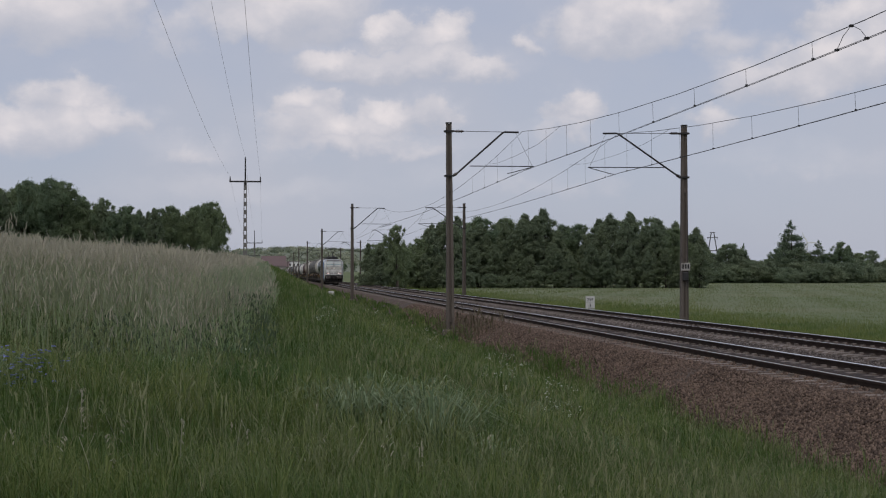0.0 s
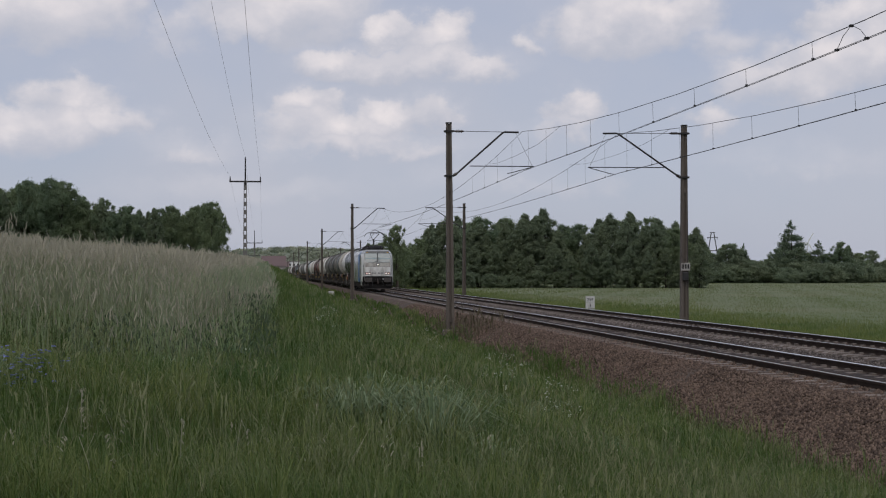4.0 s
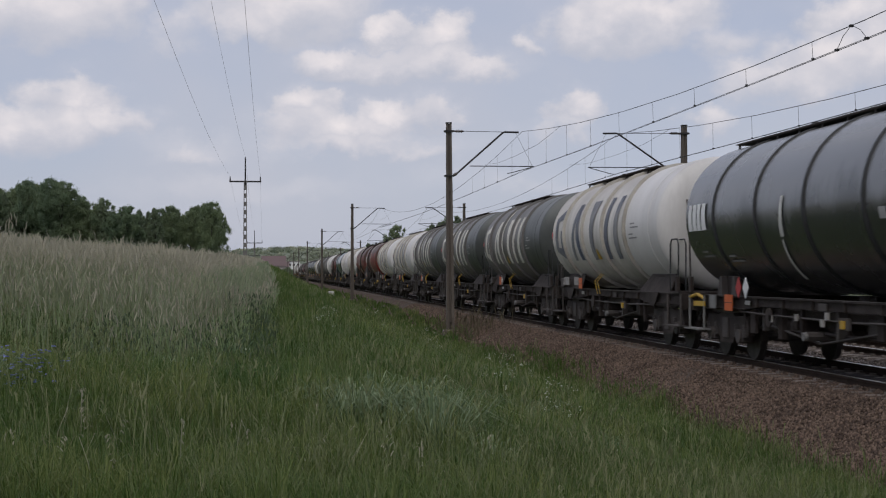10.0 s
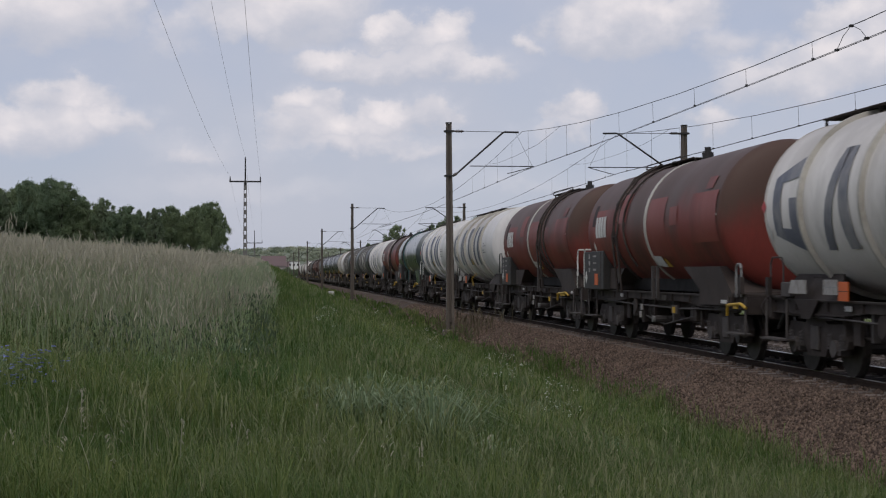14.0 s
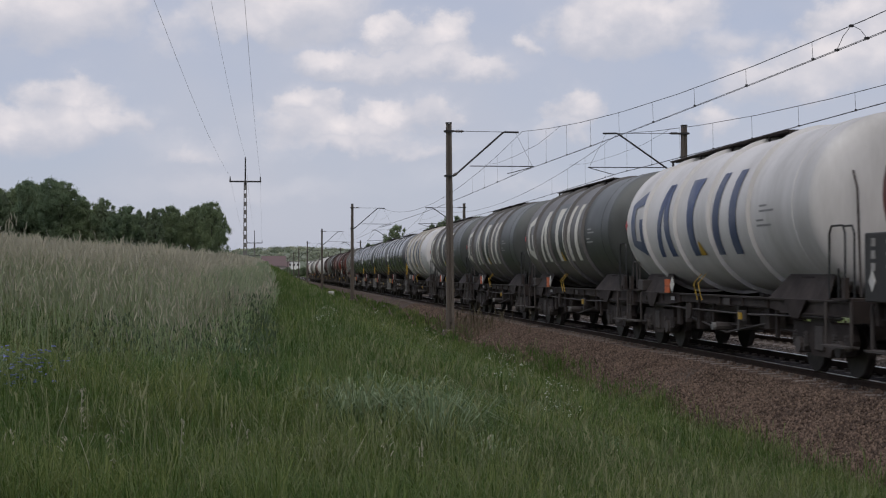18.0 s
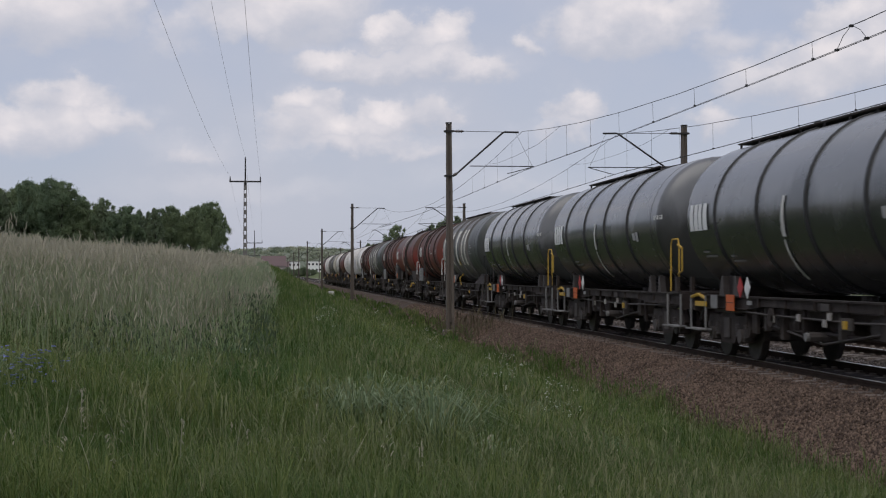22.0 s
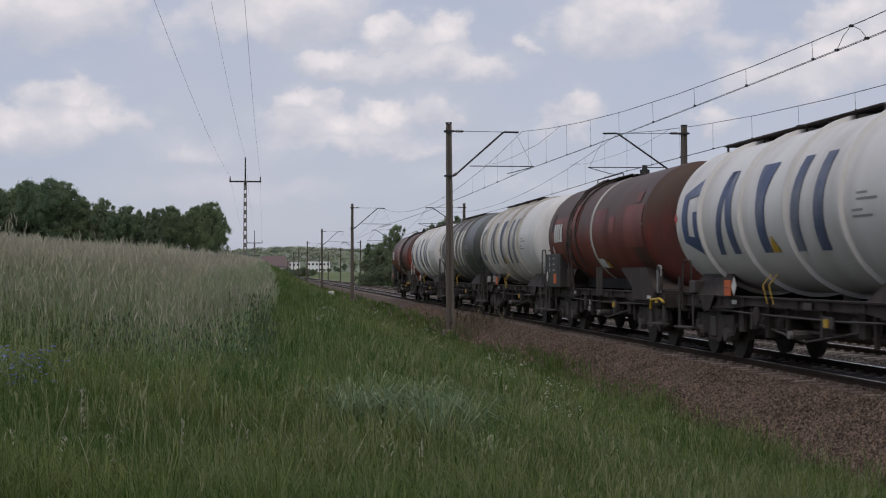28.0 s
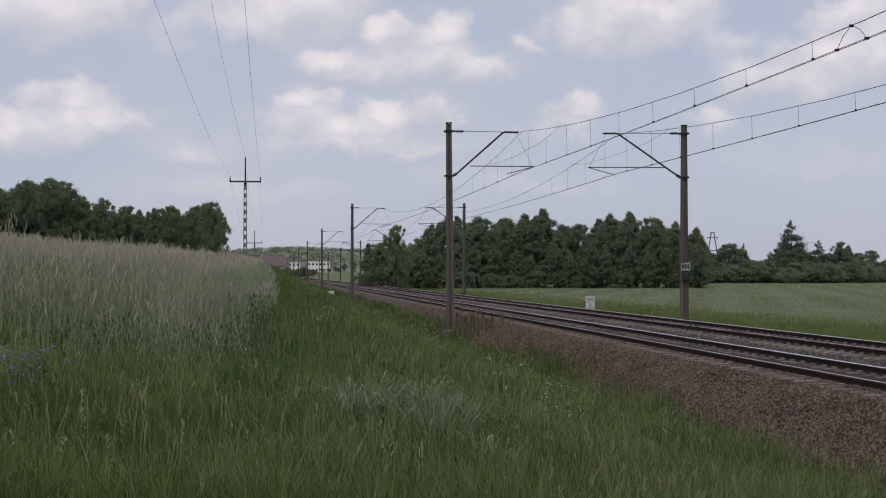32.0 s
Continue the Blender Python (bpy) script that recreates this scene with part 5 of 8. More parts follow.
# ---- the train ----
BLACKT = mat("tank_black_gloss", (0.048, 0.050, 0.048), (0.034, 0.036, 0.035), 0.27, spec=0.42, scale=0.5, fine=20, coat=0.22, rough_var=0.06, stain=(0.036, 0.034, 0.032), stain_amt=0.5)
DARKT = mat("tank_dark_grey", (0.178, 0.166, 0.155), (0.110, 0.102, 0.095), 0.46, spec=0.4, scale=0.7, fine=20, streak=(1, 1, 0.25), stain=(0.085, 0.078, 0.068), stain_amt=0.5)
GREENT = mat("tank_dark_green", (0.036, 0.048, 0.046), (0.024, 0.034, 0.033), 0.30, spec=0.5, scale=0.6, fine=20, coat=0.4, stain=(0.06, 0.06, 0.055), stain_amt=0.3)
CLEANW = mat("tank_clean_white", (0.70, 0.675, 0.65), (0.56, 0.535, 0.51), 0.45, scale=0.7, fine=18, streak=(1, 1, 0.2), stain=(0.36, 0.34, 0.31), stain_amt=0.65)
GREENP = mat("repaint_dark_green", (0.068, 0.072, 0.066), (0.048, 0.052, 0.048), 0.45, spec=0.35, scale=0.8, fine=20, streak=(1, 1, 0.3), stain=(0.072, 0.072, 0.066), stain_amt=0.5)
NAVYP = mat("navy_paint", (0.040, 0.066, 0.160), (0.060, 0.078, 0.140), 0.5, scale=1.4, fine=30, stain=(0.26, 0.26, 0.28), stain_amt=0.6, spread=0.5)
WHITET = mat("tank_white", (0.71, 0.672, 0.620), (0.51, 0.478, 0.430), 0.5, scale=0.8, fine=18, streak=(1, 1, 0.2), stain=(0.22, 0.20, 0.165), stain_amt=0.8, spread=0.4)
RUSTT = mat("tank_rust_red", (0.205, 0.050, 0.033), (0.110, 0.033, 0.025), 0.6, spec=0.25, scale=0.8, fine=18, streak=(1, 1, 0.3), stain=(0.060, 0.036, 0.026), stain_amt=0.85, spread=0.4)
REDT = mat("tank_red_brown", (0.215, 0.042, 0.032), (0.130, 0.031, 0.024), 0.5, spec=0.22, scale=0.8, fine=18, streak=(1, 1, 0.3), stain=(0.040, 0.026, 0.022), stain_amt=0.9, spread=0.4)
UNDER = mat("underframe_grime", (0.054, 0.042, 0.037), (0.028, 0.022, 0.020), 0.75, spec=0.2, scale=3, fine=40, stain=(0.085, 0.070, 0.060), stain_amt=0.65, bump=0.15)
UNDER_L = mat("underframe_grey", (0.098, 0.084, 0.077), (0.050, 0.043, 0.040), 0.7, spec=0.3, scale=3, fine=40, stain=(0.05, 0.045, 0.04), stain_amt=0.5)
WHEEL_M = mat("wheel_steel", (0.055, 0.046, 0.040), (0.030, 0.026, 0.023), 0.6, 0.5, scale=6, fine=50)
CABG = mat("cabinet_grey", (0.046, 0.043, 0.040), (0.030, 0.028, 0.026), 0.55, spec=0.25, scale=2, fine=30, stain=(0.03, 0.028, 0.027), stain_amt=0.5)
MARKG = mat("worn_stencil", (0.42, 0.41, 0.39), (0.30, 0.29, 0.28), 0.6)
STEPG = mat("step_grey", (0.24, 0.235, 0.225), (0.13, 0.125, 0.12), 0.6, scale=4, fine=30)
YELLOW = mat("yellow_paint", (0.56, 0.35, 0.03), (0.42, 0.25, 0.03), 0.5, scale=6, fine=40)
WHITEP = mat("white_paint", (0.68, 0.67, 0.62), (0.52, 0.50, 0.46), 0.5, scale=3, fine=30, stain=(0.3, 0.28, 0.24), stain_amt=0.4)
WHITEL = mat("white_letter_paint", (0.80, 0.80, 0.78), (0.68, 0.67, 0.65), 0.5, scale=3, fine=30)
CREAMP = mat("cream_letter_paint", (0.74, 0.71, 0.62), (0.60, 0.57, 0.49), 0.55, scale=3, fine=30, stain=(0.26, 0.24, 0.19), stain_amt=0.45)
BLUEP = mat("blue_letter_paint", (0.082, 0.094, 0.135), (0.130, 0.132, 0.148), 0.6, scale=1.2, fine=30, stain=(0.33, 0.315, 0.29), stain_amt=0.75, spread=0.7)
FADED = mat("faded_stencil", (0.20, 0.195, 0.19), (0.28, 0.27, 0.26), 0.6)
ORANGE = mat("orange_placard", (0.62, 0.12, 0.02), (0.50, 0.10, 0.02), 0.5)
REDP = mat("red_placard", (0.48, 0.03, 0.03), None, 0.5)
LOCO_SILVER = mat("loco_silver", (0.372, 0.380, 0.364), (0.312, 0.320, 0.306), 0.27, 0.12, coat=0.25, scale=0.6, fine=20, streak=(1, 1, 0.3), stain=(0.24, 0.225, 0.2), stain_amt=0.35)
LOCO_FRONT = mat("loco_front_grey", (0.80, 0.785, 0.75), (0.64, 0.62, 0.58), 0.42, 0.1, scale=2.2, fine=30, streak=(1, 1, 0.35), stain=(0.16, 0.135, 0.10), stain_amt=0.75)
LOCO_BLUE = mat("loco_blue", (0.020, 0.150, 0.440), (0.016, 0.125, 0.380), 0.4, spec=0.3, scale=1, fine=20, coat=0.2)
LOCO_TRIM = mat("loco_trim_grey", (0.22, 0.225, 0.225), (0.17, 0.17, 0.17), 0.5)
SCREEN = mat("windscreen", (0.125, 0.185, 0.190), (0.095, 0.145, 0.150), 0.06, coat=0.6, rough_var=0.02)
LAMP_BOX = mat("lamp_box", (0.46, 0.37, 0.34), (0.32, 0.25, 0.23), 0.25)
SCREEN_LOW = mat("lower_windscreen", (0.24, 0.26, 0.245), (0.15, 0.185, 0.18), 0.08, scale=2.5, coat=0.5, rough_var=0.02)
BLIND = mat("sun_blind", (0.40, 0.43, 0.41), (0.33, 0.36, 0.35), 0.5)
LOCO_DIRTY = mat("loco_dirty_front", (0.62, 0.60, 0.55), (0.36, 0.33, 0.28), 0.5, scale=2.6, fine=26, streak=(1, 1, 0.4), stain=(0.16, 0.13, 0.10), stain_amt=0.7)
LOCO_BROW = mat("loco_brow_grey", (0.105, 0.108, 0.108), (0.075, 0.078, 0.078), 0.45, scale=2, fine=30)
LAMP_DIM = glow("dim_headlight", (1.0, 0.66, 0.56), 0.55)
LAMP = glow("headlight", (1.0, 0.90, 0.78), 1.8)
LAMP_TOP = glow("top_headlight", (1.0, 0.93, 0.80), 1.4)
PLOUGH = mat("plough_black", (0.024, 0.021, 0.020), (0.014, 0.013, 0.012), 0.8, spec=0.2)

CREAMRIB = mat("rib_cream", (0.50, 0.47, 0.41), (0.36, 0.33, 0.28), 0.55, scale=1.5, fine=24, stain=(0.2, 0.18, 0.15), stain_amt=0.6)
GRIME = mat("tank_grime", (0.042, 0.030, 0.026), (0.026, 0.020, 0.018), 0.7, spec=0.25, scale=1.2, fine=24, stain=(0.075, 0.030, 0.024), stain_amt=0.6)


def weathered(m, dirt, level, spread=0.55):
    """Lay a soft, uneven crown colour on a barrel (heights in metres): road dirt and oil, or painted sky sheen."""
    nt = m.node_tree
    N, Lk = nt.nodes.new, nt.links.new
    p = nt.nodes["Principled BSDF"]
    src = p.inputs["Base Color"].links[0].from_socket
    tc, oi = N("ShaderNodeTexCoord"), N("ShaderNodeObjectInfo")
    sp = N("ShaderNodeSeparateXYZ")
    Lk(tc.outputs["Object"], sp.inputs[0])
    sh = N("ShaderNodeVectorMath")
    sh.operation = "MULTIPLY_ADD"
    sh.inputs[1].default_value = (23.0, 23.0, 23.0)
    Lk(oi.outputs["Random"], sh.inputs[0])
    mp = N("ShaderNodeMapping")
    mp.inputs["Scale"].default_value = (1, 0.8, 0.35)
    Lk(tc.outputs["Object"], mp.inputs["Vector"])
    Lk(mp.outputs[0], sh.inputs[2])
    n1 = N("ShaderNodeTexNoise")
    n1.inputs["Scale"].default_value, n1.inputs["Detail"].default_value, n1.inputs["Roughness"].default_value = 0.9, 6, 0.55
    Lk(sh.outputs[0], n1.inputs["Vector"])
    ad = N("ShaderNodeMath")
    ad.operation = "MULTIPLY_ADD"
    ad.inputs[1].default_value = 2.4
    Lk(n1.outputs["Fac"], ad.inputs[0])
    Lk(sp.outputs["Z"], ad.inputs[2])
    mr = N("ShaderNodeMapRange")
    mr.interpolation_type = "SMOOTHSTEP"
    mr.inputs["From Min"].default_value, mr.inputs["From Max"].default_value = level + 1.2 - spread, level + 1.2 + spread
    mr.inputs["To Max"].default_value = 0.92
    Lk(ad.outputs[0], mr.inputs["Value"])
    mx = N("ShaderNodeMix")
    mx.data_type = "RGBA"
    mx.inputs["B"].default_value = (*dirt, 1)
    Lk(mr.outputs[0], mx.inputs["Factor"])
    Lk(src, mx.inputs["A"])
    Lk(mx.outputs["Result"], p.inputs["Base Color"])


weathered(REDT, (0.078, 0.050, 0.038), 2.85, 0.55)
# pale crown on the gloss black: the sky's reflection put into the colour
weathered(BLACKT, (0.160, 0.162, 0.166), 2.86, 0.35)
# the same sky reflection painted as a pale crown on dark green
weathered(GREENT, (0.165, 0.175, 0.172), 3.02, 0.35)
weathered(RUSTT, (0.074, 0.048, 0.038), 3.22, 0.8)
# paler crown on the repaint: glancing sky light painted into its colour
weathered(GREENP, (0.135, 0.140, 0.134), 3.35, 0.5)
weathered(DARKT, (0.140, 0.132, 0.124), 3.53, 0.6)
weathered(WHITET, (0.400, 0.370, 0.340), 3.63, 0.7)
REDC = mat("tank_red_clean", (0.225, 0.054, 0.040), (0.160, 0.042, 0.033), 0.5, spec=0.22, scale=0.9, fine=18, streak=(1, 1, 0.3), stain=(0.085, 0.036, 0.028), stain_amt=0.8, spread=0.3)
HOSE_T = mat("teal_hose", (0.020, 0.110, 0.105), (0.014, 0.075, 0.072), 0.5)
SKIRT = mat("skirt_grey_brown", (0.066, 0.051, 0.044), (0.040, 0.031, 0.027), 0.7, spec=0.2, scale=1.5, fine=24, stain=(0.05, 0.042, 0.04), stain_amt=0.6)
TANK_Z = 2.80


def wheelset(parent, y, r=0.46, name="wheelset"):
    bm = bmesh.new()
    cyl(bm, (-0.8, y, r), (0.8, y, r), 0.09, 8)
    for s in (-1, 1):
        cyl(bm, (s * 0.685, y, r), (s * 0.72, y, r), r + 0.03, 22)
        cyl(bm, (s * 0.72, y, r), (s * 0.815, y, r), r, 22)
        cyl(bm, (s * 0.815, y, r), (s * 0.86, y, r), 0.12, 10)
    w = part(name, bm, WHEEL_M, parent, smooth=35)
    return w


def bogie(parent, yc, base=1.8):
    """Two-axle freight bogie: side frames, springs, axle boxes."""
    th = part("bogie", boxb(-0.9, 0.9, yc - 0.2, yc + 0.2, 0.55, 0.85, bevel=0.03), UNDER, parent)
    for d in (-base / 2, base / 2):
        wheelset(th, yc + d)
    for s in (-1, 1):
        x0, x1 = (s * 0.94, s * 1.06) if s > 0 else (s * 1.06, s * 0.94)
        pts = [(yc - 1.38, 0.60), (yc - 1.22, 0.86), (yc - 0.5, 0.84), (yc - 0.3, 0.94), (yc + 0.3, 0.94), (yc + 0.5, 0.84), (yc + 1.22, 0.86), (yc + 1.38, 0.60), (yc + 1.3, 0.46), (yc + 0.55, 0.52), (yc + 0.40, 0.30), (yc - 0.40, 0.30), (yc - 0.55, 0.52), (yc - 1.3, 0.46)]
        part("side_frame", prismb(pts, x0, x1), UNDER, th)
        for d in (-base / 2, base / 2):
            ab = bmesh.new()
            cyl(ab, (s * 0.86, yc + d, 0.46), (s * 1.13, yc + d, 0.46), 0.14, 12)
            box(ab, s * 1.0 - 0.09, s * 1.0 + 0.09, yc + d - 0.20, yc + d + 0.20, 0.36, 0.44)
            box(ab, s * 1.0 - 0.07, s * 1.0 + 0.07, yc + d - 0.17, yc + d + 0.17, 0.44, 0.56)
            part("axle_box", ab, UNDER_L, th)
            for e in (-0.25, 0.25):
                cs = bmesh.new()
                for q in range(5):
                    cyl(cs, (s * 1.03, yc + d + e, 0.445 + q * 0.052), (s * 1.03, yc + d + e, 0.475 + q * 0.052), 0.088, 9)
                cyl(cs, (s * 1.03, yc + d + e, 0.44), (s * 1.03, yc + d + e, 0.70), 0.06, 6)
                part("coil_spring", cs, UNDER_L, th)
            for e in (-1, 1):
                bk = bmesh.new()
                prism(bk, [(yc + d + e * 0.50, 0.34), (yc + d + e * 0.56, 0.40), (yc + d + e * 0.55, 0.62), (yc + d + e * 0.49, 0.60)], s * 0.77 - 0.05, s * 0.77 + 0.05, "x")
                cyl(bk, (s * 0.77, yc + d + e * 0.54, 0.5), (s * 0.80, yc + d + e * 0.50, 0.9), 0.018, 5)
                part("brake_block", bk, UNDER, th)
        part("brake_beam", boxb(min(s * 1.0, s * 1.09), max(s * 1.0, s * 1.09), yc - 0.75, yc + 0.75, 0.90, 0.97), UNDER_L, th)
        part("damper_strap", boxb(min(s * 1.06, s * 1.10), max(s * 1.06, s * 1.10), yc - 0.18, yc + 0.18, 0.40, 0.80, bevel=0.01), UNDER_L, th)
    return th


def buffers(parent, ye, s):
    """Buffer pair and coupling at one end; s points outward along y."""
    for x in (-0.875, 0.875):
        b = part("buffer", cylb((x, ye, 1.05), (x, ye + s * 0.42, 1.05), 0.10, 10), UNDER, parent)
        part("buffer_head", cylb((x, ye + s * 0.42, 1.05), (x, ye + s * 0.47, 1.05), 0.225, 16), UNDER, b)
    part("coupling", pipeb([(0, ye, 1.0), (0, ye + s * 0.25, 0.98), (0, ye + s * 0.45, 0.80)], 0.045, 6), UNDER, parent)
    part("brake_hose", pipeb([(-0.35, ye, 0.95), (-0.37, ye + s * 0.2, 0.75), (-0.35, ye + s * 0.34, 0.62)], 0.025, 6), INK, parent)


def on_tank(bm, quad, R, lift=0.012, nu=6, nv=8, x_sign=-1):
    """A painted patch on the barrel: corners (y, z) in order, bent to its round."""
    q = [Vector((a, b)) for a, b in quad]
    grid = []
    for i in range(nu + 1):
        row = []
        for j in range(nv + 1):
            u, v = i / nu, j / nv
            p = (q[0] * (1 - u) + q[1] * u) * (1 - v) + (q[3] * (1 - u) + q[2] * u) * v
            dz = max(-R * 0.995, min(R * 0.995, p.y - TANK_Z))
            th = math.asin(dz / R)
            row.append(bm.verts.new((x_sign * (R + lift) * math.cos(th), p.x, TANK_Z + (R + lift) * math.sin(th))))
        grid.append(row)
    for i in range(nu):
        for j in range(nv):
            bm.faces.new((grid[i][j], grid[i + 1][j], grid[i + 1][j + 1], grid[i][j + 1]))


def patch(name, quads, R, material, parent, label="", lift=0.012):
    bm = bmesh.new()
    for q in quads:
        on_tank(bm, q, R, lift)
    return part(name, bm, material, parent, label, smooth=60)


def ring(parent, y, R, w, h, material, name="rib", label=""):
    bm = bmesh.new()
    c = min(w * 0.15, 0.03)
    revolve(bm, [(y - w / 2, R - 0.01), (y - w / 2 + c, R + h), (y + w / 2 - c, R + h), (y + w / 2, R - 0.01)], 0, TANK_Z, 48)
    return part(name, bm, material, parent, label, smooth=50)


def barrel(parent, L, R, material, dish=0.34):
    n = 8
    end = [(dish * (1 - math.cos(math.pi / 2 * k / n)), R * math.sin(math.pi / 2 * k / n) ** 0.8) for k in range(n + 1)]
    prof = [(-L / 2 + a, r) for a, r in end] + [(-L / 2 + dish + 0.03, R), (0, R), (L / 2 - dish - 0.03, R)] + [(L / 2 - a, r) for a, r in end[::-1]]
    bm = bmesh.new()
    revolve(bm, prof, 0, TANK_Z, 48)
    return part("barrel", bm, material, parent, smooth=50)


def end_section(parent, L, R, y1, material, name, label, dish=0.34):
    """A coat of other paint over the leading dished end and the barrel behind it, as far as y1."""
    n = 8
    prof = [(-L / 2 + dish * (1 - math.cos(math.pi / 2 * k / n)) - 0.008, (R + 0.008) * math.sin(math.pi / 2 * k / n) ** 0.8) for k in range(n + 1)]
    bm = bmesh.new()
    revolve(bm, prof + [(-L / 2 + dish + 0.03, R + 0.008), (y1 - 0.01, R + 0.008), (y1, R - 0.004)], 0, TANK_Z, 48)
    return part(name, bm, material, parent, label, smooth=50)


def chassis(th, L, ends, mat_f, tank=None, steps=None):
    """Sole bars, headstocks, saddles, bogies, buffers, brake gear, end platforms and steps; ends: overhang behind and ahead."""
    er, ef = ends
    half = (L + er + ef) / 2
    c = (er - ef) / 2
    steps = steps or UNDER_L
    for s in (-1, 1):
        x = s * 1.12
        bm = bmesh.new()
        prism(bm, [(c - half + 0.05, 1.0), (c - half + 3.4, 1.0), (c - half + 4.2, 1.06), (c + half - 4.2, 1.06), (c + half - 3.4, 1.0), (c + half - 0.05, 1.0), (c + half - 0.05, 1.22), (c - half + 0.05, 1.22)], x - 0.04, x + 0.04, "x")
        box(bm, x - 0.09, x + 0.09, c - half + 0.05, c + half - 0.05, 1.205, 1.23)
        for e in (-1, 1):
            box(bm, x - 0.09, x + 0.09, c + min(e * (half - 0.05), e * (half - 3.4)), c + max(e * (half - 0.05), e * (half - 3.4)), 0.985, 1.005)
        for q in range(9):
            y = c - half + 1.2 + q * (2 * half - 2.4) / 8
            box(bm, x - 0.085, x + 0.085, y - 0.012, y + 0.012, 1.05, 1.21)
        part("sole_bar", bm, mat_f, th)
        part("sole_bar_flange", boxb(x - 0.094, x + 0.094, c - half + 0.3, c + half - 0.3, 1.231, 1.239), UNDER_L, th, "dust-greyed upper flange")
    for s in (-1, 1):
        ye = c + s * half
        part("headstock", boxb(-1.25, 1.25, min(ye, ye - s * 0.1), max(ye, ye - s * 0.1), 0.9, 1.24), mat_f, th)
        buffers(th, ye, s)
        part("end_platform", boxb(-1.25, 1.25, min(ye, ye - s * 0.85), max(ye, ye - s * 0.85), 1.245, 1.28), mat_f, th)
        bogie(th, c + s * (half - 1.8))
        # saddle cradles and the flared plates over the bogies
        yc = s * (L / 2 - 1.7)
        bm = bmesh.new()
        prism(bm, [(-1.0, 1.24), (1.0, 1.24), (1.0, 1.62), (0.8, 1.53), (0.0, 1.32), (-0.8, 1.53), (-1.0, 1.62)], yc - 0.3, yc + 0.3, "y")
        part("saddle", bm, mat_f, th)
        if tank is not None:
            for xs in (-1, 1):
                bm = bmesh.new()
                a, b = yc + s * 1.25, yc - s * 1.25
                top = [(xs * 0.96, a - s * 0.15, 1.66), (xs * 0.96, b + s * 0.3, 1.66)]
                low = [(xs * 1.19, b - s * 0.2, 1.24), (xs * 1.20, yc, 1.235), (xs * 1.19, a + s * 0.15, 1.24)]
                v = [bm.verts.new(p) for p in top + low]
                w = [bm.verts.new((p[0] - xs * 0.02, p[1], p[2])) for p in top + low]
                bm.faces.new(v)
                bm.faces.new(w[::-1])
                for i in range(5):
                    j = (i + 1) % 5
                    bm.faces.new((v[i], v[j], w[j], w[i]))
                part("saddle_plate", bm, UNDER, th, "dusty flared saddle plate")
                part("gusset", prismb([(yc - 0.55, 1.232), (yc + 0.55, 1.232), (yc + 0.18, 0.92), (yc - 0.18, 0.92)], xs * 1.225 - 0.012, xs * 1.225 + 0.012, "x"), UNDER, th, "dark triangular bolster gusset")
        for xx in (-1.28, 1.28):
            y1, y2 = ye + s * 0.05, ye - s * 1.0
            st = part("step", pipeb([(xx, y1, 1.22), (xx, y1, 0.53), (xx, y2, 0.53), (xx, y2, 1.22)], 0.026, 5), steps, th)
            part("tread", boxb(xx - 0.13, xx + 0.13, min(y1, y2), max(y1, y2), 0.515, 0.545), steps, st)
        part("lamp_bracket", boxb(-1.34, -1.27, min(ye - s * 0.05, ye - s * 0.2), max(ye - s * 0.05, ye - s * 0.2), 1.28, 1.60), mat_f, th)
    for q, (y, z0, w) in enumerate(((-3.4, 0.52, 0.05), (-2.9, 0.66, 0.12), (-1.2, 0.60, 0.06), (0.45, 0.56, 0.05), (1.5, 0.50, 0.10), (2.4, 0.62, 0.05), (3.0, 0.55, 0.14), (3.5, 0.60, 0.05))):
        part("hanger", boxb(-1.08, -1.02 + 0.05 * (q % 3), y - w, y + w, z0, 1.06), (UNDER, UNDER, UNDER_L)[q % 3], th)
    part("air_pipe", pipeb([(-1.16, c - half + 0.6, 0.96), (-1.16, c - half + 3.6, 0.93), (-1.14, -2.0, 0.90), (-1.14, 2.2, 0.92), (-1.16, c + half - 3.4, 0.94), (-1.16, c + half - 0.5, 0.97)], 0.02, 5), UNDER_L, th)
    part("pull_rod", pipeb([(-1.0, -2.6, 0.74), (-1.05, -0.4, 0.50), (-1.0, 2.2, 0.72)], 0.022, 5), UNDER_L, th)
    part("discharge_cap", cylb((-1.26, -0.3, 0.62), (-1.32, -0.3, 0.62), 0.075, 12), STEPG, th)
    part("belly_tray", boxb(-0.9, 0.9, -2.4, 2.6, 0.86, 1.02), UNDER, th)
    part("brake_cylinder", cylb((-0.55, -0.9, 0.80), (-0.55, 0.1, 0.80), 0.2, 12), UNDER, th)
    rv = part("air_reservoir", cylb((-0.78, 0.9, 0.76), (-0.78, 2.3, 0.76), 0.21, 14), UNDER, th, smooth=40)
    for y in (1.15, 2.05):
        part("reservoir_strap", cylb((-0.78, y - 0.03, 0.76), (-0.78, y + 0.03, 0.76), 0.218, 14), UNDER_L, rv)
    part("outlet_valve", cylb((-0.2, -0.3, 0.55), (-0.2, -0.3, 1.3), 0.14, 10), UNDER_L, th)
    part("outlet_pipe", cylb((-1.25, -0.3, 0.62), (0.9, -0.3, 0.62), 0.08, 8), UNDER_L, th)
    part("brake_rod", cylb((-0.95, c - half + 2.8, 0.66), (-0.95, c + half - 2.8, 0.66), 0.03, 5), UNDER, th)
    part("brake_lever_gear", prismb([(1.0, 0.5), (1.5, 0.55), (1.6, 0.95), (1.2, 0.98)], -0.7, -0.6, "x"), UNDER, th)
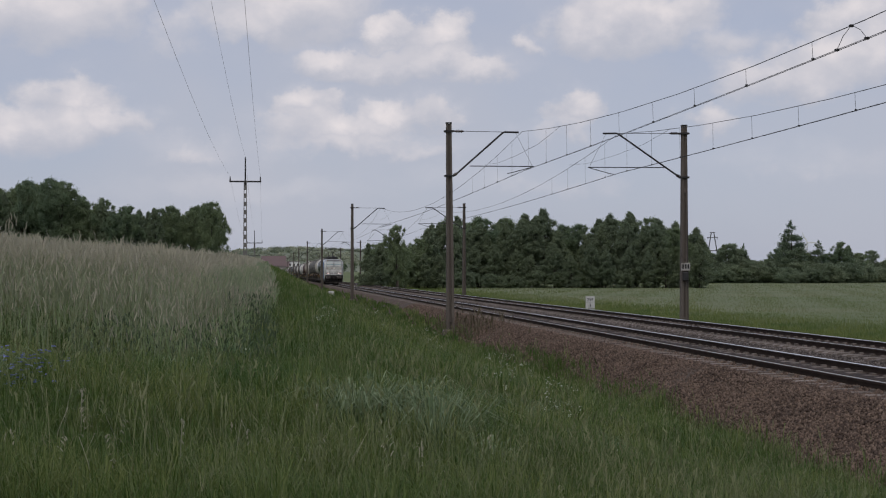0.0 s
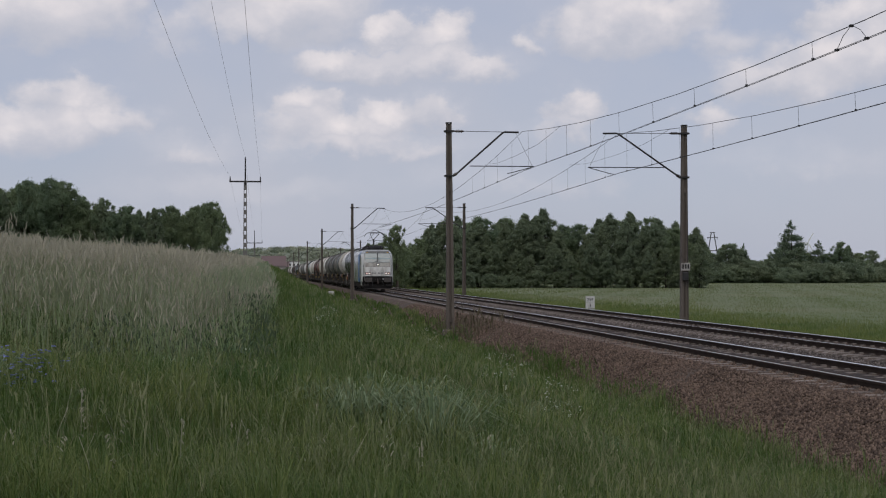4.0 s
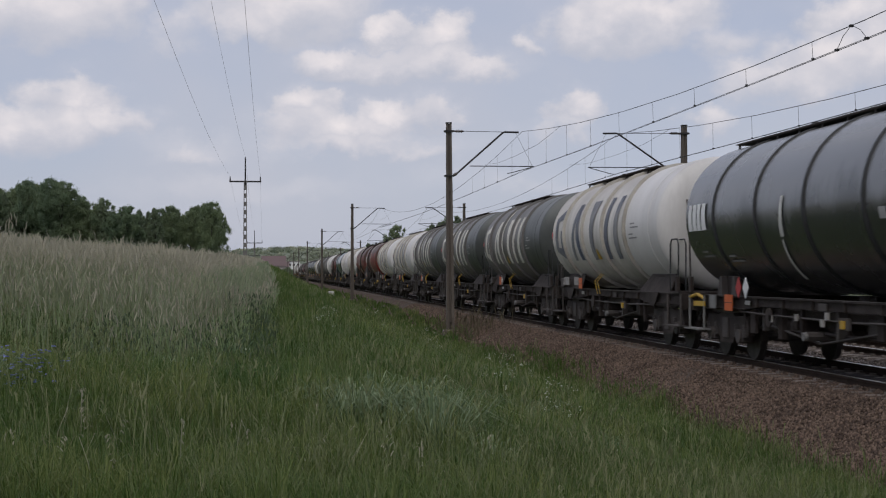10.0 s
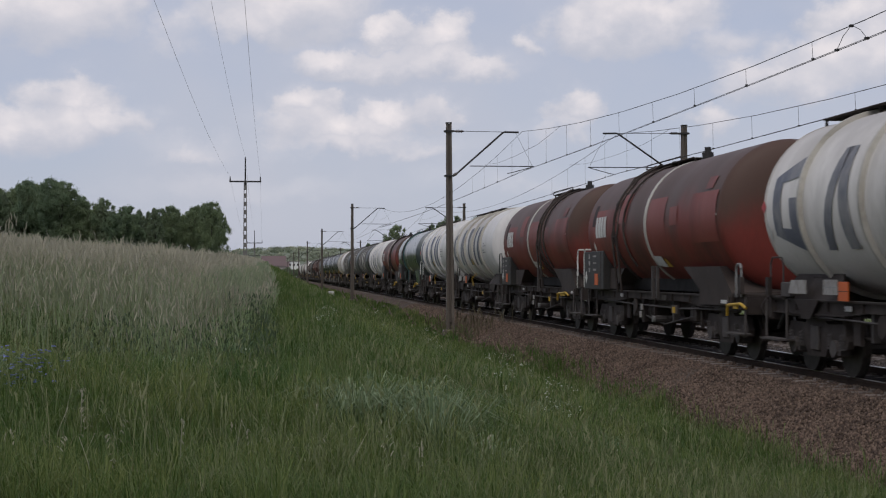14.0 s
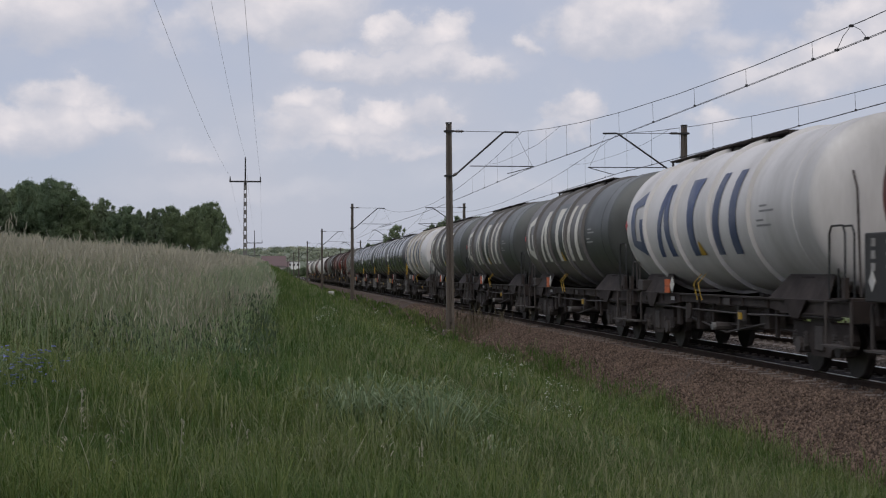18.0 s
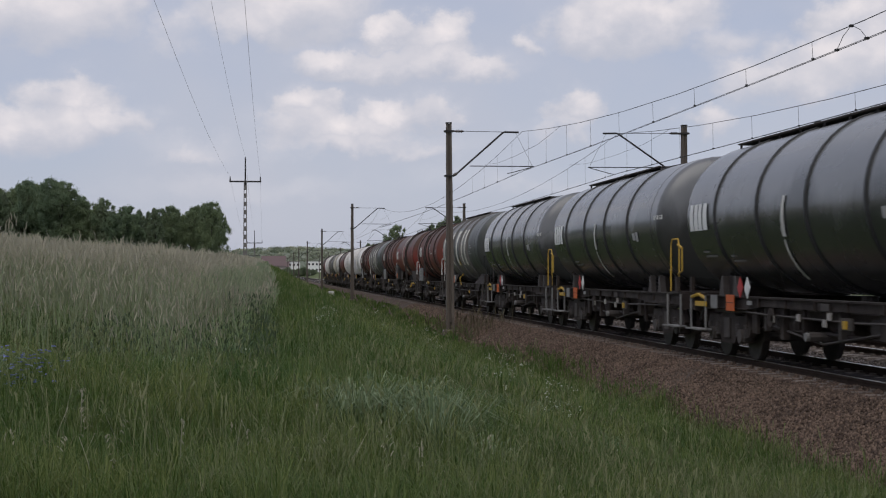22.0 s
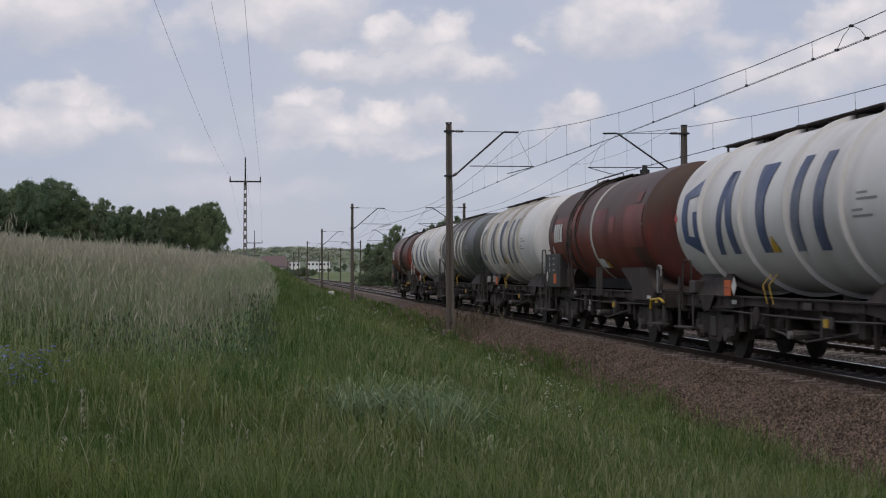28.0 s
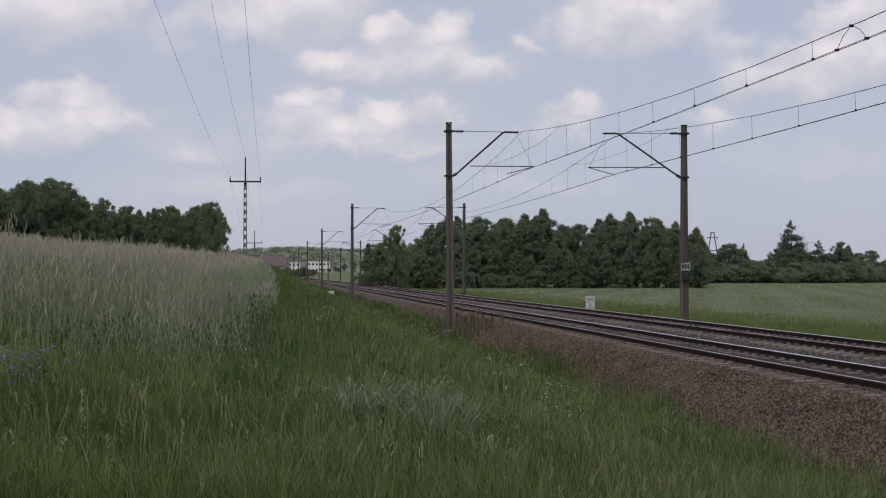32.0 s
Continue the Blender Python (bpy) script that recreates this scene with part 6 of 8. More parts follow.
    part("distributor", boxb(-0.95, -0.6, -2.6, -2.1, 0.62, 0.96, bevel=0.03), UNDER_L, th)
    part("changeover_plate", boxb(-1.21, -1.17, -2.0, -1.55, 0.78, 0.97), UNDER_L, th)
    part("grip", boxb(-1.24, -1.21, -1.85, -1.7, 0.80, 0.93), YELLOW, th)
    part("stiffener_beam", prismb([(c - half + 3.6, 1.0), (c + half - 3.6, 1.0), (c + half - 4.6, 0.72), (c - half + 4.6, 0.72)], -0.5, -0.44, "x"), UNDER, th)
    part("hand_wheel", cylb((-1.2, 1.7, 0.88), (-1.23, 1.7, 0.88), 0.17, 16), UNDER, th)
    part("load_plate", boxb(-1.225, -1.205, -1.1, -0.75, 1.06, 1.18), UNDER_L, th)
    part("data_plate", boxb(-1.225, -1.205, c + half - 3.7, c + half - 3.45, 1.08, 1.16), MARKG, th)
    part("brake_hose", pipeb([(-1.18, c + half - 0.6, 1.0), (-1.20, c + half - 0.4, 0.78), (-1.12, c + half - 0.1, 0.70)], 0.022, 6), INK, th)


def catwalk(th, L, R, span, material, shift=0.0, lift=0.09):
    zt = TANK_Z + R + lift
    w = part("catwalk", boxb(-0.36, 0.36, shift - span / 2, shift + span / 2, zt, zt + 0.022), material, th)
    n = max(2, int(span / 1.1))
    for i in range(n + 1):
        y = shift - span / 2 + 0.03 + (span - 0.06) * i / n
        part("catwalk_bracket", boxb(-0.34, -0.30, y - 0.02, y + 0.02, zt - lift - 0.06, zt), material, w)
        part("catwalk_bracket", boxb(0.30, 0.34, y - 0.02, y + 0.02, zt - lift - 0.06, zt), material, w)
    for x in (-0.38, 0.38):
        part("side_bar", cylb((x, shift - span / 2, zt + 0.02), (x, shift + span / 2, zt + 0.02), 0.014, 5), material, w)
    d = part("manhole_dome", cylb((0, shift, zt - 0.15), (0, shift, zt + 0.05), 0.26, 16), material, th)
    part("dome_lid", cylb((0, shift, zt + 0.05), (0, shift, zt + 0.08), 0.29, 16), IRON, d)
    part("vent_valve", cylb((0.1, shift + 0.9, zt), (0.1, shift + 0.9, zt + 0.14), 0.07, 10), IRON, th)


def rail_hoop(th, y, material, double=True, z1=2.55):
    for x, d in (((-1.22, 0.0), (-1.02, 0.12)) if double else ((-1.22, 0.0),)):
        part("handrail", pipeb([(x, y - 0.36 + d, 1.28), (x, y - 0.36 + d, z1 - 0.12), (x, y - 0.26 + d, z1), (x, y + 0.20 + d, z1), (x, y + 0.30 + d, z1 - 0.12), (x, y + 0.30 + d, 1.28)], 0.017, 6), material, th, "hooped handrail")


def placards(th, y, R, grid=False):
    if grid:
        y -= 0.17
    part("orange_plate", boxb(-1.30, -1.285, y - 0.2, y + 0.2, 1.24, 1.54), ORANGE, th, "orange hazard plate")
    part("plate_bar", boxb(-1.306, -1.301, y - 0.2, y + 0.2, 1.385, 1.395), INK, th)
    if grid:
        g = part("data_grid", boxb(-1.30, -1.285, y + 0.25, y + 0.85, 1.33, 1.57), PLATE_OLD, th, "white gridded data plate")
        bm = bmesh.new()
        for q in (0.40, 0.55, 0.70):
            box(bm, -1.304, -1.3005, y + q - 0.012, y + q + 0.012, 1.335, 1.565)
        box(bm, -1.306, -1.3045, y + 0.26, y + 0.84, 1.44, 1.455)
        part("grid_lines", bm, FADED, g)
        part("brake_plate", prismb([(y + 1.6, 1.33), (y + 2.45, 1.33), (y + 2.32, 1.56), (y + 1.62, 1.56)], -1.30, -1.285, "x"), PLATE_OLD, th, "pale brake data plate")
        return
    d = prismb([(y - 0.55, 1.42), (y - 0.40, 1.24), (y - 0.25, 1.42), (y - 0.40, 1.60)], -1.30, -1.285, "x")
    part("warning_diamond", d, WHITEP, th, "white and red warning diamond")


def emblem_small(th, y0, z0, R, material, k=1.0):
    """A small block mark of four plain upright shapes."""
    qs = []
    for i, w in enumerate((0.21, 0.22, 0.20, 0.24)):
        y = y0 - i * 0.24 * k
        qs.append([(y, z0), (y - w * k, z0), (y - w * k * 0.9, z0 + 0.42 * k), (y - 0.02, z0 + 0.42 * k)])
    bm = bmesh.new()
    for q in qs:
        on_tank(bm, q, R, 0.024, 2, 3)
    part("small_emblem", bm, material, th, "small block mark in plain shapes", smooth=60)


def big_shapes(th, y0, R, material, label, bar_at):
    """Four tall plain shapes between the ribs, the first near the rear end."""
    z0, z1 = 2.04, 3.60

    def q(*pts):
        return [(y0 - d, z) for d, z in pts]
    ringq = [q((0.82, z0 + 0.28), (1.20, z0 + 0.40), (1.20, z1 - 0.40), (0.82, z1 - 0.30)), q((0.82, z1 - 0.30), (1.20, z1 - 0.40), (1.98, z1 - 0.34), (1.92, z1)),
             q((1.95, z0), (2.0, z0 + 0.34), (1.20, z0 + 0.40), (0.82, z0 + 0.28)), q((1.62, z0 + 0.36), (2.0, z0 + 0.34), (1.98, z0 + 0.88), (1.62, z0 + 0.88))]
    wedge = [q((2.92, z0), (3.25, z0), (3.92, z1), (3.60, z1)), q((3.82, z0), (4.22, z0), (4.10, z1), (3.72, z1))]
    k = bar_at
    bar = [q((k - 0.05, z0), (k + 0.36, z0), (k + 0.46, 3.0), (k - 0.02, 3.0)), q((k - 0.02, 3.0), (k + 0.46, 3.0), (k + 0.72, z1), (k - 0.16, z1))]
    pair = [q((7.22, z0), (7.62, z0), (7.95, z1), (7.55, z1)), q((8.30, z0), (8.74, z0), (8.98, z1), (8.56, z1))]
    for q4 in (ringq, wedge, bar, pair):
        patch("painted_shape", q4, R, material, th, label)


def small_marks(th, y, z, R, material):
    bm = bmesh.new()
    for dz, w in ((0.0, 0.75), (0.09, 0.4)):
        on_tank(bm, [(y, z + dz), (y - w, z + dz), (y - w, z + dz + 0.035), (y, z + dz + 0.035)], R, 0.012, 3, 1)
    part("stencil_line", bm, material, th, smooth=60)["kind"] = "stuff"


def lettered_wagon(L, tank, paint, rib, label, marks, hoop=None, bar_at=5.6):
    R = 1.49
    th = new("tank_wagon")
    tagged(th, label, "tank wagon", group="wagons of the train")
    barrel(th, L, R, tank)
    y_end = L / 2
    for d in (2.18, 4.72, 7.15, 9.62):
        ring(th, y_end - d, R, 0.11, 0.078, rib)
    ring(th, y_end - 0.42, R, 0.05, 0.012, tank, "weld_seam")
    ring(th, y_end - 11.85, R, 0.05, 0.016, GREENP if tank is DARKT else CLEANW, "weld_seam")
    if tank is DARKT:
        end_section(th, L, R, y_end - 9.72, GREENP, "repainted_section", "smoother dark green repainted section")
        if bar_at < 6:
            g0, g1 = y_end - 4.80, y_end - 7.08
            patch("repainted_panel", [[(g0, 2.06), (g1, 2.06), (g1, 2.9), (g0, 2.9)], [(g0, 2.9), (g1, 2.9), (g1, 3.75), (g0, 3.75)]], R, GREENP, th, "smoother dark green repainted panel", lift=0.008)
        h = y_end - hoop
        patch("white_hoop", [[(h + 0.12, 1.58), (h - 0.06, 1.58), (h - 0.14, 2.2), (h + 0.10, 2.2)], [(h + 0.10, 2.2), (h - 0.14, 2.2), (h - 0.14, 3.1), (h + 0.10, 3.1)], [(h + 0.10, 3.1), (h - 0.14, 3.1), (h - 0.08, 4.0), (h + 0.08, 4.0)]], R, CREAMP, th, "broad cream hoop", lift=0.018)
    else:
        end_section(th, L, R, y_end - 9.72, CLEANW, "cleaned_section", "cleaner white end section")
    big_shapes(th, y_end, R, paint, "tall faded plain shape painted on the barrel", bar_at)
    small_marks(th, y_end - 10.0, 2.50, R, marks)
    small_marks(th, y_end - 10.2, 2.75, R, marks)
    patch("diamond_mark", [[(y_end - 0.25, 2.82), (y_end - 0.38, 2.70), (y_end - 0.51, 2.82), (y_end - 0.38, 2.94)]], R, REDP, th, lift=0.016)
    patch("diamond_mark", [[(y_end - 0.40, 2.38), (y_end - 0.52, 2.20), (y_end - 0.64, 2.38), (y_end - 0.52, 2.56)]], R, WHITEP, th, lift=0.016)
    yk = y_end - (bar_at + (0.62 if bar_at < 6 else -0.45))
    patch("yellow_mark", [[(yk + 0.2, 2.05), (yk - 0.2, 2.05), (yk - 0.02, 2.32), (yk + 0.06, 2.32)]], R, YELLOW, th, lift=0.02)
    catwalk(th, L, R, 8.3, UNDER, L / 2 - 4.4, 0.07)
    chassis(th, L, (0.1, 0.85), UNDER, tank)
    rail_hoop(th, -L / 2 - 0.15, INK, True, 2.42)
    rail_hoop(th, L / 2 - 0.2, UNDER_L, False, 1.95)
    placards(th, L / 2 - 3.3, R, tank is WHITET)
    part("end_box", boxb(-1.27, -1.05, L / 2 - 1.0, L / 2 - 0.55, 1.26, 1.52, bevel=0.02), UNDER_L, th, "dusty grey equipment box")
    for d in (0.0, 0.32):
        part("hose", pipeb([(-1.10, 0.85 + d, 1.66), (-1.30, 0.75 + d, 1.46), (-1.25, 0.65 + d, 1.12)], 0.010, 5), YELLOW, th, "yellow hose")
    part("end_ladder", pipeb([(-0.9, -L / 2 - 0.35, 1.3), (-0.9, -L / 2 - 0.22, 3.0), (-0.9, -L / 2 - 0.05, 3.3)], 0.022, 5), UNDER_L, th)
    return th


def black_wagon(L, label):
    R = 1.50
    th = new("tank_wagon")
    tagged(th, label, "tank wagon", group="wagons of the train")
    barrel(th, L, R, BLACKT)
    e = L / 2
    for d in (2.25, 4.75, 7.2, 9.67):
        ring(th, e - d, R, 0.10, 0.03, INK)
    ring(th, e - 11.88, R, 0.05, 0.008, BLACKT, "weld_seam")
    emblem_small(th, e - 0.58, 2.53, R, WHITEL, 1.25)
    small_marks(th, e - 1.0, 2.00, R, FADED)
    small_marks(th, e - 2.6, 1.90, R, FADED)
    patch("stencil_plate", [[(e - 10.2, 2.45), (e - 10.45, 2.45), (e - 10.45, 2.62), (e - 10.2, 2.62)], [(e - 10.5, 2.42), (e - 10.72, 2.42), (e - 10.72, 2.64), (e - 10.5, 2.64)]], R, MARKG, th, lift=0.014)
    bm = bmesh.new()
    for i in range(9):
        y = e - 12.25 - i * 0.085
        if i not in (2, 5):
            on_tank(bm, [(y, 2.86), (y - 0.055, 2.86), (y - 0.055, 2.96), (y, 2.96)], R, 0.012, 1, 2)
    part("stencil_line", bm, WHITEP, th, "short row of white painted bars", smooth=60)["kind"] = "stuff"
    patch("ladder_stripe", [[(e - 5.66, 1.58), (e - 5.80, 1.58), (e - 6.02, 2.25), (e - 5.92, 2.25)], [(e - 5.92, 2.30), (e - 6.12, 2.30), (e - 6.26, 2.98), (e - 6.14, 2.98)]], R, WHITEP, th, "curved white stripe", lift=0.02)
    catwalk(th, L, R, 8.3, UNDER_L, e - 4.4, 0.03)
    chassis(th, L, (0.1, 0.85), UNDER, None, STEPG)
    for s in (-1, 1):
        for q in (-0.45, 0.45):
            part("saddle_leg", prismb([(s * (e - 1.9) + q - 0.16, 1.24), (s * (e - 1.9) + q + 0.16, 1.24), (s * (e - 1.9) + q * 0.9 + 0.05, 1.62), (s * (e - 1.9) + q * 0.9 - 0.05, 1.62)], -1.12, -1.0, "x"), UNDER_L, th, "dust-greyed saddle leg")
    rail_hoop(th, -L / 2 - 0.20, YELLOW, False, 2.42)
    part("handrail", pipeb([(-1.24, -L / 2 - 0.52, 1.65), (-1.24, -L / 2 - 0.86, 1.72), (-1.24, -L / 2 - 0.86, 2.22), (-1.24, -L / 2 - 0.52, 2.30)], 0.021, 6), YELLOW, th, "yellow side rail")
    part("brake_lever", pipeb([(-1.28, e - 0.9, 1.16), (-1.30, e - 0.5, 1.24), (-1.28, e + 0.1, 1.18)], 0.035, 6), YELLOW, th, "yellow brake lever")
    part("lever_guard", boxb(-1.30, -1.27, e - 0.95, e - 0.2, 1.0, 1.10), YELLOW, th, "yellow and black guard bar")
    part("steel_plate", boxb(-1.30, -1.28, e - 1.72, e - 1.30, 0.98, 1.24), STEPG, th)
    y = e - 2.56
    part("orange_plate", boxb(-1.30, -1.285, y - 0.24, y + 0.24, 0.95, 1.26), ORANGE, th, "orange hazard plate")
    part("plate_bar", boxb(-1.306, -1.301, y - 0.24, y + 0.24, 1.10, 1.112), INK, th)
    for d, m in ((3.18, REDP), (3.60, WHITEL)):
        part("warning_diamond", prismb([(e - d + 0.17, 1.40), (e - d, 1.20), (e - d - 0.17, 1.40), (e - d, 1.60)], -1.30, -1.285, "x"), m, th, "square hazard sign standing on its corner")
    for q, z in ((-1.1, 0.92), (-0.9, 0.80), (0.3, 0.86), (1.6, 0.8)):
        part("valve_tag", boxb(-1.23, -1.20, q - 0.07, q + 0.07, z, z + 0.12), PLATE_OLD, th)
    part("foot_pad", boxb(-1.22, -1.1, -0.25, 0.05, 0.56, 0.64, bevel=0.02), WHITEP, th)
    return th


def hopper_wagon(L, tank, label, early):
    """Barrel with deep sloped skirts, a white band, a ladder pipe and an end cabinet; early: the ladder stands nearer the rear than the band."""
    R = 1.49
    th = new("tank_wagon")
    tagged(th, label, "tank wagon", group="wagons of the train")
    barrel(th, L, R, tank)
    e = L / 2
    yb = e - (6.48 if early else 5.5)
    yp = e - (3.45 if early else 7.45)
    if tank is GREENT:
        yb = e - 6.3
        patch("ladder_stripe", [[(yb + 0.12, 1.86), (yb - 0.10, 1.86), (yb - 0.22, 2.5), (yb - 0.02, 2.5)], [(yb - 0.02, 2.54), (yb - 0.22, 2.54), (yb - 0.26, 3.2), (yb - 0.12, 3.2)]], R, WHITEP, th, "curved white stripe", lift=0.02)
        patch("yellow_mark", [[(e - 5.55, 1.95), (e - 5.85, 1.90), (e - 5.70, 2.1), (e - 5.50, 2.25)]], R, YELLOW, th, lift=0.02)
    else:
        ring(th, yb, R, 0.23, 0.016, CREAMRIB, "white_band", "painted white band")
        for k, (d0, d1, z0, z1, m) in enumerate(((1.0, 3.1, 2.25, 3.30, tank), (0.9, 1.25, 2.9, 3.45, GRIME), (e - yb + 0.25, e - yb + 1.7, 2.05, 3.35, tank), (8.6, 9.2, 2.7, 3.1, tank), (3.9, 4.7, 2.9, 3.6, tank), (10.2, 12.0, 2.30, 3.30, tank), (11.0, 11.5, 3.35, 3.60, tank))):
            patch("clean_panel" if m is tank else "grimy_panel", [[(e - d0, z0), (e - d1, z0), (e - d1, z1), (e - d0, z1)]], R, m if m is GRIME else REDC, th, "cleaner red panel" if m is tank else "oil-darkened panel", lift=0.006 + 0.0015 * k)
    ring(th, yp, R, 0.09, 0.05, UNDER)
    if not early:
        ring(th, yp - 0.45, R, 0.09, 0.05, UNDER)

    def q(pts):
        return [(e - 0.1 - d, z) for d, z in pts]
    sk_mat, sk_lbl = (SKIRT, "grey-brown sloped skirt panel") if tank is not GREENT else (GREENT, "sloped skirt panel")
    part("skirt", prismb(q([(8.75, 1.81), (11.35, 1.81), (L - 0.3, 1.30), (L - 0.3, 1.04), (9.95, 1.04), (9.95, 1.34)]), -1.245, 1.245, "x"), sk_mat, th, sk_lbl)
    part("skirt", prismb(q([(1.5, 1.80), (3.3, 1.80), (2.6, 1.36), (2.6, 1.27), (1.5, 1.27)]), -1.235, 1.235, "x"), sk_mat, th, sk_lbl)
    for d in (6.6, 7.0):
        part("support_leg", boxb(-1.36, -1.30, e - d - 0.05, e - d + 0.05, 1.10, 1.84), UNDER_L, th)
    # black block added for the shaded recess beneath the barrel
    part("belly_shield", boxb(-0.80, 0.80, -L / 2 + 1.2, L / 2 - 1.2, 1.27, 1.74), PLOUGH, th, "black block for the shade under the barrel")
    emblem_small(th, e - (1.05 if tank is GREENT else 1.35), 2.60, R, WHITEP, 1.25)
    patch("sign_panel", [[(yb - 0.10, 1.86), (yb - 0.85, 1.82), (yb - 0.80, 2.06), (yb - 0.12, 2.08)]], R, PLATE_W, th, "stencilled white data panel", lift=0.024)
    patch("yellow_mark", [[(yb - 0.9, 1.83), (yb - 1.25, 1.83), (yb - 1.10, 1.98), (yb - 0.95, 2.02)]], R, YELLOW, th, lift=0.024)
    small_marks(th, e - 11.3, 2.80, R, WHITEP)
    patch("diamond_mark", [[(e - 0.95, 2.36), (e - 1.07, 2.2), (e - 1.19, 2.36), (e - 1.07, 2.52)]], R, WHITEP, th, lift=0.024)
    c1, c2 = e - (1.85 if early else 1.5), e + 0.50
    cab = part("end_cabinet", boxb(-1.42, -0.9, c1, c2, 1.245, 2.26, bevel=0.02), CABG, th, "dark equipment cabinet with stencilled plates")
    for dz in (0.24, 0.42, 0.60):
        part("stencil", boxb(-1.426, -1.421, c1 + 0.85, c1 + 1.2, 1.50 + dz, 1.55 + dz), PLATE_OLD, cab)
        part("stencil", boxb(-1.426, -1.421, c1 + 1.6, c1 + 1.75, 1.46 + dz, 1.58 + dz), PLATE_OLD, cab)
    part("cabinet_edge", boxb(-1.43, -1.421, c1 + 0.30, c1 + 0.33, 1.27, 2.24), UNDER_L, cab)
    part("orange_plate", boxb(-1.432, -1.421, c1 + 0.62, c1 + 1.0, 1.36, 1.66), ORANGE, cab, "orange hazard plate")
    part("warning_diamond", prismb([(c2 - 0.42, 1.55), (c2 - 0.3, 1.40), (c2 - 0.18, 1.55), (c2 - 0.3, 1.72)], -1.432, -1.421, "x"), WHITEP, cab)
    low = [(-1.40, 1.2), (-1.54, 2.6)] if tank is not GREENT else [(-1.53, 2.95)]
    for d in (0.05, -0.4):
        part("ladder", pipeb([(x, yp + d, z) for x, z in low] + [(-1.40, yp + d, 3.4), (-0.95, yp + d, 4.05), (-0.4, yp + d, 4.36)], 0.028, 6), UNDER, th)
    for i in range(7 if tank is not GREENT else 3):
        z = (1.5 if tank is not GREENT else 3.05) + i * 0.36
        x = float(np.interp(z, [1.2, 2.6, 3.4, 4.05], [-1.40, -1.54, -1.40, -0.95]))
        part("rung", cylb((x, yp + 0.05, z), (x, yp - 0.4, z), 0.014, 5), UNDER, th)
    yc = e - (4.5 if early else 6.5)
    catwalk(th, L, R, 4.3, UNDER, yc, 0.03)
    for x in (-0.42, 0.42):
        part("catwalk_rail", pipeb([(x, yc + 2.0, 4.34), (x, yc + 1.9, 4.43), (x, yc - 1.2, 4.43), (x, yc - 1.3, 4.34)], 0.016, 5), UNDER, th)
    vs = part("safety_valve", cylb((-0.1, yc - 2.35, 4.25), (-0.1, yc - 2.35, 4.44), 0.13, 12), IRON, th)
    part("valve_cap", cylb((-0.1, yc - 2.35, 4.44), (-0.1, yc - 2.35, 4.56), 0.075, 10), IRON, vs)
    yh = e - 4.4 if tank is GREENT else yp - 1.05
    pts = [(-(R + 0.035) * math.cos(radians(a)), yh - 0.25 * math.sin(radians(a)) ** 2, TANK_Z + (R + 0.035) * math.sin(radians(a))) for a in range(78, -46, -9)]
    if tank is GREENT:
        part("drain_hose", pipeb(pts + [(-1.20, yh - 0.3, 1.1)], 0.026, 6), HOSE_T, th, "teal rubber hose over the barrel")
    else:
        part("drain_hose", pipeb(pts, 0.026, 6), UNDER, th, "dark rubber hose over the barrel")
    chassis(th, L, (0.5, 0.7), UNDER)
    short = early and tank is not GREENT
    if short:
        y1 = -L / 2 - 0.15
        part("handrail", pipeb([(-1.26, y1, 1.22), (-1.26, y1, 1.76), (-1.26, y1 - 0.06, 1.84), (-1.26, y1 - 0.24, 1.84), (-1.26, y1 - 0.30, 1.76), (-1.26, y1 - 0.30, 1.22)], 0.026, 6), STEPG, th, "short grey hooped handrail")
    else:
        for d in (0.0, 0.48):
            x = -1.24 + d * 0.2
            part("handrail", pipeb([(x, -L / 2 - 0.05 - d, 1.26), (x, -L / 2 - 0.05 - d, 2.20), (x, -L / 2 - 0.10 - d, 2.30), (x, -L / 2 - 0.22 - d, 2.34), (x + 0.12, -L / 2 - 0.34 - d, 2.34)], 0.024, 6), WHITEP, th, "white bent handrail")
    v = 2.3 if short else 0.0
    part("yellow_valve", pipeb([(-1.32, e - 9.85 - v, 0.86), (-1.34, e - 9.95 - v, 1.06), (-1.34, e - 11.2 - v * 0.8, 1.10), (-1.3, e - 11.4 - v * 0.8, 1.02)], 0.03, 6), YELLOW, th)
    part("valve_grip", boxb(-1.345, -1.315, e - 11.0 - v * 0.8, e - 10.3 - v, 1.0, 1.10), YELLOW, th)
    part("white_tag", boxb(-1.26, -1.235, e - 11.9, e - 11.55, 1.08, 1.15), PLATE_W, th)
    for q_, z in ((1.2, 0.62), (1.1, 0.80)):
        part("valve_tag", boxb(-1.23, -1.20, q_ - 0.07, q_ + 0.07, z, z + 0.14), PLATE_OLD, th)
    return th


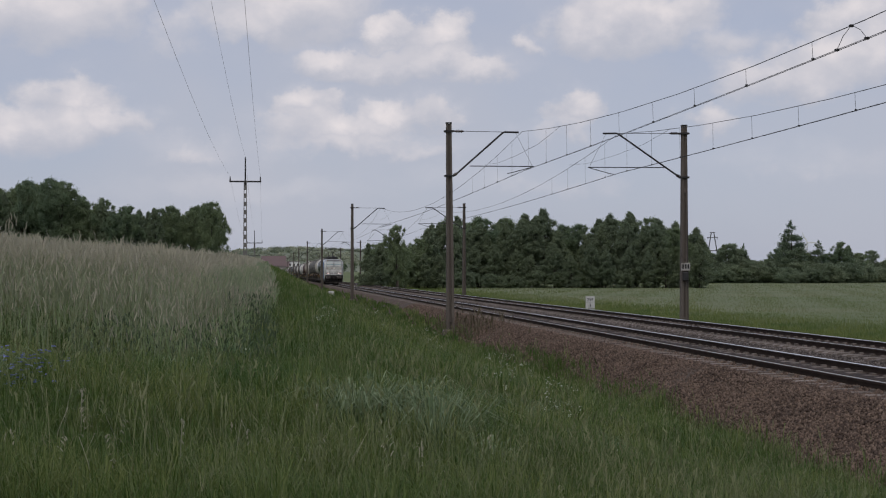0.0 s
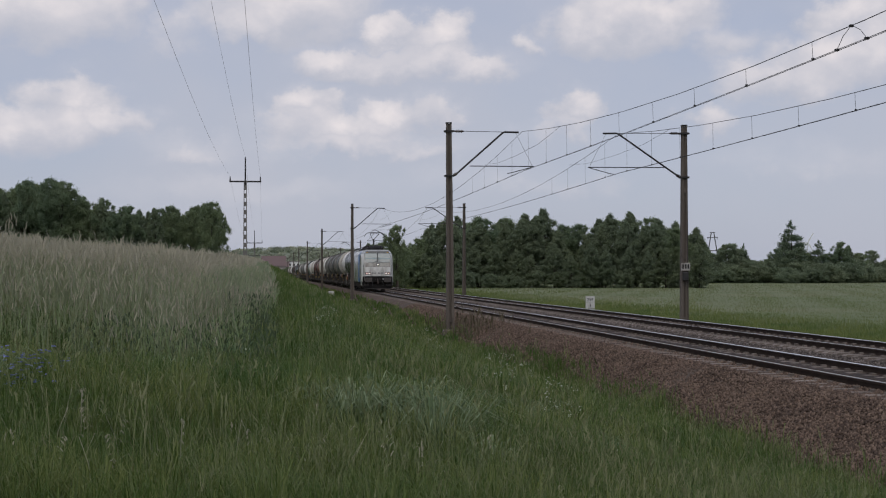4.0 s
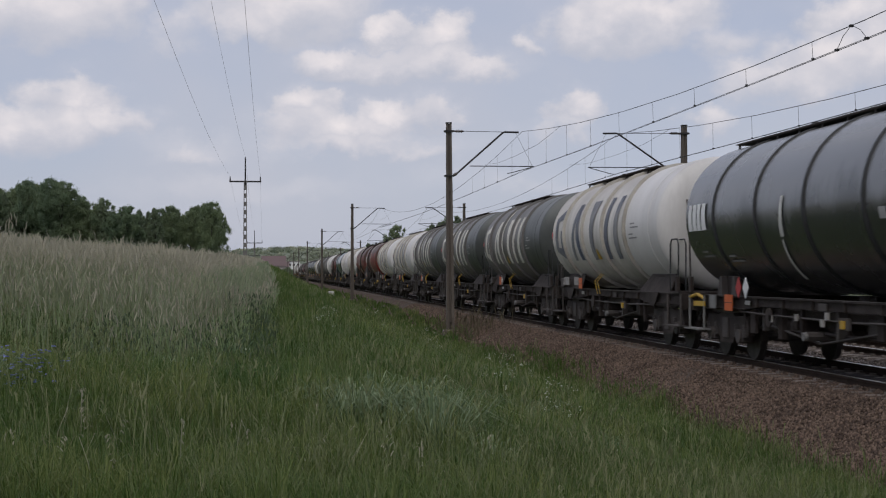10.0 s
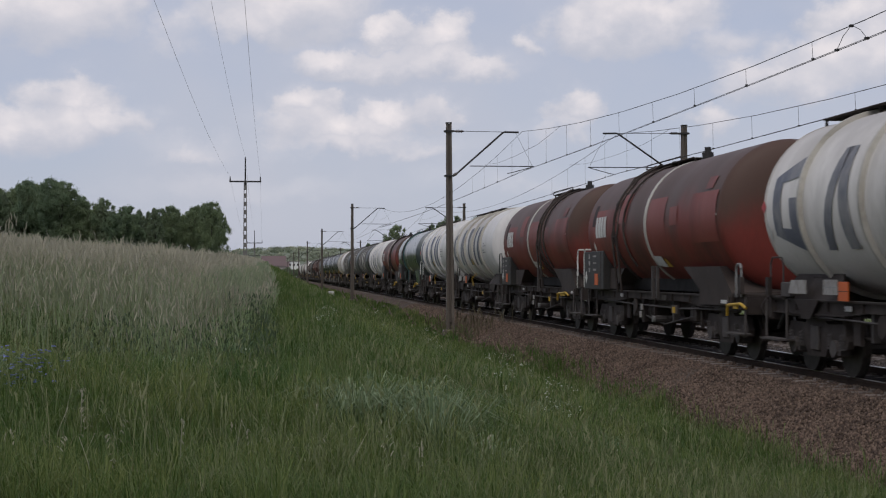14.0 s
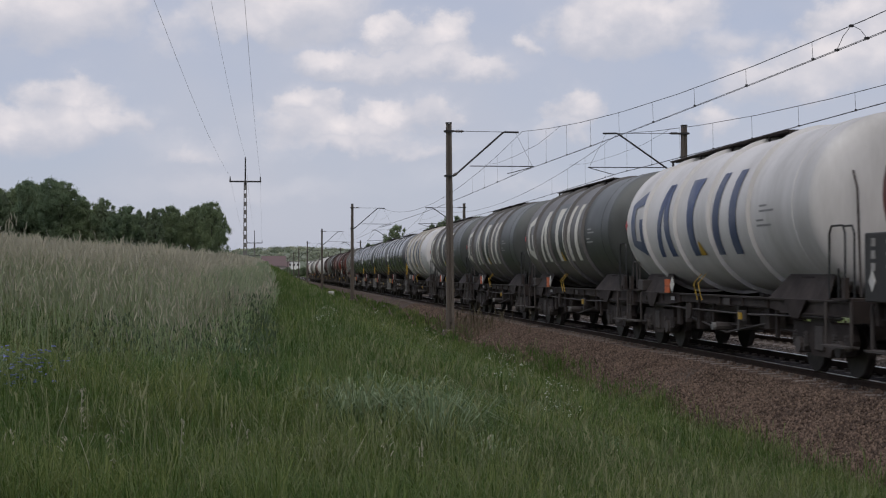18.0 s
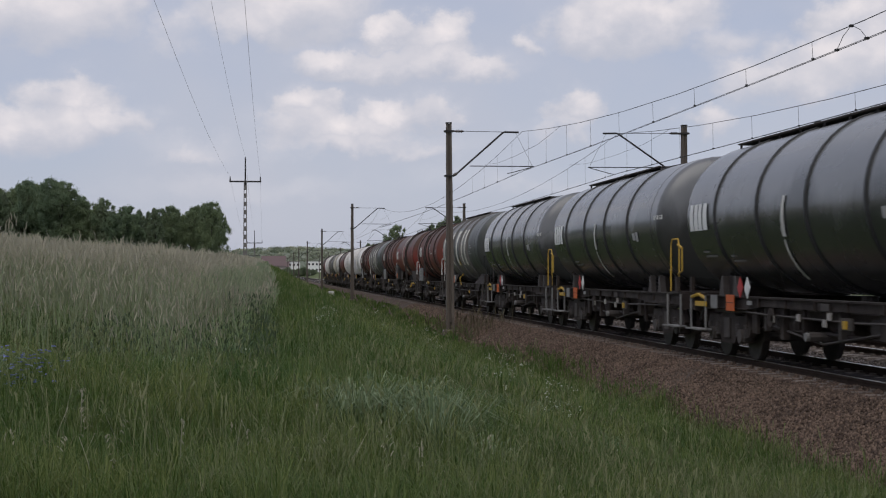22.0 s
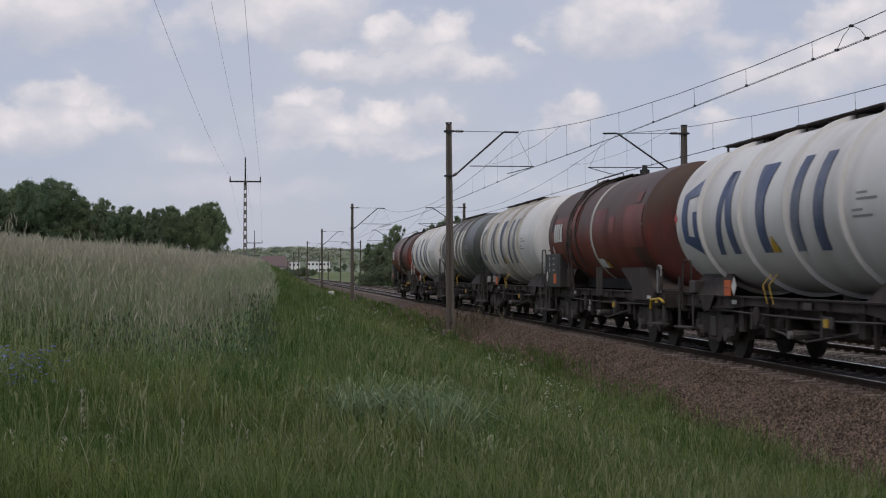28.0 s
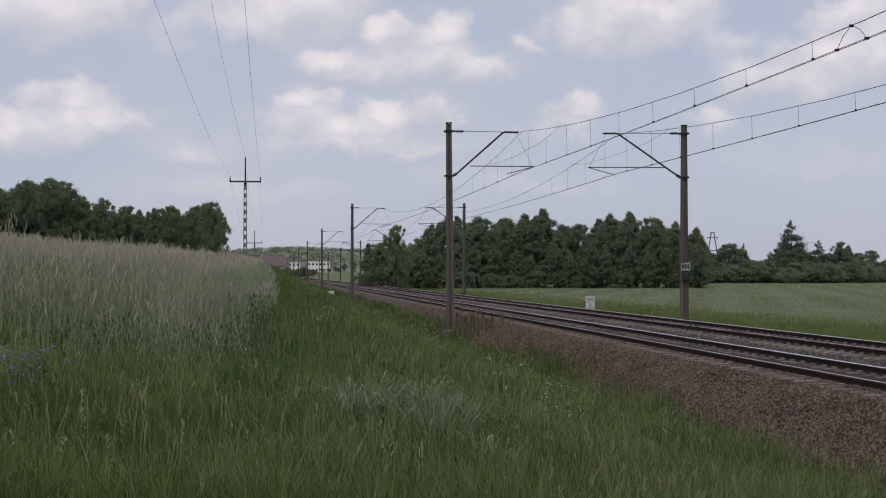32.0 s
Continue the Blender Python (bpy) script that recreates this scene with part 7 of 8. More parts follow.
def ribbed_red_wagon(L, label):
    R = 1.48
    th = new("tank_wagon")
    tagged(th, label, "tank wagon", group="wagons of the train")
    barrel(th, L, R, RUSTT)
    e = L / 2
    for d in (1.45, 4.3, 5.15, 6.6, 9.2):
        ring(th, e - d, R, 0.13, 0.05, GRIME)
    emblem_small(th, e - 1.9, 2.62, R, WHITEP, 1.2)
    patch("white_stripe", [[(e - 6.85, 2.75), (e - 7.0, 2.75), (e - 7.0, 3.25), (e - 6.85, 3.25)]], R, MARKG, th, lift=0.02)
    patch("sign_panel", [[(e - 5.5, 1.85), (e - 5.95, 1.85), (e - 5.95, 2.0), (e - 5.5, 2.0)]], R, PLATE_OLD, th, lift=0.02)
    patch("label", [[(e - 9.75, 2.68), (e - 10.0, 2.68), (e - 10.0, 2.9), (e - 9.75, 2.9)]], R, MARKG, th, lift=0.02)
    cab = part("plate_board", boxb(-1.30, -1.26, e - 1.75, e + 0.4, 1.245, 1.98), STEPG, th, "grey plate board with stencil lines")
    for dz in (0.22, 0.38, 0.54):
        part("stencil", boxb(-1.306, -1.301, e - 1.0, e - 0.1, 1.30 + dz, 1.36 + dz), PLATE_OLD, cab)
    for d in (4.5, 4.9):
        part("ladder", pipeb([(-1.40, e - d, 1.2), (-1.54, e - d, 2.6), (-1.28, e - d, 3.7), (-0.5, e - d, 4.32)], 0.03, 6), UNDER, th)
    catwalk(th, L, R, 3.3, UNDER, e - 4.4, 0.03)
    for x in (-0.42, 0.42):
        part("catwalk_rail", pipeb([(x, e - 2.8, 4.30), (x, e - 2.85, 4.40), (x, e - 6.0, 4.44), (x, e - 6.05, 4.30)], 0.016, 5), UNDER, th)
    chassis(th, L, (0.5, 0.7), UNDER)
    for d in (0.0, 0.48):
        x = -1.24 + d * 0.2
        part("handrail", pipeb([(x, -L / 2 - 0.05 - d, 1.26), (x, -L / 2 - 0.05 - d, 2.26), (x, -L / 2 - 0.10 - d, 2.36), (x, -L / 2 - 0.22 - d, 2.40), (x + 0.12, -L / 2 - 0.34 - d, 2.40)], 0.024, 6), WHITEP, th, "white bent handrail")
    small_marks(th, -L * 0.2, 2.7, R, WHITEP)
    part("yellow_valve", pipeb([(-1.32, 0.1, 1.14), (-1.34, 0.4, 1.2), (-1.34, 0.7, 1.2), (-1.3, 0.7, 1.05)], 0.03, 6), YELLOW, th)
    return th


# rear rim of each barrel along the train, in metres, with its kind
W_LBL = "dirty white tank wagon with raised ribs and blue painted shapes"
V_LBL = "clean white tank wagon with raised ribs and navy painted shapes"
D_LBL = "dark grey-green tank wagon with ribs and tall cream painted shapes"
B_LBL = "glossy black tank wagon with thin ribs and yellow handrail"
R_LBL = "weathered red-brown tank wagon with white band and end cabinet"
S_LBL = "short rusty red tank wagon with raised ribs and ladder"
G_LBL = "dark green tank wagon with black bands and end cabinet"
TRAIN = [("B", 264.5), ("W", 279.2), ("D", 293.8), ("D", 308.7), ("D", 323.5), ("W", 338.1), ("W", 353.2), ("Q", 367.7), ("R", 382.4), ("W", 397.6), ("V", 412.6), ("G", 427.3), ("R", 441.7),
         ("V", 456.9), ("E", 471.2), ("E", 486.2), ("E", 501.0), ("W", 515.9), ("B", 530.5), ("B", 545.2), ("B", 559.8), ("B", 574.5), ("E", 589.0), ("S", 601.9), ("R", 616.6), ("S", 629.2), ("E", 644.2), ("S", 656.3),
         ("V", 671.3), ("V", 686.5), ("Q", 701.1), ("W", 716.1), ("D", 730.6), ("V", 745.7), ("R", 760.3)]
LENGTH = {"B": 12.75, "W": 12.95, "D": 12.95, "E": 12.95, "V": 12.95, "R": 12.4, "Q": 12.4, "G": 12.4, "S": 10.7}
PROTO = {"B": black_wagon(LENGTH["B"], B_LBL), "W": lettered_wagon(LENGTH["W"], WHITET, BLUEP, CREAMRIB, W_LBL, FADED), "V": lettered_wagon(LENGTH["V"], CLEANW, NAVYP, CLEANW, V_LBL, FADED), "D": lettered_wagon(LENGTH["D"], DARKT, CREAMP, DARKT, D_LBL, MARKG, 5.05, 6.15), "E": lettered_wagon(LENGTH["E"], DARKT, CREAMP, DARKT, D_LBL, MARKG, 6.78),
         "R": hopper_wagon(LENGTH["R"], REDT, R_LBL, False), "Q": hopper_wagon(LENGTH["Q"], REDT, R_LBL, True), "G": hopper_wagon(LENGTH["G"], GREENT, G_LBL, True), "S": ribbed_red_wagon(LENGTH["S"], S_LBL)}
MOVING = []
seen_kinds = set()
for kind, rear in TRAIN:
    u = rear - LENGTH[kind] / 2 + 0.1
    if kind in seen_kinds:
        ob = copy_thing(PROTO[kind], pose(NEAR, u, 0))
    else:
        seen_kinds.add(kind)
        ob = PROTO[kind]
        ob.matrix_basis = pose(NEAR, u, 0)
    MOVING.append((ob, u))

# ---- locomotive ----


def loft(bm, levels):
    """Stacked outlines: (z, half width, half length, corner cut along x, along y)."""
    rings = []
    for z, w, l, cx, cy in levels:
        pts = [(-w, -l + cy), (-w + cx, -l), (w - cx, -l), (w, -l + cy), (w, l - cy), (w - cx, l), (-w + cx, l), (-w, l - cy)]
        rings.append([bm.verts.new((x, y, z)) for x, y in pts])
    for P, Q in zip(rings, rings[1:]):
        for i in range(8):
            j = (i + 1) % 8
            bm.faces.new((P[i], P[j], Q[j], Q[i]))
    bm.faces.new(rings[0][::-1])
    bm.faces.new(rings[-1])


def front_y(z):
    """Distance of the raked cab front from the middle at a height."""
    return float(np.interp(z, [0.9, 1.4, 2.62, 3.72, 3.85], [8.86, 8.90, 8.84, 8.28, 8.0]))


def locomotive():
    th = new("locomotive")
    tagged(th, "silver-grey electric freight locomotive with a blue stripe", "locomotive")
    bm = bmesh.new()
    loft(bm, [(0.86, 1.46, 8.80, 0.24, 0.72), (1.40, 1.49, 8.90, 0.26, 0.86), (2.62, 1.49, 8.84, 0.28, 1.08), (3.42, 1.47, 8.44, 0.28, 0.98), (3.74, 1.24, 8.26, 0.22, 0.8), (3.84, 1.10, 8.0, 0.2, 0.4)])
    bmesh.ops.bevel(bm, geom=list(bm.edges), offset=0.035, segments=2, affect="EDGES")
    bm.normal_update()
    for f in bm.faces:
        c = f.calc_center_median()
        if abs(c.y) > 8.1 and c.z < 1.39 and abs(f.normal.y) > 0.6:
            f.material_index = 2
        # corner facets share the pale front colour: their brighter lighting is painted in
        elif (abs(f.normal.y) > 0.7 and c.z < 3.7) or (abs(c.y) > 7.9 and 0.12 < abs(f.normal.y) <= 0.7 and 0.9 < c.z < 3.45):
            f.material_index = 1
    part("body", bm, [LOCO_SILVER, LOCO_FRONT, PLOUGH], th, smooth=35)
    part("roof_gutter", boxb(-1.497, -1.465, -7.4, 7.4, 3.40, 3.42), LOCO_TRIM, th)
    part("roof_gutter", boxb(1.465, 1.505, -7.4, 7.4, 3.38, 3.43), LOCO_TRIM, th)
    for s in (-1, 1):
        x0, x1 = (-1.502, -1.488) if s < 0 else (1.488, 1.502)
        for e in (-1,):
            st = part("blue_stripe", boxb(x0, x1, -5.46, -3.96, 0.87, 3.40), LOCO_BLUE, th, "blue vertical stripe")
            q = bmesh.new()
            a = [q.verts.new(p) for p in ((s * 1.482, -5.46, 3.43), (s * 1.482, -3.96, 3.43), (s * 1.255, -3.96, 3.745), (s * 1.255, -5.46, 3.745))]
            q.faces.new(a)
            part("roof_stripe", q, LOCO_BLUE, st)
        for e in (-1, 1):
            y = e * 6.55
            d = part("cab_door", boxb(x0, x1, y - 0.33, y + 0.33, 0.95, 3.30, bevel=0.003), LOCO_SILVER, th)
            part("door_gasket", boxb(min(x0, x0 + s * 0.003), max(x1, x1 + s * 0.003) - 0.002, y - 0.345, y - 0.33, 0.93, 3.32), LOCO_TRIM, d)
            part("grab_rail", cylb((s * 1.535, y + 0.40, 1.2), (s * 1.535, y + 0.40, 2.5), 0.016, 6), LOCO_TRIM, d)
            part("door_handle", boxb(min(s * 1.50, s * 1.53), max(s * 1.50, s * 1.53), y - 0.28, y - 0.12, 1.85, 1.89), IRON, d)
            yw = e * 7.22
            w = part("cab_window", boxb(x0, x1, yw - 0.17, yw + 0.17, 2.50, 3.34, bevel=0.003), INK, th, "dark narrow side window")
            part("pane", boxb(min(s * 1.504, s * 1.506), max(s * 1.504, s * 1.506), yw - 0.13, yw + 0.13, 2.55, 3.29), SCREEN, w)
            part("step_recess", boxb(x0, x1, e * 7.0 - 0.22, e * 7.0 + 0.22, 1.02, 1.30), INK, th)
            for z in (0.35, 0.62):
                part("cab_step", boxb(s * 1.46 - 0.12, s * 1.46 + 0.06, e * 6.9 - 0.2, e * 6.9 + 0.2, z, z + 0.04), UNDER_L, th)
            sk = [(e * 6.9, 0.9), (e * 7.4, 0.58), (e * 8.25, 0.52), (e * 8.25, 1.0), (e * 6.9, 1.0)]
            part("corner_skirt", prismb(sk, min(s * 1.44, s * 1.475), max(s * 1.44, s * 1.475), "x"), LOCO_SILVER, th)
            part("jack_pocket", boxb(x0, x1, e * 7.85 - 0.11, e * 7.85 + 0.11, 1.10, 1.32), PLATE_W, th)
        for y in (-1.8, 0.6, 2.9, 6.0):
            p = part("socket_cover", boxb(x0, x1, y - 0.08, y + 0.08, 1.05, 1.24), INK, th)
            part("socket", boxb(min(s * 1.503, s * 1.506), max(s * 1.503, s * 1.506), y - 0.02, y + 0.06, 1.08, 1.15), PLATE_W, p)
        for z in (1.64,):
            part("panel_joint", boxb(x0 - (0.002 if s < 0 else -0.002), x1 - (0.002 if s < 0 else -0.002), -4.1, 6.1, z - 0.006, z + 0.006), LOCO_TRIM, th)
        for y in (-3.2, 2.0, 4.4):
            part("maker_plate", boxb(x0 - (0.002 if s < 0 else -0.002), x1 - (0.002 if s < 0 else -0.002), y - 0.22, y + 0.22, 1.28, 1.46), LOCO_TRIM, th)
        for y in (7.4,):
            part("panel_joint", boxb(x0 - (0.002 if s < 0 else -0.002), x1 - (0.002 if s < 0 else -0.002), y - 0.006, y + 0.006, 0.9, 3.36), LOCO_TRIM, th)
    for e in (-1, 1):
        def slab(name, x0, x1, z0, z1, d0, d1, material, parent, label=""):
            q = bmesh.new()
            v = []
            for z in (z0, z1):
                for dd in (d0, d1):
                    for x in (x0, x1):
                        v.append(q.verts.new((x, e * (front_y(z) + dd), z)))
            for f in ((0, 1, 3, 2), (4, 6, 7, 5), (0, 4, 5, 1), (2, 3, 7, 6), (0, 2, 6, 4), (1, 5, 7, 3)):
                q.faces.new([v[i] for i in f])
            return part(name, q, material, parent, label)
        fp = slab("nose_panel", -1.16, 1.16, 1.42, 2.26, 0.0, 0.02, LOCO_FRONT, th, "pale grey dirt-streaked nose panel")
        slab("upper_nose_panel", -1.14, 1.14, 2.285, 2.64, 0.0, 0.02, LOCO_DIRTY, th, "dirt-stained panel under the windscreen")
        slab("crease", -1.14, 1.14, 2.262, 2.283, 0.004, 0.010, IRON, fp)
        slab("lower_edge", -1.18, 1.18, 1.395, 1.42, 0.0, 0.03, LOCO_TRIM, fp)
        for q in range(8):
            if q != 3:
                slab("mark", -0.52 + q * 0.135, -0.52 + q * 0.135 + 0.085, 1.60, 1.76, 0.02, 0.024, LOCO_TRIM, fp)
        ws = slab("screen_surround", -1.20, 1.20, 2.68, 3.56, 0.0, 0.018, INK, th, "thin black windscreen surround")
        slab("sill_trim", -1.22, 1.22, 2.645, 2.675, 0.0, 0.03, LOCO_SILVER, ws)
        for x in (-1, 1):
            slab("corner_seam", x * 1.185 - 0.012, x * 1.185 + 0.012, 1.45, 2.62, 0.0, 0.024, LOCO_TRIM, fp)
            slab("access_handle", x * 0.62 - 0.14, x * 0.62 + 0.14, 2.33, 2.355, 0.02, 0.045, LOCO_TRIM, fp)
            slab("lamp_frame", x * 0.90 - 0.27, x * 0.90 + 0.27, 1.52, 1.81, 0.004, 0.020, LOCO_TRIM, th)
        for x in (-1, 1):
            xa, xb = (0.045, 1.17) if x > 0 else (-1.17, -0.045)
            slab("windscreen", xa, xb, 2.96, 3.14, 0.016, 0.026, SCREEN, ws)
            slab("lower_windscreen", xa, xb, 2.715, 2.96, 0.016, 0.0262, SCREEN_LOW, ws, "pale reflecting lower windscreen")
            slab("sun_blind", xa, xb, 3.14, 3.52, 0.016, 0.028, BLIND, ws, "pale lowered sun blind")
            part("wiper", pipeb([(x * 0.10 + 0.02, e * (front_y(3.16) + 0.05), 3.16), (x * 0.10 + 0.02, e * (front_y(2.82) + 0.06), 2.82), (x * 0.50, e * (front_y(2.60) + 0.06), 2.60)], 0.013, 5), INK, th)
            hl = slab("headlight_unit", x * 0.90 - 0.25, x * 0.90 + 0.25, 1.54, 1.79, 0.012, 0.032, LOCO_BROW, th, "twin headlight unit")
            slab("lens_cover", x * 0.90 - 0.235, x * 0.90 + 0.235, 1.555, 1.775, 0.030, 0.034, LAMP_BOX, hl)
            for dx in (-0.115, 0.115):
                cx = x * 0.90 + dx
                part("lamp", cylb((cx, e * (front_y(1.66) + 0.025), 1.66), (cx, e * (front_y(1.66) + 0.045), 1.66), 0.055, 14), (LAMP if dx * x < 0 else LAMP_DIM) if e < 0 else PLATE_W, hl, "lit round lamp" if e < 0 else "")
            b = part("buffer", cylb((x * 0.875, e * 8.75, 1.05), (x * 0.875, e * 9.25, 1.05), 0.15, 12), UNDER, th)
            part("buffer_head", boxb(x * 0.875 - 0.32, x * 0.875 + 0.32, min(e * 9.24, e * 9.32), max(e * 9.24, e * 9.32), 0.84, 1.26, bevel=0.03), UNDER_L, b)
            part("grab_rail", pipeb([(x * 1.30, e * 8.72, 1.5), (x * 1.32, e * 8.70, 2.5)], 0.018, 5), LOCO_TRIM, th)
        tl = slab("top_lamp_unit", -0.17, 0.17, 2.35, 2.61, 0.015, 0.035, LOCO_TRIM, th)
        part("lamp", cylb((0, e * (front_y(2.48) + 0.03), 2.48), (0, e * (front_y(2.48) + 0.05), 2.48), 0.06, 14), LAMP_TOP if e < 0 else PLATE_W, tl)
        slab("brow_panel", -1.10, 1.10, 3.57, 3.735, 0.0, 0.016, LOCO_BROW, th)
        slab("brow_trim", -1.08, 1.08, 3.74, 3.84, 0.0, 0.016, LOCO_SILVER, th)
        for x in (-1, 1):
            part("warning_mark", prismb([(x * 0.96 - 0.08, 3.585), (x * 0.96 + 0.08, 3.585), (x * 0.96, 3.70)], e * (front_y(3.6) + 0.012), e * (front_y(3.6) + 0.026), "y"), YELLOW, th)
        part("buffer_beam", boxb(-1.38, 1.38, min(e * 8.3, e * 8.78), max(e * 8.3, e * 8.78), 0.80, 1.40, bevel=0.03), PLOUGH, th)
        part("draw_hook", prismb([(e * 8.75, 0.98), (e * 9.05, 1.0), (e * 9.12, 1.10), (e * 9.0, 1.16), (e * 8.75, 1.14)], -0.05, 0.05, "x"), UNDER_L, th)
        for x in (-0.22, 0.22, 0.62, -0.62):
            part("hose_cock", cylb((x, e * 8.77, 1.16), (x, e * 8.90, 1.12), 0.045, 8), UNDER_L, th)
        for x in (-1.05, 1.05):
            part("front_step", boxb(x - 0.22, x + 0.22, min(e * 8.60, e * 8.82), max(e * 8.60, e * 8.82), 0.60, 0.64), UNDER_L, th)
            part("step_rail", pipeb([(x - 0.2, e * 8.80, 0.86), (x - 0.2, e * 8.86, 0.52), (x + 0.2, e * 8.86, 0.52), (x + 0.2, e * 8.80, 0.86)], 0.018, 5), UNDER_L, th)
        part("plough_lip", boxb(-1.28, 1.28, min(e * 8.60, e * 8.66), max(e * 8.60, e * 8.66), 0.22, 0.28), UNDER_L, th)
        part("coupling", pipeb([(0, e * 8.75, 1.02), (0, e * 9.0, 1.0), (0, e * 9.15, 0.7)], 0.06, 6), UNDER, th)
        part("snow_plough", prismb([(-1.30, 0.22), (1.30, 0.22), (1.34, 0.72), (-1.34, 0.72)], min(e * 8.55, e * 8.62), max(e * 8.55, e * 8.62), "y"), PLOUGH, th)
        for x in (-0.45, 0.45):
            part("brake_hose", pipeb([(x, e * 8.78, 0.95), (x * 1.1, e * 8.98, 0.7), (x * 1.05, e * 8.95, 0.5)], 0.03, 6), INK, th)
            part("cable_socket", boxb(x * 1.25 - 0.1, x * 1.25 + 0.1, min(e * 8.76, e * 8.86), max(e * 8.76, e * 8.86), 1.1, 1.3), PLATE_W if x > 0 else IRON, th)
        # powered bogie
        yc = e * 5.2
        bg = part("bogie", boxb(-1.0, 1.0, yc - 0.3, yc + 0.3, 0.6, 0.9, bevel=0.03), UNDER, th)
        for d in (-1.3, 1.3):
            wheelset(bg, yc + d, 0.60)
        for s in (-1, 1):
            pts = [(yc - 2.1, 0.72), (yc - 1.8, 0.86), (yc - 0.6, 0.80), (yc, 0.70), (yc + 0.6, 0.80), (yc + 1.8, 0.86), (yc + 2.1, 0.72), (yc + 2.0, 0.60), (yc + 0.6, 0.60), (yc, 0.48), (yc - 0.6, 0.60), (yc - 2.0, 0.60)]
            part("side_frame", prismb(pts, s * 1.10 - 0.07, s * 1.10 + 0.07), UNDER, bg)
            for d in (-1.3, 1.3):
                part("axle_box", cylb((s * 0.9, yc + d, 0.60), (s * 1.24, yc + d, 0.60), 0.22, 12), UNDER, bg)
                for k in (-0.42, 0.42):
                    part("coil_spring", cylb((s * 1.15, yc + d + k, 0.42), (s * 1.15, yc + d + k, 0.76), 0.12, 10), UNDER_L, bg)
            for k in (-0.3, 0.3):
                part("sand_box", boxb(s * 1.2 - 0.08, s * 1.2 + 0.08, yc + e * 2.35 + k - 0.12, yc + e * 2.35 + k + 0.12, 0.4, 0.85, bevel=0.02), UNDER, bg)
            part("damper", cylb((s * 1.22, yc - 0.5, 0.92), (s * 1.22, yc + 0.55, 0.80), 0.06, 8), UNDER_L, bg)
    part("transformer", boxb(-1.25, 1.25, -2.3, 2.3, 0.32, 0.86, bevel=0.05), UNDER, th)
    for y in (-1.4, 0.0, 1.4):
        part("cover_plate", boxb(-1.275, -1.252, y - 0.4, y + 0.4, 0.42, 0.8), UNDER, th)
    # roof gear
    part("roof_deck", boxb(-0.95, 0.95, -7.6, 7.7, 3.84, 3.90, bevel=0.02), LOCO_TRIM, th)
    for y, l, w, h in ((-5.9, 0.7, 0.55, 0.18), (-4.6, 0.9, 0.62, 0.22), (-2.6, 1.3, 0.5, 0.20), (-2.3, 0.5, 0.7, 0.33), (0.9, 0.8, 0.6, 0.16), (1.5, 0.35, 0.3, 0.34), (2.5, 0.9, 0.5, 0.22), (3.9, 0.5, 0.65, 0.30), (4.6, 0.9, 0.5, 0.18), (7.0, 0.6, 0.5, 0.16)):
        part("roof_box", boxb(-w, w, y - l / 2, y + l / 2, 3.90, 3.90 + h, bevel=0.03), IRON, th)
    for y in (-3.8, -3.2, -1.6, -1.1, 0.6, 2.4, 4.0):
        for x in (-0.55, 0.35):
            ins = part("roof_insulator", cylb((x, y, 3.9), (x, y, 4.30), 0.05, 8), CERAM, th)
            for z in (4.0, 4.1, 4.2):
                part("shed", cylb((x, y, z), (x, y, z + 0.03), 0.10, 10), CERAM, ins)
    part("roof_busbar", pipeb([(-0.55, -3.8, 4.32), (-0.55, -2.4, 4.42), (-0.55, -1.1, 4.32), (-0.55, 0.6, 4.36), (-0.55, 2.4, 4.32), (-0.55, 4.0, 4.30)], 0.03, 6), IRON, th)
    part("roof_busbar", pipeb([(0.35, -3.8, 4.32), (0.35, 0.6, 4.34), (0.35, 4.0, 4.32)], 0.03, 6), IRON, th)
    part("horn", pipeb([(0.45, -7.6, 3.9), (0.45, -7.6, 4.02), (0.45, -7.9, 4.02)], 0.06, 8), IRON, th)
    an = part("antenna", cylb((-0.45, 7.2, 3.84), (-0.45, 7.2, 4.02), 0.16, 10, 0.07), LOCO_SILVER, th)
    part("aerial_rod", cylb((-0.45, 7.2, 4.02), (-0.45, 7.2, 4.18), 0.03, 6), IRON, an)
    # raised pantograph over the leading cab, folded ones behind
    pg = part("pantograph", boxb(-0.75, 0.75, -6.2, -4.0, 4.06, 4.12), IRON, th, "raised dark steel pantograph")
    for x in (-0.65, 0.65):
        for y in (-6.1, -4.1):
            part("pan_insulator", cylb((x, y, 3.88), (x, y, 4.07), 0.07, 8), CERAM, pg)
        part("base_beam", cylb((x, -6.6, 4.12), (x, -3.6, 4.12), 0.05, 6), IRON, pg)
    part("lower_arm", cylb((0, -4.0, 4.15), (0, -2.75, 4.95), 0.055, 8), IRON, pg)
    part("lower_rod", cylb((0.12, -4.3, 4.12), (0.12, -2.9, 4.86), 0.025, 6), IRON, pg)
    for x in (-1, 1):
        part("upper_arm", cylb((x * 0.08, -2.75, 4.95), (x * 0.42, -4.75, 5.46), 0.032, 6), IRON, pg)
    part("arm_cross", cylb((-0.42, -4.75, 5.46), (0.42, -4.75, 5.46), 0.025, 6), IRON, pg)
    for y in (-4.95, -4.55):
        part("contact_strip", pipeb([(-0.98, y, 5.20), (-0.86, y, 5.42), (-0.68, y, 5.545), (-0.5, y, 5.575), (0.5, y, 5.575), (0.68, y, 5.545), (0.86, y, 5.42), (0.98, y, 5.20)], 0.025, 6), IRON, pg)
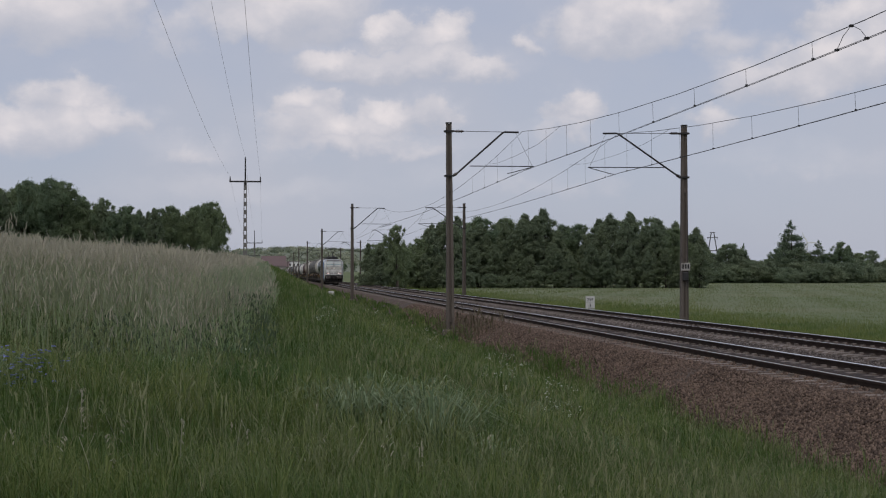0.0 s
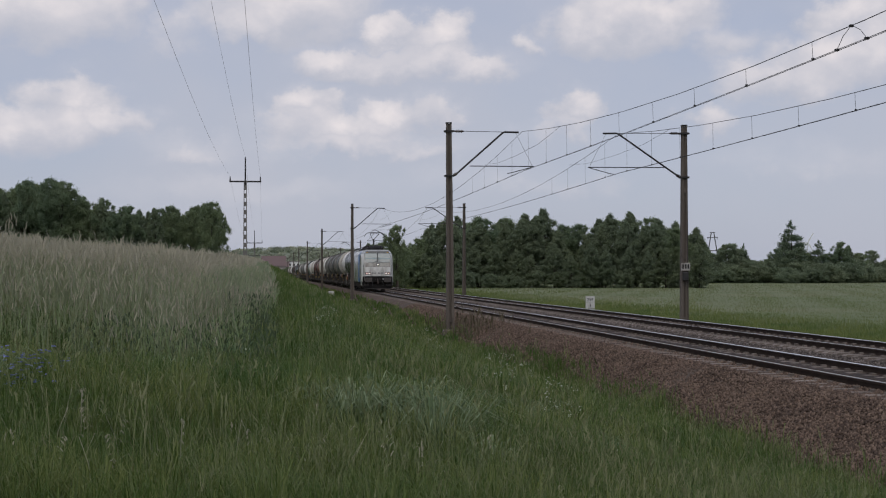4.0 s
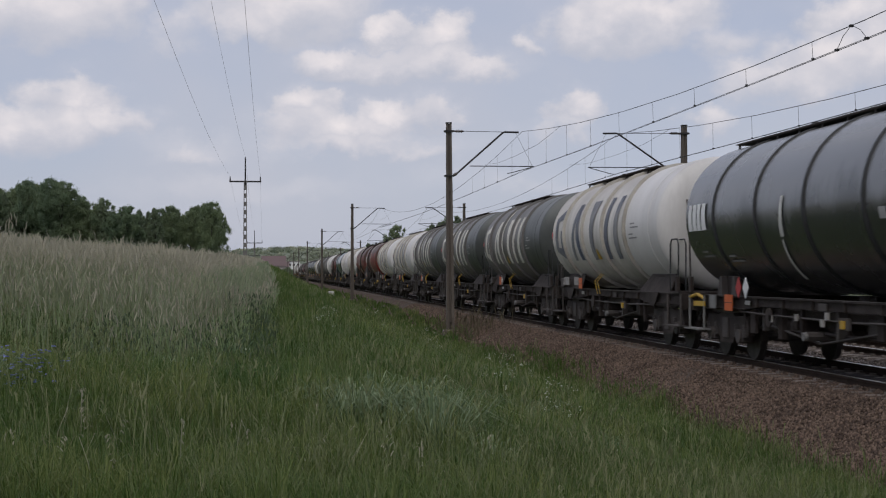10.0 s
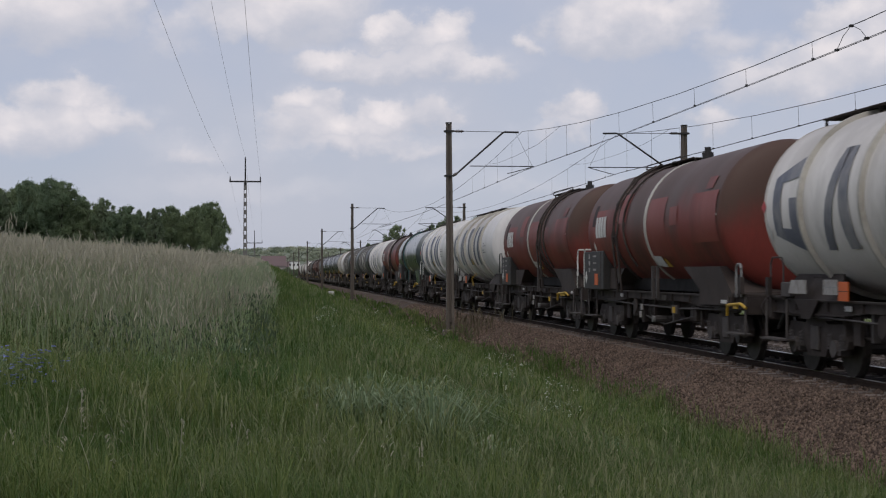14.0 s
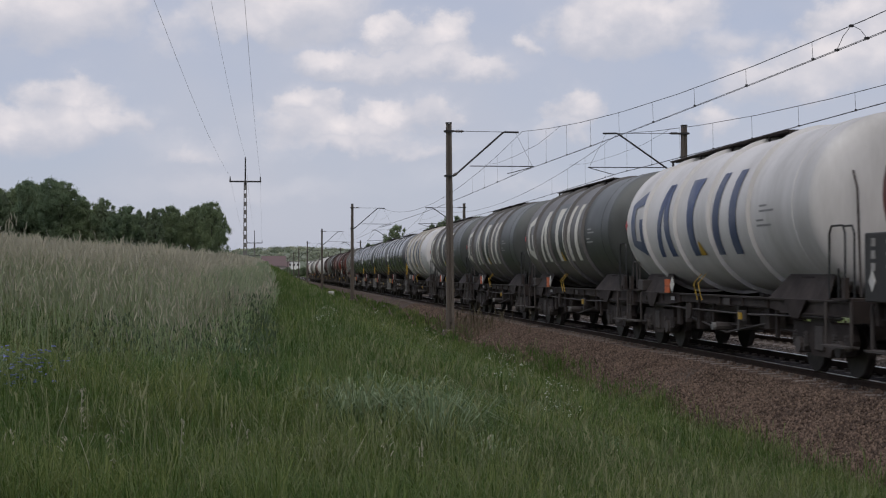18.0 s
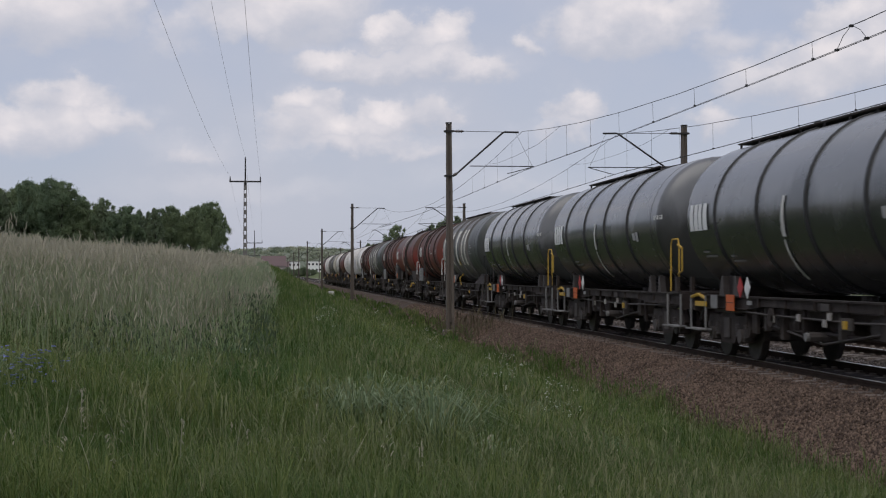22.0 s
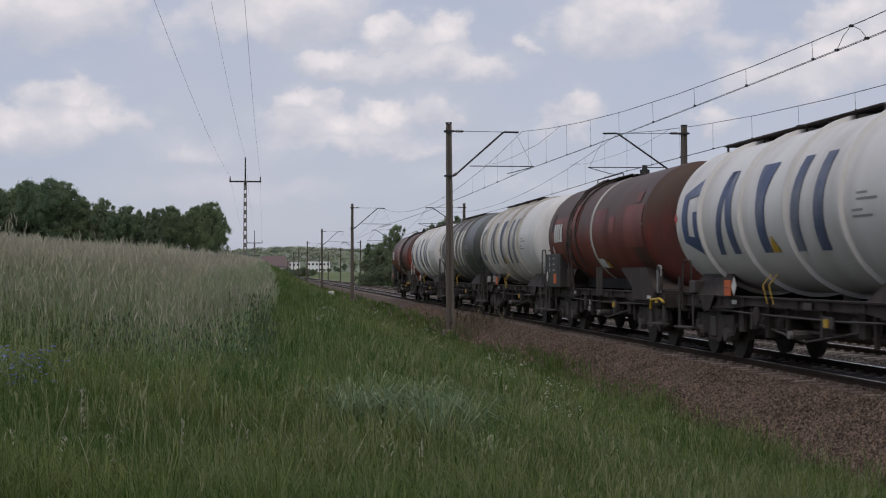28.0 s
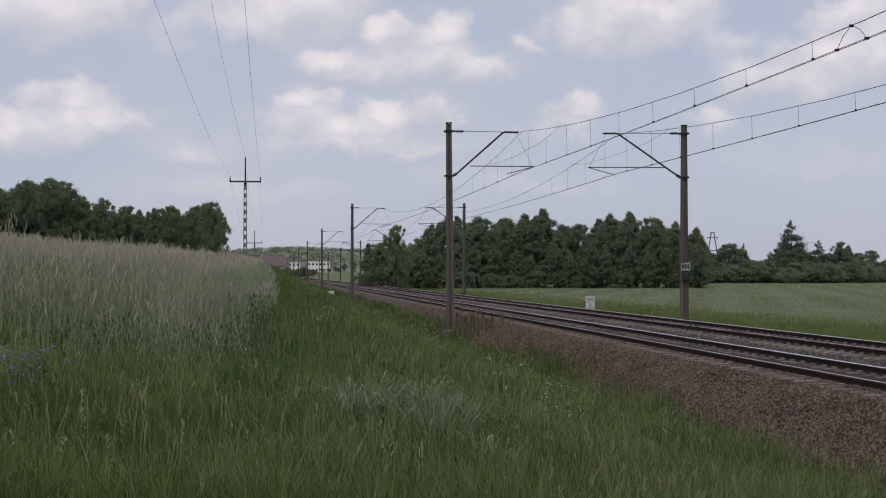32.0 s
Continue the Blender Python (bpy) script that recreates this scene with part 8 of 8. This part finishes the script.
    for i, (y, z, h) in enumerate(((-6.5, 4.02, 0.10), (-6.2, 4.10, 0.16), (-5.9, 4.16, 0.12), (-5.6, 4.22, 0.16), (-5.2, 4.18, 0.2), (-4.8, 4.14, 0.24))):
        part("folded_arm", pipeb([(-0.62 + 0.08 * i, y - 0.55, z - 0.04), (0.0, y, z + h * 0.5), (0.62 - 0.05 * i, y + 0.5, z)], 0.05, 6), IRON, pg)
    for x in (-0.5, 0.5):
        part("pan_spring", cylb((x, -5.9, 4.18), (x * 0.6, -4.4, 4.30), 0.07, 8), IRON, pg)
        part("pan_frame", pipeb([(x, -6.7, 4.05), (x * 1.2, -6.2, 4.24), (x, -5.2, 4.28)], 0.035, 6), IRON, pg)
    part("air_hose", pipeb([(0.5, -6.9, 3.9), (0.55, -7.0, 4.1), (0.5, -6.6, 4.24), (0.4, -6.2, 4.16)], 0.02, 6), INK, pg)
    for y in (-3.9, -3.3, -1.9, 0.2, 1.2, 3.0, 5.2, 6.4):
        part("roof_conduit", pipeb([(-0.85, y, 3.9), (-0.8, y + 0.15, 4.02 + 0.04 * (y % 2)), (-0.6, y + 0.5, 4.05), (-0.5, y + 0.8, 3.92)], 0.025, 6), IRON, th)
    for yb, s in ((-1.0, 1), (5.8, 1), (5.0, -1)):
        fp = part("folded_pantograph", boxb(-0.7, 0.7, yb - 0.9, yb + 0.9, 4.10, 4.14), IRON, th, "folded dark pantograph")
        part("folded_arm", cylb((0, yb - s * 0.9, 4.16), (0, yb + s * 0.9, 4.24), 0.05, 6), IRON, fp)
        for d in (-0.2, 0.2):
            part("folded_strip", pipeb([(-0.95, yb - s * 0.6 + d, 4.08), (-0.7, yb - s * 0.6 + d, 4.28), (0.7, yb - s * 0.6 + d, 4.28), (0.95, yb - s * 0.6 + d, 4.08)], 0.025, 6), IRON, fp)
    return th


LOCO_U = 232.6 + 8.9
loco = locomotive()
loco.matrix_basis = pose(NEAR, LOCO_U, 0)
MOVING.append((loco, LOCO_U))


def motions():
    """The whole train rolls at one speed past the camera; the far rotor turns."""
    for ob, u in MOVING:
        walk(ob, [(t, pose(NEAR, u - SPEED * t, 0)) for t in (0.0, 8.0, 16.0, 24.0, 32.0)])

    walk(ROTOR, [(float(t), pose(0, -4, 83, 0, -75.0 * t, 0)) for t in range(33)])


motions()
